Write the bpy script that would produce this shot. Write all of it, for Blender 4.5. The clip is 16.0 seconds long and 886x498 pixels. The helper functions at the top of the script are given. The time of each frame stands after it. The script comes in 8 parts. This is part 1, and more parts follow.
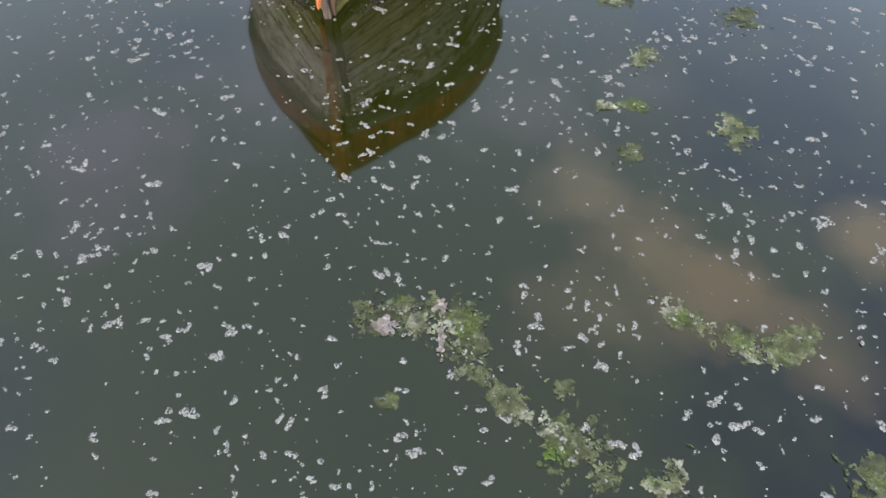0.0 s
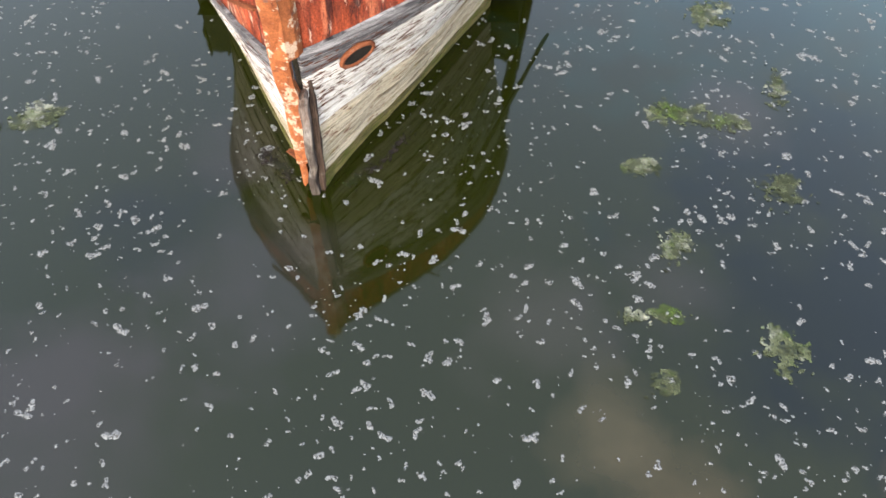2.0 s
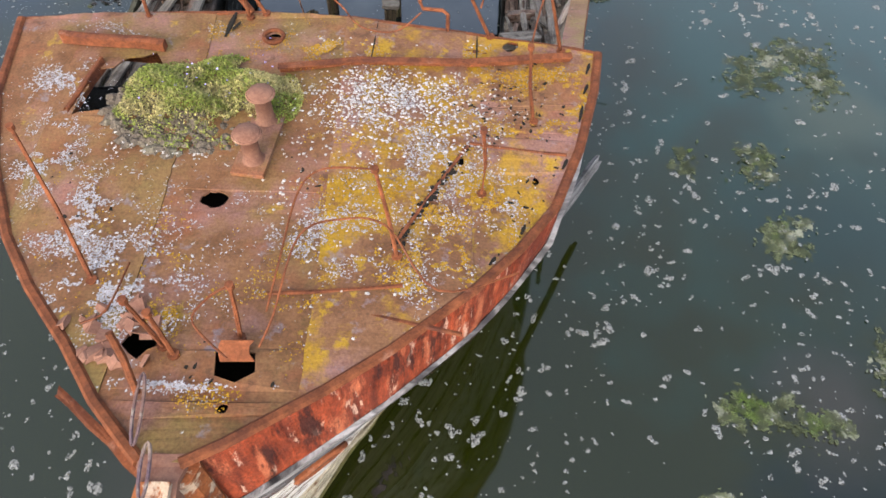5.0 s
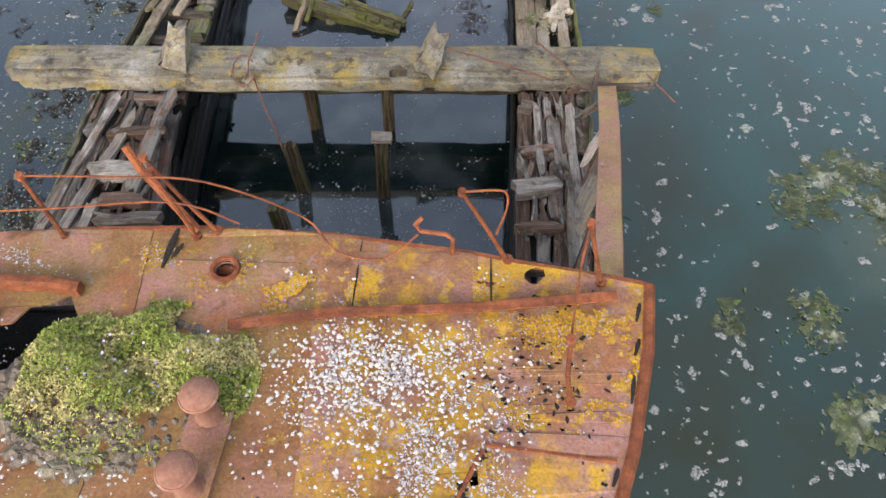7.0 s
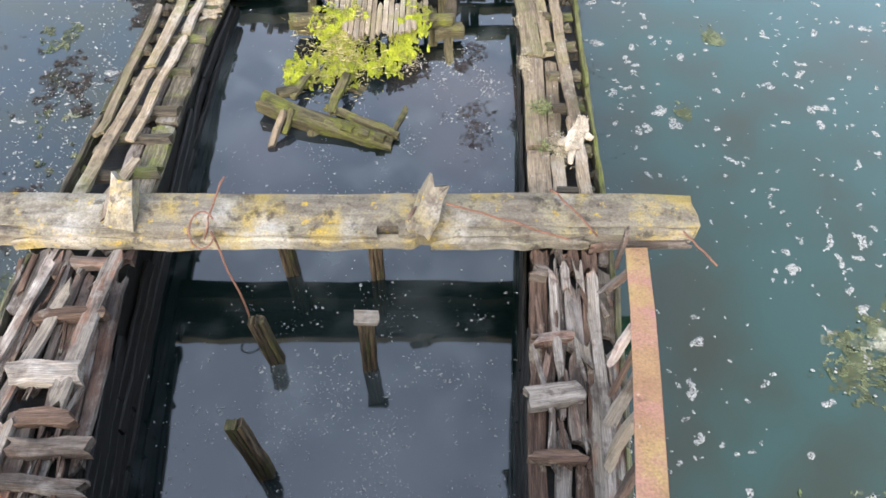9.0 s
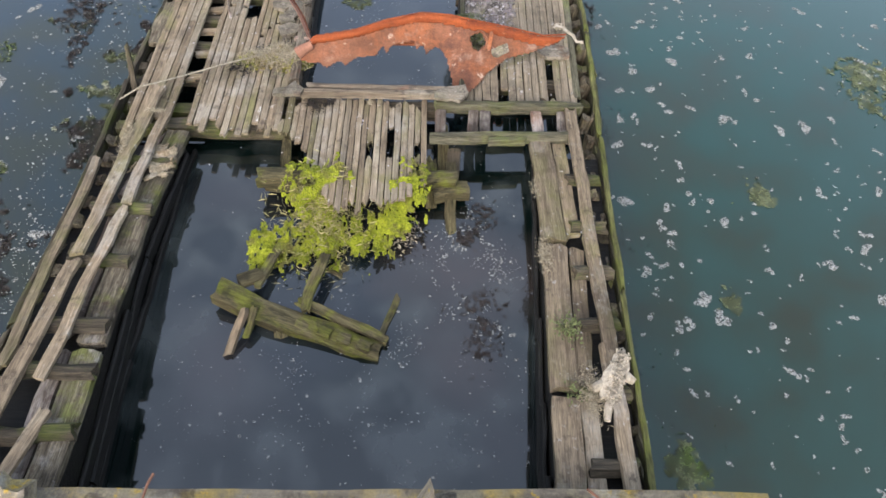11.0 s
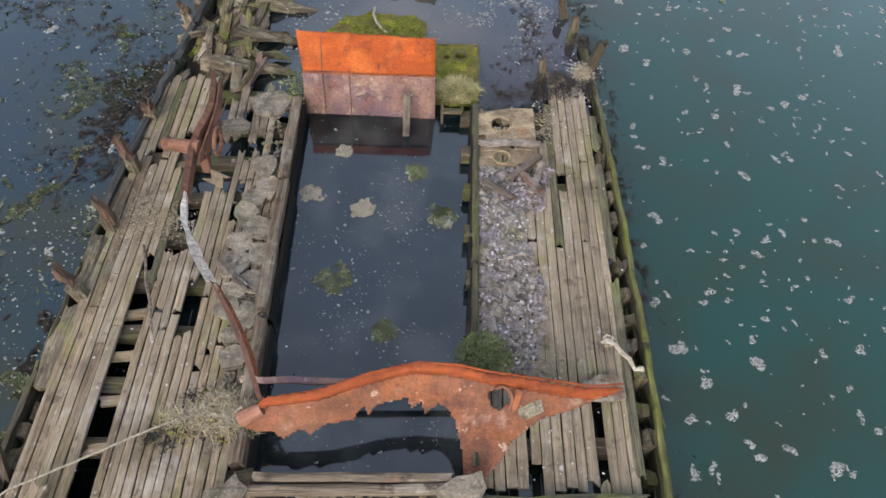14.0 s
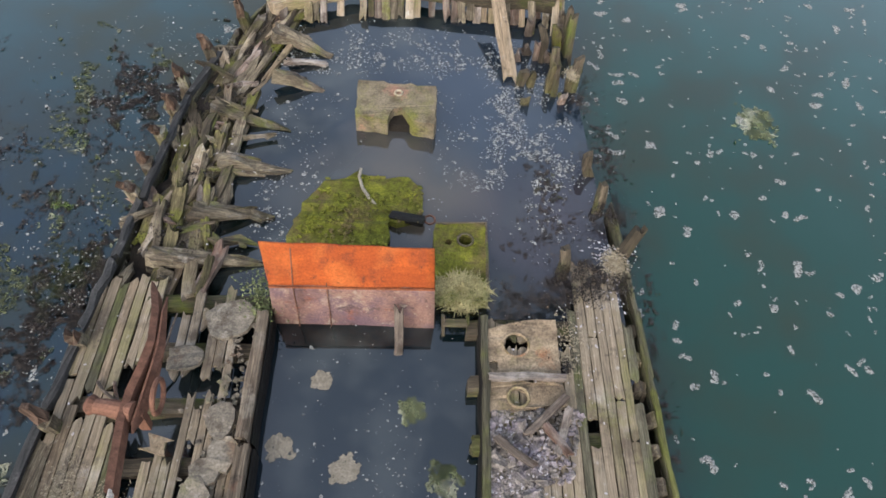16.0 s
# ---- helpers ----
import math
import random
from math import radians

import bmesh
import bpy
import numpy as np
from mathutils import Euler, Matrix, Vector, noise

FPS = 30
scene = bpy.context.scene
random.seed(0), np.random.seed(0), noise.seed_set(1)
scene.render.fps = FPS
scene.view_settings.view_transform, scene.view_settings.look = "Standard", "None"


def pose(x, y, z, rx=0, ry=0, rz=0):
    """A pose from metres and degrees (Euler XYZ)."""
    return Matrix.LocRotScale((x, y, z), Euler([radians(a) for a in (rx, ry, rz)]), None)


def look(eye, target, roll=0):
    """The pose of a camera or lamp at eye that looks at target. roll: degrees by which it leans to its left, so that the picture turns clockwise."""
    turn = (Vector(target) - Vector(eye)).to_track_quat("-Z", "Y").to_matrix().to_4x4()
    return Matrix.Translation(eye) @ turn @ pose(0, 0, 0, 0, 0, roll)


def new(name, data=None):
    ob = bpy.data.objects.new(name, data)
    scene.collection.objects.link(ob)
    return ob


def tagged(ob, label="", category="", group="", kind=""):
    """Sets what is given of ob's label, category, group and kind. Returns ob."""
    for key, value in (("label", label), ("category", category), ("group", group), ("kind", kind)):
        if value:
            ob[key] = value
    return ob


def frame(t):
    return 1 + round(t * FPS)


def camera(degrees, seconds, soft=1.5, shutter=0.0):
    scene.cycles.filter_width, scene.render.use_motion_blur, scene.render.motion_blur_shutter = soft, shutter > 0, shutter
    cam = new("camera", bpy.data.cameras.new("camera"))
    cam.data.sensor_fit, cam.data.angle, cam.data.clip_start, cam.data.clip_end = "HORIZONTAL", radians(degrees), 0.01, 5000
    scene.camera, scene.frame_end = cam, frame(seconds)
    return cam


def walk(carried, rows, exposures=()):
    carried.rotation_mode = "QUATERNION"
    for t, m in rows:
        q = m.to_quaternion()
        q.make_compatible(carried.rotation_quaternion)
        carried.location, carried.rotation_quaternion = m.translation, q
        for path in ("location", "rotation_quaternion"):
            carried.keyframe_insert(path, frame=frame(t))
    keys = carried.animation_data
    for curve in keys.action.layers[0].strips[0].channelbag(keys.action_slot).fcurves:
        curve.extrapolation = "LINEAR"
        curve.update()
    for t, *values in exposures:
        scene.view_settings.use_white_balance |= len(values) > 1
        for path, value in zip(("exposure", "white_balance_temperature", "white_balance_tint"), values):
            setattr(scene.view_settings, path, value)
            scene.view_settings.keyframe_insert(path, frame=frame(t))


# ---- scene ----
from mathutils import geometry

cam = camera(63.0, 16.0, soft=1.6)
# seconds, x, y, z, yaw, pitch, roll
ROWS = [
    (0.0, 0.000, 0.000, 8.388, 0.97, -54.14, -0.97),
    (0.5, -0.074, 0.867, 8.595, 0.84, -54.32, -1.08),
    (1.0, -0.145, 1.793, 8.808, 0.76, -54.40, -1.17),
    (1.5, -0.198, 2.727, 8.993, 0.66, -54.49, -1.27),
    (2.0, -0.252, 3.723, 9.128, 0.56, -54.52, -1.34),
    (2.5, -0.285, 4.684, 9.212, 0.48, -54.60, -1.37),
    (3.0, -0.316, 5.651, 9.268, 0.41, -54.65, -1.34),
    (3.5, -0.330, 6.575, 9.285, 0.38, -54.77, -1.37),
    (4.0, -0.335, 7.572, 9.269, 0.37, -54.90, -1.37),
    (4.2, -0.333, 7.992, 9.256, 0.36, -54.93, -1.37),
    (6.3, -0.414, 11.645, 9.152, -0.52, -55.26, -0.87),
    (6.5, -0.413, 11.945, 9.134, -0.52, -55.24, -0.87),
    (7.0, -0.393, 12.731, 9.099, -0.51, -55.14, -0.85),
    (7.5, -0.365, 13.410, 9.085, -0.49, -55.18, -0.83),
    (8.0, -0.339, 14.186, 9.084, -0.47, -55.22, -0.80),
    (8.5, -0.329, 14.940, 9.074, -0.40, -55.37, -0.82),
    (8.7, -0.329, 15.251, 9.071, -0.38, -55.42, -0.84),
    (10.8, -0.556, 19.146, 8.928, -0.10, -55.25, -2.77),
    (11.0, -0.561, 19.554, 8.924, -0.09, -55.27, -2.79),
    (11.5, -0.567, 20.607, 8.920, -0.09, -55.29, -2.82),
    (12.0, -0.584, 21.704, 8.916, -0.12, -55.25, -2.82),
    (12.5, -0.595, 22.735, 8.916, -0.14, -55.27, -2.80),
    (13.0, -0.605, 23.779, 8.922, -0.14, -55.32, -2.80),
    (13.5, -0.616, 24.766, 8.932, -0.13, -55.39, -2.80),
    (14.0, -0.622, 25.786, 8.928, -0.17, -55.40, -2.74),
    (14.5, -0.622, 26.748, 8.937, -0.22, -55.42, -2.71),
    (15.0, -0.634, 27.804, 8.937, -0.35, -55.43, -2.67),
    (15.5, -0.646, 28.725, 8.928, -0.46, -55.54, -2.68),
    (16.0, -0.652, 29.744, 8.911, -0.50, -55.51, -2.74),
]
walk(cam, [(t, pose(x, y, z, 90 + pitch, roll, yaw)) for t, x, y, z, yaw, pitch, roll in ROWS],
     [(0.0, 2.68), (3.0, 2.60), (4.0, 2.46), (6.5, 2.48), (7.5, 2.82), (8.0, 3.12), (8.5, 3.38), (8.7, 3.41), (10.8, 2.70), (12.0, 2.49), (14.0, 2.36), (16.0, 2.36)])

# ---- light: a bright overcast sky ----
world = bpy.data.worlds.new("overcast_sky")
scene.world = world
world.use_nodes = True
wn, wl = world.node_tree.nodes, world.node_tree.links
sky = wn.new("ShaderNodeTexSky")
sky.sky_type, sky.sun_disc = "NISHITA", False
sky.sun_elevation, sky.sun_rotation = radians(32), radians(200)
sky.air_density, sky.dust_density, sky.ozone_density = 1.0, 3.0, 1.5
cloud = wn.new("ShaderNodeHueSaturation")
cloud.inputs["Saturation"].default_value = 0.62
wl.new(sky.outputs[0], cloud.inputs["Color"])
wl.new(cloud.outputs[0], wn["Background"].inputs["Color"])
wn["Background"].inputs["Strength"].default_value = 0.15

sun = new("sun", bpy.data.lights.new("sun", "SUN"))
sun.data.energy, sun.data.angle, sun.data.color = 0.15, radians(90), (1.0, 0.97, 0.93)
sun.matrix_world = look((0, 0, 30), (16.4, 45, 0))


# ---- materials ----
COLOUR_SCALE = 0.53  # darkens every surface colour, so exposure can lift the sky's reflection


def scaled_down(c):
    return tuple(v * COLOUR_SCALE for v in c)


def material(name, low, high, scale=(3, 3, 3), rough=0.85, bump=0.3, patches=(), vary=0.25, metal=0.0, contrast=(0.3, 0.7), space="Object", depth=0.02, lace=None, speck=0.45, stretch=(1, 1, 1), islands=False, stains=()):
    """Grain between two colours; patches: (colour, scale, from, to, strength) laid over it by noise; stains: the same, running on from piece to piece."""
    m = bpy.data.materials.new(name)
    m.use_nodes = True
    n, l = m.node_tree.nodes, m.node_tree.links
    bsdf = n["Principled BSDF"]
    bsdf.inputs["Roughness"].default_value = rough
    bsdf.inputs["Metallic"].default_value = metal
    bsdf.inputs["Specular IOR Level"].default_value = 0.12
    tc, info = n.new("ShaderNodeTexCoord"), n.new("ShaderNodeObjectInfo")
    shift = n.new("ShaderNodeVectorMath")
    shift.operation = "MULTIPLY_ADD"
    l.new(info.outputs["Random"], shift.inputs[0])
    shift.inputs[1].default_value = (37, 19, 11)
    l.new(tc.outputs[space], shift.inputs[2])
    mp = n.new("ShaderNodeMapping")
    mp.inputs["Scale"].default_value = scale
    l.new(shift.outputs[0], mp.inputs["Vector"])
    grain = n.new("ShaderNodeTexNoise")
    grain.inputs["Scale"].default_value, grain.inputs["Detail"].default_value, grain.inputs["Roughness"].default_value = 1.0, 8, 0.65
    l.new(mp.outputs[0], grain.inputs["Vector"])
    ramp = n.new("ShaderNodeValToRGB")
    ramp.color_ramp.elements[0].position, ramp.color_ramp.elements[1].position = contrast
    ramp.color_ramp.elements[0].color, ramp.color_ramp.elements[1].color = (*scaled_down(low), 1), (*scaled_down(high), 1)
    l.new(grain.outputs["Fac"], ramp.inputs[0])
    colour = ramp.outputs[0]
    drawn = n.new("ShaderNodeVectorMath")
    drawn.operation = "MULTIPLY"
    drawn.inputs[1].default_value = stretch
    l.new(shift.outputs[0], drawn.inputs[0])
    place = n.new("ShaderNodeNewGeometry").outputs["Position"]
    for k, (tint, size, lo, hi, strength) in enumerate((*patches, *stains)):
        tex = n.new("ShaderNodeTexNoise")
        tex.inputs["Scale"].default_value, tex.inputs["Detail"].default_value, tex.inputs["Roughness"].default_value = size, 7, 0.68
        off = n.new("ShaderNodeVectorMath")
        off.inputs[1].default_value = (size * 3.1, tint[0] * 70, tint[1] * 50)
        l.new(drawn.outputs[0] if k < len(patches) else place, off.inputs[0])
        l.new(off.outputs[0], tex.inputs["Vector"])
        rng = n.new("ShaderNodeMapRange")
        rng.inputs["From Min"].default_value, rng.inputs["From Max"].default_value, rng.inputs["To Max"].default_value = lo, hi, strength
        l.new(tex.outputs["Fac"], rng.inputs["Value"])
        mix = n.new("ShaderNodeMix")
        mix.data_type = "RGBA"
        l.new(rng.outputs[0], mix.inputs["Factor"])
        l.new(colour, mix.inputs["A"])
        mix.inputs["B"].default_value = (*scaled_down(tint), 1)
        colour = mix.outputs["Result"]
    # fine dirt and pitting
    pit = n.new("ShaderNodeTexNoise")
    pit.inputs["Scale"].default_value, pit.inputs["Detail"].default_value, pit.inputs["Roughness"].default_value = 38, 5, 0.7
    l.new(shift.outputs[0], pit.inputs["Vector"])
    if max(scale) > 8 * min(scale):
        # wood: drawn out along the grain
        pit.inputs["Scale"].default_value = 4.0
        l.new(mp.outputs[0], pit.inputs["Vector"])
    dirt = n.new("ShaderNodeMapRange")
    dirt.inputs["From Min"].default_value, dirt.inputs["From Max"].default_value = 0.32, 0.66
    dirt.inputs["To Min"].default_value, dirt.inputs["To Max"].default_value = 1 - speck, 1 + speck * 0.7
    l.new(pit.outputs["Fac"], dirt.inputs["Value"])
    spot = n.new("ShaderNodeVectorMath")
    spot.operation = "SCALE"
    l.new(colour, spot.inputs[0])
    l.new(dirt.outputs[0], spot.inputs["Scale"])
    colour = spot.outputs[0]
    if lace:
        hole = n.new("ShaderNodeTexNoise")
        hole.inputs["Scale"].default_value, hole.inputs["Detail"].default_value = lace[0], 6
        l.new(tc.outputs[space], hole.inputs["Vector"])
        cover = n.new("ShaderNodeMapRange")
        cover.inputs["From Min"].default_value, cover.inputs["From Max"].default_value, cover.inputs["To Max"].default_value = lace[1], lace[2], lace[3]
        l.new(hole.outputs["Fac"], cover.inputs["Value"])
        l.new(cover.outputs[0], bsdf.inputs["Alpha"])
    tone = n.new("ShaderNodeHueSaturation")
    val = n.new("ShaderNodeMapRange")
    val.inputs["To Min"].default_value, val.inputs["To Max"].default_value = 1 - vary, 1 + vary
    l.new(n.new("ShaderNodeNewGeometry").outputs["Random Per Island"] if islands else info.outputs["Random"], val.inputs["Value"])
    l.new(val.outputs[0], tone.inputs["Value"])
    l.new(colour, tone.inputs["Color"])
    l.new(tone.outputs[0], bsdf.inputs["Base Color"])
    bp = n.new("ShaderNodeBump")
    bp.inputs["Strength"].default_value, bp.inputs["Distance"].default_value = bump, depth
    l.new(grain.outputs["Fac"], bp.inputs["Height"])
    l.new(bp.outputs[0], bsdf.inputs["Normal"])
    return m


GRAIN = (1.2, 22, 22)
GREEN, YELLOW, GUANO = (0.09, 0.12, 0.02), (0.42, 0.24, 0.015), (0.6, 0.58, 0.54)
DECKWOOD = material("weathered_deck_wood", (0.1063, 0.0788, 0.0511), (0.3142, 0.2399, 0.1605), GRAIN, 0.9, 0.6, [((0.15, 0.155, 0.045), 0.9, 0.52, 0.68, 0.6), ((0.06, 0.048, 0.036), 2.4, 0.58, 0.7, 0.65), ((0.40, 0.35, 0.27), 0.8, 0.54, 0.68, 0.5), (GUANO, 5.0, 0.67, 0.7, 0.7)], 0.24, contrast=(0.30, 0.70), stretch=(0.5, 1, 1), speck=0.32, stains=[((0.055, 0.04, 0.028), 0.75, 0.52, 0.64, 0.6), ((0.38, 0.34, 0.29), 1.3, 0.54, 0.66, 0.5), ((0.16, 0.155, 0.045), 1.0, 0.58, 0.67, 0.5), ((0.05, 0.038, 0.028), 5.0, 0.57, 0.66, 0.6), ((0.42, 0.39, 0.35), 9.0, 0.62, 0.68, 0.7)])
OLDWOOD = material("grey_rotten_wood", (0.0491, 0.0377, 0.0289), (0.1911, 0.1549, 0.1265), GRAIN, 0.95, 0.9, [((0.17, 0.085, 0.055), 1.5, 0.48, 0.66, 0.75), ((0.045, 0.032, 0.026), 2.5, 0.57, 0.67, 0.8), ((0.50, 0.45, 0.40), 1.1, 0.53, 0.66, 0.6), (GUANO, 4.0, 0.66, 0.7, 0.6)], 0.35, contrast=(0.32, 0.68), stretch=(0.4, 1.2, 1.2), speck=0.32, stains=[((0.03, 0.022, 0.018), 1.1, 0.5, 0.62, 0.7), ((0.34, 0.31, 0.28), 2.2, 0.57, 0.66, 0.5), ((0.05, 0.03, 0.022), 6.0, 0.56, 0.66, 0.6)])
POSTWOOD = material("wet_streaked_post_wood", (0.008, 0.007, 0.005), (0.12, 0.085, 0.05), GRAIN, 0.8, 0.8, [((0.05, 0.06, 0.015), 1.8, 0.5, 0.66, 0.7)], 0.3, contrast=(0.38, 0.66))
# damp timbers; on beams below deck its darkness stands in for shade
DARKWOOD = material("damp_and_shaded_wood", (0.022, 0.018, 0.013), (0.11, 0.088, 0.06), GRAIN, 0.85, 0.7, [((0.08, 0.10, 0.015), 1.4, 0.5, 0.68, 0.8)], 0.3)
PALEWOOD = material("bleached_hull_wood", (0.0903, 0.0734, 0.0593), (0.2821, 0.2482, 0.2116), (1.0, 26, 26), 0.9, 0.7, [((0.20, 0.095, 0.055), 2.6, 0.56, 0.66, 0.8), ((0.30, 0.24, 0.16), 0.9, 0.5, 0.75, 0.6), ((0.05, 0.038, 0.03), 3.0, 0.60, 0.67, 0.8)], 0.25, stretch=(0.4, 1.2, 1.2), speck=0.32, stains=[((0.03, 0.022, 0.018), 1.1, 0.5, 0.62, 0.7), ((0.34, 0.31, 0.28), 2.2, 0.57, 0.66, 0.5), ((0.05, 0.03, 0.022), 6.0, 0.56, 0.66, 0.6)])
BEAMWOOD = material("lichened_beam_wood", (0.0689, 0.0569, 0.0431), (0.2203, 0.1928, 0.1469), (1.6, 9, 9), 0.95, 0.9, [((0.24, 0.21, 0.13), 2.0, 0.5, 0.64, 0.7), ((0.045, 0.035, 0.028), 2.6, 0.54, 0.64, 0.75)], 0.12, stains=[((0.34, 0.245, 0.05), 1.2, 0.52, 0.64, 0.6), ((0.36, 0.34, 0.30), 1.1, 0.52, 0.64, 0.65), ((0.38, 0.25, 0.02), 7.0, 0.6, 0.67, 0.8), ((0.03, 0.025, 0.02), 4.0, 0.56, 0.64, 0.75)], contrast=(0.25, 0.75), speck=0.3)
MOSSWOOD = material("mossy_green_wood", (0.025, 0.022, 0.012), (0.15, 0.125, 0.065), (1.5, 18, 18), 0.95, 0.8, [((0.14, 0.15, 0.02), 2.2, 0.50, 0.63, 0.75), ((0.03, 0.025, 0.015), 3.5, 0.55, 0.65, 0.8)], 0.25)
EDGEWOOD = material("green_stained_edge_wood", (0.0297, 0.0277, 0.0178), (0.1485, 0.1337, 0.0891), GRAIN, 0.95, 0.8, [((0.12, 0.135, 0.03), 1.6, 0.50, 0.68, 0.6), ((0.05, 0.04, 0.03), 2.6, 0.56, 0.66, 0.7)], 0.3)
RUST = material("orange_rust_steel", (0.09, 0.028, 0.013), (0.29, 0.092, 0.036), (7, 7, 7), 0.85, 0.4, [((0.09, 0.03, 0.02), 1.7, 0.52, 0.68, 0.75), ((0.36, 0.18, 0.12), 4.0, 0.6, 0.7, 0.6)], 0.12, speck=0.28)
PINKRUST = material("pinkish_rust_steel", (0.172, 0.0774, 0.0516), (0.3096, 0.1548, 0.1032), (5, 5, 5), 0.8, 0.3, [((0.13, 0.05, 0.03), 2.2, 0.55, 0.68, 0.6), ((0.42, 0.29, 0.22), 4.0, 0.62, 0.7, 0.6)], 0.08, speck=0.2)
RAILMOSS = material("moss_edged_rail_wood", (0.034, 0.034, 0.0127), (0.1445, 0.1403, 0.051), (1.2, 16, 16), 0.95, 0.9, [((0.105, 0.12, 0.022), 1.6, 0.48, 0.64, 0.75), ((0.03, 0.026, 0.015), 2.6, 0.57, 0.66, 0.8)], 0.25)
COAMWOOD = material("brown_split_coaming_wood", (0.041, 0.0295, 0.0213), (0.2214, 0.1763, 0.1271), (0.8, 18, 18), 0.9, 0.9, [((0.32, 0.28, 0.22), 1.4, 0.5, 0.64, 0.7), ((0.15, 0.07, 0.045), 2.2, 0.58, 0.66, 0.6), ((0.03, 0.024, 0.018), 4.0, 0.56, 0.64, 0.7)], 0.2)
TORNRIM = material("red_orange_rim_rust", (0.136, 0.0289, 0.0102), (0.306, 0.0748, 0.0221), (2.5, 5, 5), 0.8, 0.5, [((0.12, 0.035, 0.02), 1.8, 0.54, 0.66, 0.75), ((0.42, 0.19, 0.10), 4.0, 0.60, 0.66, 0.7)], 0.05, speck=0.25)
TORN = material("torn_rusty_sheet", (0.10, 0.043, 0.025), (0.23, 0.095, 0.052), (2.2, 3, 3), 0.8, 0.6, [((0.29, 0.095, 0.036), 1.2, 0.50, 0.64, 0.7), ((0.30, 0.20, 0.15), 2.2, 0.56, 0.68, 0.7), ((0.07, 0.032, 0.024), 2.0, 0.53, 0.64, 0.8), ((0.44, 0.34, 0.27), 6.0, 0.62, 0.67, 0.7)], 0.06, speck=0.3)
DARKRUST = material("dark_rust_steel", (0.075, 0.036, 0.024), (0.215, 0.105, 0.068), (2, 9, 9), 0.85, 0.4, [((0.25, 0.14, 0.10), 3.0, 0.58, 0.68, 0.6)], 0.1, speck=0.25)
PEEL = material("peeling_cream_paint", (0.22, 0.06, 0.022), (0.45, 0.15, 0.05), (6, 6, 3), 0.8, 0.6, [((0.60, 0.45, 0.32), 4.2, 0.53, 0.58, 0.9), ((0.10, 0.03, 0.02), 3.4, 0.58, 0.66, 0.7)], 0.05, speck=0.25)
BRIGHTRUST = material("bright_orange_rust", (0.17, 0.032, 0.008), (0.35, 0.075, 0.014), (1.5, 1.5, 4), 0.8, 0.4, [((0.40, 0.12, 0.03), 1.6, 0.50, 0.66, 0.6), ((0.12, 0.03, 0.014), 2.4, 0.54, 0.66, 0.7), ((0.07, 0.025, 0.016), 7.0, 0.60, 0.67, 0.7)], 0.1, speck=0.25, stretch=(1, 1, 0.6))
BAND = material("flaking_red_steel", (0.06, 0.011, 0.007), (0.46, 0.088, 0.034), (9, 9, 1.6), 0.75, 1.0, [((0.17, 0.04, 0.025), 0.9, 0.46, 0.58, 0.75), ((0.62, 0.19, 0.09), 2.2, 0.55, 0.64, 0.8), ((0.72, 0.46, 0.34), 5.0, 0.58, 0.64, 0.85), ((0.045, 0.016, 0.014), 2.4, 0.53, 0.61, 0.9)], 0.06, contrast=(0.34, 0.64), stretch=(2.2, 2.2, 0.42))
STAIN = material("stained_bulkhead_steel", (0.12, 0.065, 0.055), (0.30, 0.18, 0.14), (3, 3, 1.5), 0.85, 0.5, [((0.13, 0.085, 0.105), 1.3, 0.46, 0.60, 0.8), ((0.36, 0.27, 0.20), 2.2, 0.54, 0.64, 0.7), ((0.24, 0.07, 0.025), 1.8, 0.57, 0.66, 0.7), ((0.05, 0.035, 0.035), 5.0, 0.57, 0.66, 0.7), ((0.40, 0.34, 0.27), 8.0, 0.60, 0.66, 0.6)], 0.1, speck=0.3)
PLATE = material("rusted_deck_plate", (0.1395, 0.0594, 0.0252), (0.2745, 0.1332, 0.0594), (2.5, 2.5, 2.5), 0.75, 0.4, [((0.215, 0.150, 0.046), 0.6, 0.46, 0.62, 0.7), ((0.31, 0.15, 0.13), 0.8, 0.50, 0.64, 0.75), ((0.28, 0.095, 0.042), 1.3, 0.52, 0.66, 0.7), ((0.40, 0.24, 0.03), 2.2, 0.61, 0.66, 0.7), ((0.24, 0.19, 0.20), 3.4, 0.60, 0.67, 0.7), (GUANO, 5.5, 0.66, 0.69, 0.8), ((0.10, 0.045, 0.028), 3.0, 0.58, 0.68, 0.7)], 0.05, speck=0.3)
LICHENPLATE = material("yellow_lichened_deck_plate", (0.1452, 0.0616, 0.0264), (0.2816, 0.139, 0.0686), (2.5, 2.5, 2.5), 0.75, 0.4, [((0.31, 0.16, 0.14), 0.8, 0.48, 0.62, 0.75), ((0.28, 0.10, 0.045), 1.3, 0.54, 0.66, 0.6), ((0.42, 0.235, 0.014), 1.3, 0.50, 0.60, 0.8), ((0.46, 0.27, 0.014), 4.0, 0.55, 0.62, 0.75), ((0.27, 0.20, 0.21), 6.0, 0.57, 0.65, 0.6), ((0.10, 0.045, 0.028), 3.0, 0.60, 0.69, 0.7)], 0.05, speck=0.3)
CAPSTEEL = material("ochre_rusted_cap", (0.24, 0.125, 0.07), (0.35, 0.21, 0.10), (2, 1.5, 2), 0.8, 0.4, [((0.36, 0.27, 0.09), 1.1, 0.46, 0.62, 0.8), ((0.36, 0.16, 0.15), 0.9, 0.5, 0.64, 0.85), ((0.14, 0.08, 0.045), 7.0, 0.58, 0.66, 0.6), ((0.42, 0.34, 0.25), 12.0, 0.64, 0.68, 0.7)], 0.05, speck=0.3)
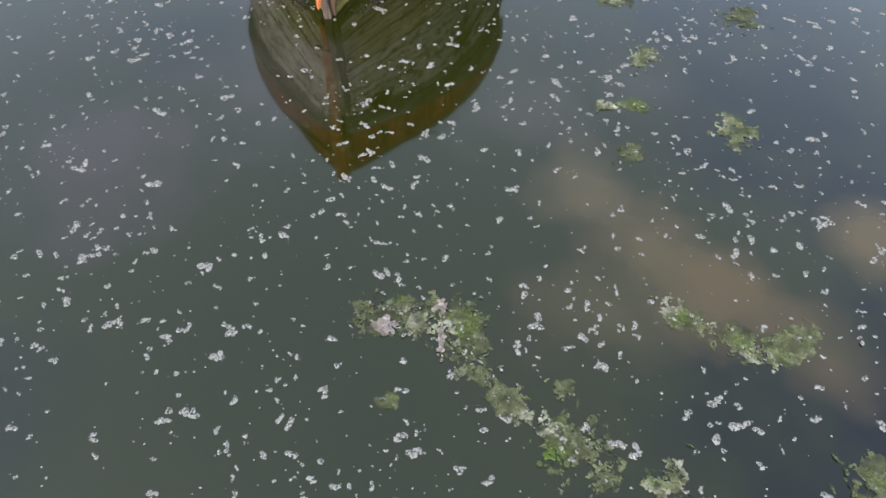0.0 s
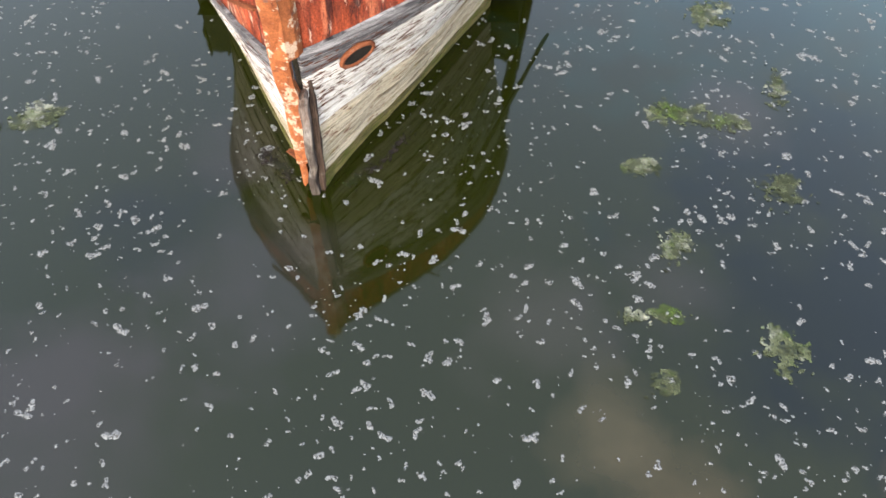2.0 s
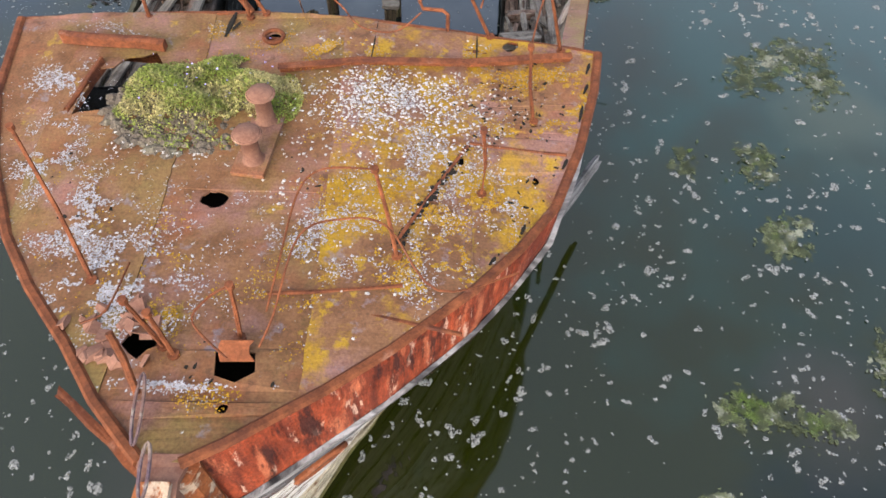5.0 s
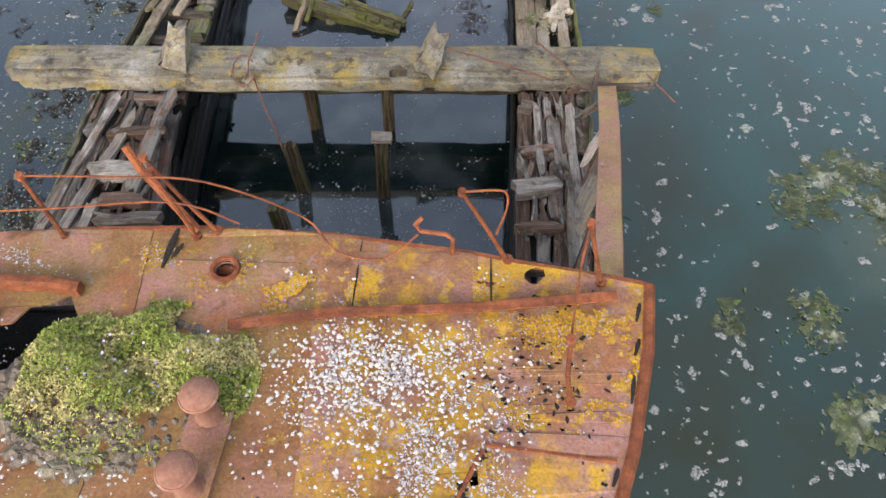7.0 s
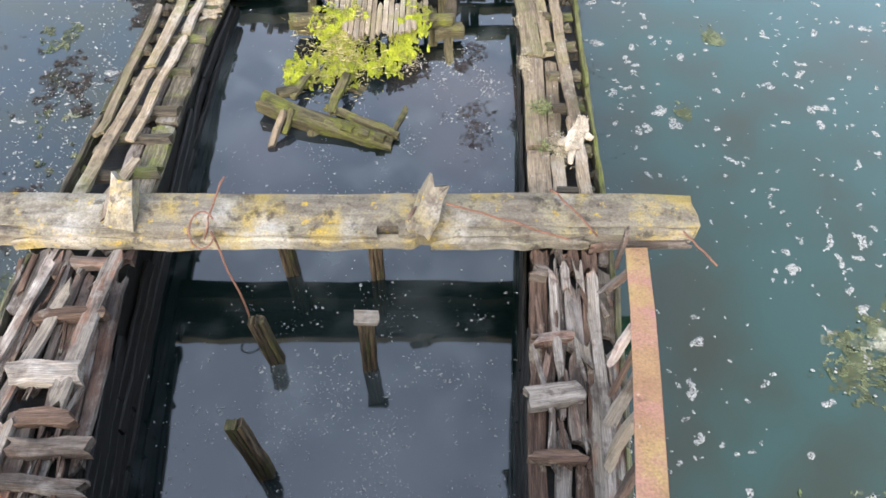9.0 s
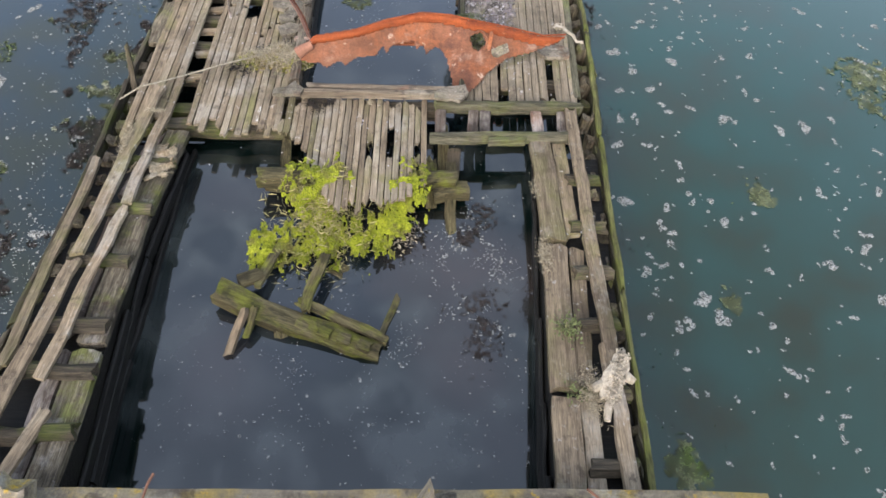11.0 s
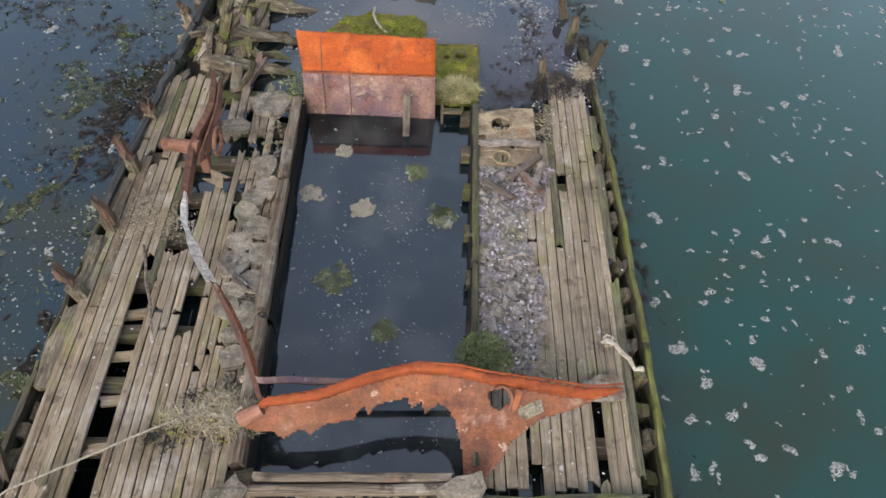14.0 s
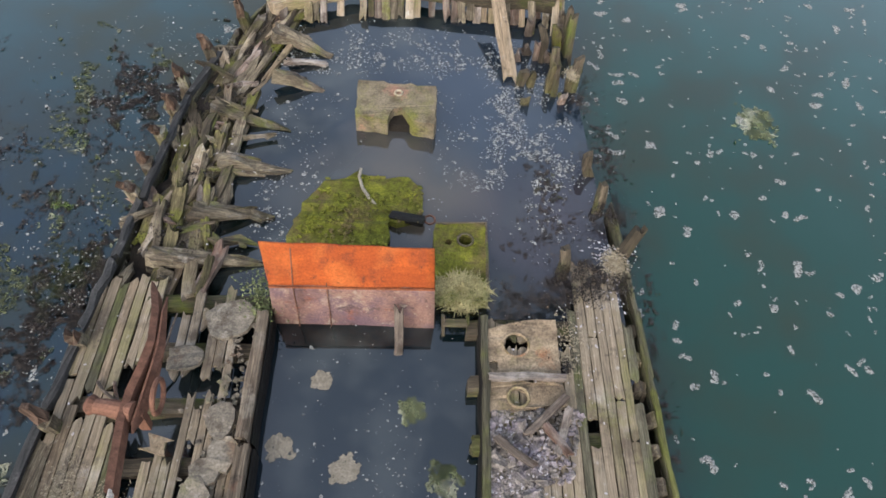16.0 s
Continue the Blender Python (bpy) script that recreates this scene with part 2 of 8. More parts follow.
RUBBLE = material("grey_rubble", (0.072, 0.0612, 0.054), (0.288, 0.252, 0.216), (9, 9, 9), 0.95, 0.8, [((0.24, 0.205, 0.235), 3.0, 0.48, 0.62, 0.7), ((0.17, 0.17, 0.05), 1.3, 0.57, 0.7, 0.6), ((0.06, 0.05, 0.05), 5.0, 0.56, 0.66, 0.7)], 0.35, islands=True)
CONCRETE = material("crumbling_concrete", (0.08, 0.068, 0.053), (0.26, 0.225, 0.175), (5, 5, 5), 0.95, 0.7, [((0.16, 0.16, 0.04), 1.2, 0.55, 0.7, 0.6)], 0.25, stains=[((0.06, 0.045, 0.032), 3.5, 0.54, 0.64, 0.75), ((0.36, 0.32, 0.27), 7.0, 0.58, 0.66, 0.6), ((0.17, 0.10, 0.06), 2.0, 0.56, 0.66, 0.6)])
MOSSBLOCK = material("mossy_block", (0.085, 0.068, 0.04), (0.25, 0.205, 0.14), (5, 5, 5), 0.95, 0.5, [((0.16, 0.16, 0.03), 1.1, 0.48, 0.62, 0.8), ((0.33, 0.17, 0.12), 2.0, 0.58, 0.68, 0.7), ((0.05, 0.04, 0.03), 3.0, 0.6, 0.68, 0.7)], 0.05)
ALGAE = material("bright_green_algae", (0.0868, 0.1054, 0.0062), (0.2728, 0.2976, 0.0186), (5, 5, 5), 0.85, 0.8, [((0.36, 0.38, 0.03), 2.2, 0.54, 0.66, 0.8), ((0.10, 0.085, 0.03), 3.4, 0.50, 0.62, 0.85)], 0.1, depth=0.04)
TANKMOSS = material("moss_on_sunken_plate", (0.055, 0.058, 0.010), (0.21, 0.215, 0.026), (5, 5, 5), 0.95, 0.9, [((0.15, 0.105, 0.05), 1.4, 0.48, 0.60, 0.8), ((0.27, 0.27, 0.03), 2.6, 0.54, 0.64, 0.7), ((0.04, 0.036, 0.014), 6.0, 0.58, 0.66, 0.7)], 0.2)
LEAF = material("herb_leaves", (0.09, 0.12, 0.018), (0.30, 0.34, 0.06), (9, 9, 9), 0.7, 0.2, (), 0.3, islands=True, stains=[((0.50, 0.41, 0.17), 2.6, 0.47, 0.58, 0.85), ((0.22, 0.15, 0.09), 5.0, 0.56, 0.66, 0.7)])
DRYLEAF = material("dry_grass", (0.175, 0.15, 0.0625), (0.475, 0.4125, 0.2125), (5, 5, 5), 0.9, 0.2, [((0.10, 0.13, 0.03), 2.0, 0.5, 0.65, 0.6)], 0.1)
BUSHLEAF = material("low_bush_leaves", (0.05, 0.065, 0.02), (0.20, 0.22, 0.09), (6, 6, 6), 0.8, 0.2, [((0.25, 0.20, 0.10), 4.0, 0.6, 0.7, 0.6)], 0.1, islands=True)
FOAM = material("sea_foam", (0.1502, 0.1502, 0.1414), (0.3269, 0.3269, 0.3092), (20, 20, 20), 0.9, 0.3, (), 0.0, lace=(34, 0.36, 0.5, 1.0))
SHELL = material("white_shell", (0.4047, 0.3532, 0.3164), (0.6328, 0.5813, 0.5372), (30, 30, 30), 0.7, 0.2, (), 0.22, speck=0.25, islands=True)
LIME = material("bird_lime", (0.306, 0.279, 0.279), (0.54, 0.504, 0.504), (30, 30, 30), 0.9, 0.2, (), 0.0)
GUANOMAT = material("pale_matted_fibre", (0.204, 0.1615, 0.102), (0.425, 0.3655, 0.2635), (14, 14, 14), 0.95, 0.8, (), 0.15, islands=True)
WEED = material("floating_seaweed", (0.0374, 0.0462, 0.0204), (0.136, 0.1496, 0.0782), (5, 5, 5), 0.8, 0.5, [((0.40, 0.40, 0.31), 1.8, 0.54, 0.66, 0.8), ((0.08, 0.125, 0.02), 1.6, 0.55, 0.66, 0.8), ((0.02, 0.028, 0.014), 3.2, 0.57, 0.65, 0.8)], 0.15, contrast=(0.33, 0.67), lace=(6.0, 0.22, 0.52, 0.88))
BROWNWEED = material("brown_bladder_weed", (0.012, 0.010, 0.010), (0.06, 0.048, 0.04), (7, 7, 7), 0.6, 0.5, [((0.04, 0.055, 0.012), 0.6, 0.55, 0.66, 0.8)], 0.2, lace=(5.0, 0.40, 0.60, 0.85))
ROPE = material("old_rope", (0.20, 0.17, 0.12), (0.45, 0.40, 0.32), (30, 30, 30), 0.95, 0.5, (), 0.2)
BLACKRUBBER = material("black_tarred_rail", (0.018, 0.018, 0.018), (0.07, 0.068, 0.065), (2, 16, 16), 0.8, 0.5, [((0.16, 0.15, 0.14), 5.0, 0.6, 0.68, 0.6)], 0.1)
HULLPALE = material("bleached_hull_strake", (0.19, 0.155, 0.13), (0.84, 0.79, 0.72), (0.9, 0.9, 30), 0.9, 0.9, [((0.30, 0.27, 0.26), 0.8, 0.54, 0.68, 0.5), ((0.13, 0.05, 0.03), 4.2, 0.55, 0.60, 0.92), ((0.50, 0.40, 0.26), 0.9, 0.52, 0.75, 0.6)], 0.12, contrast=(0.30, 0.50), stretch=(0.6, 0.6, 3.2))
HULLTAN = material("tan_hull_strake", (0.12, 0.095, 0.06), (0.68, 0.58, 0.42), (0.9, 0.9, 30), 0.9, 0.9, [((0.17, 0.065, 0.03), 4.0, 0.57, 0.62, 0.85), ((0.26, 0.22, 0.07), 0.9, 0.5, 0.72, 0.7)], 0.15, contrast=(0.30, 0.55), stretch=(0.6, 0.6, 3.0))
HULLWEED = material("weedy_hull_strake", (0.03, 0.03, 0.01), (0.26, 0.21, 0.08), (0.9, 0.9, 30), 0.8, 0.9, [((0.09, 0.11, 0.01), 3.0, 0.48, 0.62, 0.8)], 0.15, contrast=(0.34, 0.62))
TIPWOOD = material("rust_stained_rib_wood", (0.028, 0.0165, 0.012), (0.145, 0.094, 0.066), GRAIN, 0.95, 0.9, [((0.30, 0.26, 0.2), 3.0, 0.58, 0.68, 0.7)], 0.25)
SOIL = material("dry_soil", (0.08, 0.06, 0.042), (0.22, 0.175, 0.13), (12, 12, 12), 0.95, 0.8, [((0.30, 0.27, 0.18), 3.0, 0.55, 0.68, 0.6)], 0.1)
# wet wood, its near-black also painted for shade on the hold's sides
WETSHADEWOOD = material("black_wet_shade_wood", (0.005, 0.005, 0.005), (0.022, 0.019, 0.015), GRAIN, 0.6, 0.6, [((0.016, 0.02, 0.008), 1.5, 0.55, 0.7, 0.5)], 0.3)
TANPLATE = material("tan_scaled_plate", (0.12, 0.085, 0.055), (0.38, 0.29, 0.19), (5, 5, 5), 0.9, 0.5, [((0.30, 0.12, 0.05), 1.6, 0.58, 0.66, 0.6), ((0.13, 0.12, 0.04), 1.8, 0.50, 0.64, 0.7), ((0.06, 0.045, 0.03), 3.0, 0.56, 0.65, 0.7)], 0.15)
GREYPLANK = material("grey_sprung_plank", (0.045, 0.04, 0.04), (0.31, 0.29, 0.28), (0.8, 26, 26), 0.9, 0.8, [((0.05, 0.04, 0.035), 2.0, 0.55, 0.66, 0.8)], 0.15)
FRAMEWOOD = material("mossy_grey_frame_wood", (0.0298, 0.0238, 0.017), (0.2295, 0.1913, 0.1318), GRAIN, 0.95, 1.0, [((0.13, 0.14, 0.03), 1.5, 0.52, 0.64, 0.75), ((0.035, 0.028, 0.02), 2.2, 0.54, 0.66, 0.8), (GUANO, 5.0, 0.66, 0.7, 0.7)], 0.3, stains=[((0.03, 0.022, 0.018), 1.1, 0.5, 0.62, 0.7), ((0.34, 0.31, 0.28), 2.2, 0.57, 0.66, 0.5), ((0.05, 0.03, 0.022), 6.0, 0.56, 0.66, 0.6)])
TANWEED = material("tan_scum_raft", (0.14, 0.12, 0.09), (0.27, 0.24, 0.19), (8, 8, 8), 0.9, 0.3, (), 0.1)
SMOOTHDECK = material("smooth_grey_deck_wood", (0.1525, 0.1200, 0.0823), (0.3049, 0.2442, 0.1729), (0.8, 26, 26), 0.9, 0.4, [((0.17, 0.165, 0.055), 0.8, 0.53, 0.66, 0.55), ((0.08, 0.065, 0.05), 2.0, 0.58, 0.7, 0.6), ((0.42, 0.37, 0.28), 0.7, 0.54, 0.68, 0.5), (GUANO, 4.0, 0.68, 0.71, 0.8)], 0.16, speck=0.36, stretch=(0.5, 1, 1), stains=[((0.055, 0.04, 0.028), 0.75, 0.52, 0.64, 0.6), ((0.38, 0.34, 0.29), 1.3, 0.54, 0.66, 0.5), ((0.16, 0.155, 0.045), 1.0, 0.58, 0.67, 0.5), ((0.05, 0.038, 0.028), 5.0, 0.57, 0.66, 0.6), ((0.42, 0.39, 0.35), 9.0, 0.62, 0.68, 0.7)])
BLEACHED = material("bleached_upright_boards", (0.22, 0.19, 0.16), (0.66, 0.60, 0.52), GRAIN, 0.9, 0.8, [((0.08, 0.05, 0.035), 2.5, 0.58, 0.66, 0.8)], 0.25)
NAILSTAIN = material("rust_stained_wood", (0.05, 0.016, 0.009), (0.17, 0.06, 0.03), (20, 20, 20), 0.9, 0.3, (), 0.4, islands=True)
HULLGREY = material("grey_weathered_strake", (0.035, 0.032, 0.033), (0.36, 0.34, 0.335), (0.9, 0.9, 34), 0.9, 0.9, [((0.05, 0.045, 0.05), 1.2, 0.5, 0.6, 0.8), ((0.15, 0.055, 0.03), 4.0, 0.6, 0.66, 0.8)], 0.2, contrast=(0.34, 0.6), stretch=(0.6, 0.6, 2.6))
# near-black that paints the shade inside holes and gaps
GAPSHADE = material("painted_gap_shade", (0.012, 0.010, 0.008), (0.03, 0.024, 0.018), (4, 4, 4), 0.95, 0.2, (), 0.0)


def water_material(name="harbour_water", ior=1.48, low=(0.0054, 0.0074, 0.0004), high=(0.0086, 0.0100, 0.0012), size=0.16, span=(0.3, 0.7), clouds=()):
    m = bpy.data.materials.new(name)
    m.use_nodes = True
    n, l = m.node_tree.nodes, m.node_tree.links
    bsdf = n["Principled BSDF"]
    bsdf.inputs["Roughness"].default_value, bsdf.inputs["IOR"].default_value = 0.06, ior
    tc = n.new("ShaderNodeTexCoord")
    tex = n.new("ShaderNodeTexNoise")
    tex.inputs["Scale"].default_value, tex.inputs["Detail"].default_value = size, 8
    l.new(tc.outputs["Object"], tex.inputs["Vector"])
    ramp = n.new("ShaderNodeValToRGB")
    ramp.color_ramp.elements[0].position, ramp.color_ramp.elements[1].position = span
    ramp.color_ramp.elements[0].color, ramp.color_ramp.elements[1].color = (*low, 1), (*high, 1)
    l.new(tex.outputs["Fac"], ramp.inputs[0])
    colour = ramp.outputs[0]
    wob = n.new("ShaderNodeTexNoise")
    wob.inputs["Scale"].default_value, wob.inputs["Detail"].default_value = 0.7, 6
    l.new(tc.outputs["Object"], wob.inputs["Vector"])
    # clouds of silt below the surface: place, size, colour
    for (x, y), size, tint, strength in clouds:
        d = n.new("ShaderNodeVectorMath")
        d.operation = "DISTANCE"
        d.inputs[1].default_value = (x, y, 0)
        l.new(tc.outputs["Object"], d.inputs[0])
        add = n.new("ShaderNodeMath")
        add.operation = "MULTIPLY_ADD"
        l.new(wob.outputs["Fac"], add.inputs[0])
        add.inputs[1].default_value = size * 2.2
        l.new(d.outputs["Value"], add.inputs[2])
        rng = n.new("ShaderNodeMapRange")
        rng.inputs["From Min"].default_value, rng.inputs["From Max"].default_value = size * 1.3, size * 2.2
        rng.inputs["To Min"].default_value, rng.inputs["To Max"].default_value = strength, 0
        l.new(add.outputs[0], rng.inputs["Value"])
        mix = n.new("ShaderNodeMix")
        mix.data_type = "RGBA"
        l.new(rng.outputs[0], mix.inputs["Factor"])
        l.new(colour, mix.inputs["A"])
        mix.inputs["B"].default_value = (*tint, 1)
        colour = mix.outputs["Result"]
    l.new(colour, bsdf.inputs["Base Color"])
    rip = n.new("ShaderNodeTexNoise")
    rip.inputs["Scale"].default_value, rip.inputs["Detail"].default_value = 1.3, 3
    l.new(tc.outputs["Object"], rip.inputs["Vector"])
    bp = n.new("ShaderNodeBump")
    bp.inputs["Strength"].default_value, bp.inputs["Distance"].default_value = 0.05, 0.03
    l.new(rip.outputs["Fac"], bp.inputs["Height"])
    l.new(bp.outputs[0], bsdf.inputs["Normal"])
    return m
SILT = [((9.0, 34.0), 15.0, (0.0008, 0.0172, 0.0108), 1.0), ((9, 20), 8, (0.0062, 0.0190, 0.0138), 0.9), ((-9.5, 35), 8, (0.0020, 0.0085, 0.0150), 0.95), ((-8.5, 43), 5, (0.0050, 0.0200, 0.0210), 0.8), ((8.0, 44), 6, (0.0040, 0.0240, 0.0190), 0.8), ((-6.7, 19.6), 1.5, (0.0014, 0.0020, 0.0020), 0.85), ((-9, 24), 6, (0.0028, 0.0070, 0.0100), 0.8),
        # dark beds of sunken weed
        ((6.2, 2.6), 3.8, (0.0003, 0.0009, 0.0004), 1.0), ((5.6, 9.2), 2.8, (0.0012, 0.0026, 0.0014), 0.85), ((6.6, 7.6), 1.6, (0.0010, 0.0022, 0.0016), 0.85), ((4.6, 11.2), 1.5, (0.0014, 0.0030, 0.0018), 0.7), ((6.6, 12.4), 2.6, (0.0014, 0.0030, 0.0020), 0.75), ((-6.4, 3.2), 2.2, (0.0030, 0.0050, 0.0030), 0.7), ((-4.6, 10.6), 1.3, (0.0030, 0.0045, 0.0035), 0.6), ((6.0, 16.2), 1.8, (0.0030, 0.0075, 0.0050), 0.6),
        # pale silt stirred up
        ((3.0, 6.3), 1.15, (0.034, 0.026, 0.010), 0.85), ((4.1, 5.5), 1.0, (0.036, 0.026, 0.009), 0.85), ((4.9, 4.9), 0.7, (0.030, 0.022, 0.008), 0.8), ((2.1, 7.4), 0.9, (0.034, 0.028, 0.012), 0.7), ((2.2, 5.1), 1.1, (0.026, 0.022, 0.008), 0.7),
        ((6.3, 6.4), 0.8, (0.040, 0.029, 0.010), 0.85), ((5.1, 4.4), 0.7, (0.036, 0.026, 0.010), 0.6),
        ((-3.0, 9.5), 1.6, (0.020, 0.018, 0.016), 0.6), ((-5.2, 7.6), 1.8, (0.022, 0.018, 0.017), 0.6), ((-3.6, 12.4), 1.0, (0.020, 0.017, 0.015), 0.5), ((1.3, 8.9), 1.2, (0.022, 0.020, 0.014), 0.5), ((5.2, 13.4), 1.0, (0.022, 0.018, 0.013), 0.6), ((3.4, 9.6), 0.9, (0.020, 0.018, 0.013), 0.5), ((7.0, 19.0), 1.3, (0.026, 0.030, 0.016), 0.6)]
WATER = water_material(clouds=SILT)
HOLDWATER = water_material("hold_water", 1.6, (0.0012, 0.0030, 0.0026), (0.0200, 0.0235, 0.0225), 1.4, (0.45, 0.66), [((-1.2, 31.5), 3.4, (0.0030, 0.0062, 0.0100), 0.7), ((0.2, 38.6), 3.2, (0.0100, 0.0170, 0.0280), 0.75), ((-0.9, 36.9), 1.5, (0.05, 0.042, 0.03), 0.8), ((0.0, 36.4), 0.9, (0.05, 0.042, 0.03), 0.8), ((1.3, 36.2), 1.5, (0.020, 0.016, 0.019), 0.8), ((-1.4, 19.0), 2.4, (0.0080, 0.0120, 0.0130), 0.45), ((-2.6, 24.6), 1.6, (0.010, 0.013, 0.018), 0.5), ((0.4, 25.0), 1.2, (0.026, 0.020, 0.018), 0.7), ((0.3, 23.6), 0.9, (0.022, 0.018, 0.017), 0.6), ((-2.9, 23.2), 0.8, (0.020, 0.018, 0.018), 0.6), ((-3.2, 26.4), 0.8, (0.018, 0.016, 0.017), 0.5), ((-0.7, 18.5), 0.9, (0.022, 0.024, 0.022), 0.7), ((-0.5, 17.9), 0.6, (0.03, 0.03, 0.026), 0.6), ((-3.3, 24.0), 0.7, (0.022, 0.02, 0.02), 0.7), ((0.6, 22.6), 0.7, (0.022, 0.02, 0.02), 0.7)])
UP = Vector((0, 0, 1))
rnd = random.Random(7)


# ---- mesh helpers ----
def thing(name, place, label, category, group="", kind=""):
    ob = new(name)
    ob.location = place
    ob.empty_display_size = 0.2
    return tagged(ob, label, category, group, kind)


def mesh_of(name, verts, faces, mat, smooth=False):
    me = bpy.data.meshes.new(name)
    me.from_pydata(verts, [], faces)
    me.materials.append(mat)
    if smooth:
        me.shade_smooth()
    return me


def place_part(name, me, parent, m=None, label=""):
    """Links a mesh under its thing; m is its pose in the world."""
    ob = new(name, me)
    m = m or Matrix.Identity(4)
    if parent is not None:
        ob.parent = parent
        base = parent.location.copy()
        if parent.parent is not None:
            base += parent.parent.location
        m = Matrix.Translation(-base) @ m
    ob.matrix_basis = m
    return tagged(ob, label) if label else ob


def axes(p0, p1, up=UP):
    """The pose at p0 with x towards p1 and z as near to up as it can be."""
    x = (Vector(p1) - Vector(p0)).normalized()
    y = Vector(up).cross(x)
    if y.length < 1e-3:
        y = Vector((0, 1, 0)).cross(x)
    y.normalize()
    z = x.cross(y)
    m = Matrix((x, y, z)).transposed().to_4x4()
    m.translation = Vector(p0)
    return m


def timber_mesh(name, length, w, h, mat, ragged=0.05, rough=0.006, round_=False, taper=1.0, warp=0.0):
    """A worn plank, beam or log along x, with uneven ends."""
    count = max(2, min(14, int(length / 0.35) + 2))
    if round_:
        ring = [(math.cos(a) * 0.5, math.sin(a) * 0.5) for a in [math.radians(d) for d in (165, 110, 70, 15, -15, -70, -110, -165)]]
    else:
        ring = [(-0.5, 0.42), (-0.2, 0.5), (0.2, 0.5), (0.5, 0.42), (0.5, -0.45), (0.2, -0.5), (-0.2, -0.5), (-0.5, -0.45)]
    cut = [[rnd.uniform(-1, 0.25) * ragged for _ in range(4)] for _ in range(2)]
    verts, faces = [], []
    phase = rnd.uniform(0, 90)
    for i in range(count):
        u = i / (count - 1)
        k = 1 + (taper - 1) * u
        oy = warp * math.sin(phase + u * 3.1) + rnd.gauss(0, rough)
        oz = warp * math.cos(phase + u * 2.3) * 0.6 + rnd.gauss(0, rough * 0.6)
        for j, (a, b) in enumerate(ring):
            col = j if j < 4 else 7 - j
            x = u * length
            if i == 0:
                x -= cut[0][col]
            elif i == count - 1:
                x += cut[1][col]
            verts.append((x, a * w * k + oy + rnd.gauss(0, rough * 0.6), b * h * k + oz + rnd.gauss(0, rough * 0.5)))
    for i in range(count - 1):
        for j in range(8):
            faces.append((i * 8 + j, i * 8 + (j + 1) % 8, i * 8 + 8 + (j + 1) % 8, i * 8 + 8 + j))
    for b, flip in ((0, True), ((count - 1) * 8, False)):
        for j in range(3):
            f = (b + j, b + j + 1, b + 6 - j, b + 7 - j)
            faces.append(f if flip else f[::-1])
    return mesh_of(name, verts, [f[::-1] for f in faces], mat)


def timber(name, parent, p0, p1, w, h, mat, up=UP, label="", **kw):
    length = (Vector(p1) - Vector(p0)).length
    return place_part(name, timber_mesh(name, length, w, h, mat, **kw), parent, axes(p0, p1, up), label)


def sweep(name, parent, points, radius, mat, sides=6, label="", flat=1.0):
    """A bent rod, rope or bar along points."""
    pts = [Vector(p) for p in points]
    verts, faces = [], []
    for i, p in enumerate(pts):
        d = (pts[min(i + 1, len(pts) - 1)] - pts[max(i - 1, 0)]).normalized()
        s = d.cross(UP)
        s = s.normalized() if s.length > 0.05 else Vector((1, 0, 0))
        t = s.cross(d)
        r = radius(i / (len(pts) - 1)) if callable(radius) else radius
        for k in range(sides):
            a = 2 * math.pi * k / sides
            verts.append(tuple(p + s * math.cos(a) * r + t * math.sin(a) * r * flat))
    for i in range(len(pts) - 1):
        for k in range(sides):
            faces.append((i * sides + k, i * sides + (k + 1) % sides, (i + 1) * sides + (k + 1) % sides, (i + 1) * sides + k))
    faces.append(tuple(range(sides))[::-1])
    faces.append(tuple(range((len(pts) - 1) * sides, len(pts) * sides)))
    return place_part(name, mesh_of(name, verts, faces, mat), parent, None, label)


def bent(p0, p1, sag, n=9, side=0.0, wob=0.01):
    """Points from p0 to p1 with a sag and a little waver."""
    p0, p1 = Vector(p0), Vector(p1)
    out = []
    for i in range(n):
        u = i / (n - 1)
        q = p0.lerp(p1, u)
        k = 4 * u * (1 - u)
        out.append(q + Vector((side * k + rnd.gauss(0, wob) * (k > 0), rnd.gauss(0, wob) * (k > 0), -sag * k)))
    return out


def rough_edge(poly, step=0.12, amount=0.02):
    """A polygon's outline, cut short and made uneven."""
    out = []
    for a, b in zip(poly, poly[1:] + poly[:1]):
        a, b = Vector(a), Vector(b)
        n = max(1, int((b - a).length / step))
        for i in range(n):
            p = a.lerp(b, i / n)
            out.append((p.x + rnd.gauss(0, amount), p.y + rnd.gauss(0, amount)))
    return out


def ring_of(x, y, r, n=14, jag=0.0, ky=1.0):
    return [(x + math.cos(6.2832 * i / n) * r * (1 + rnd.uniform(-jag, jag)), y + ky * math.sin(6.2832 * i / n) * r * (1 + rnd.uniform(-jag, jag))) for i in range(n)]


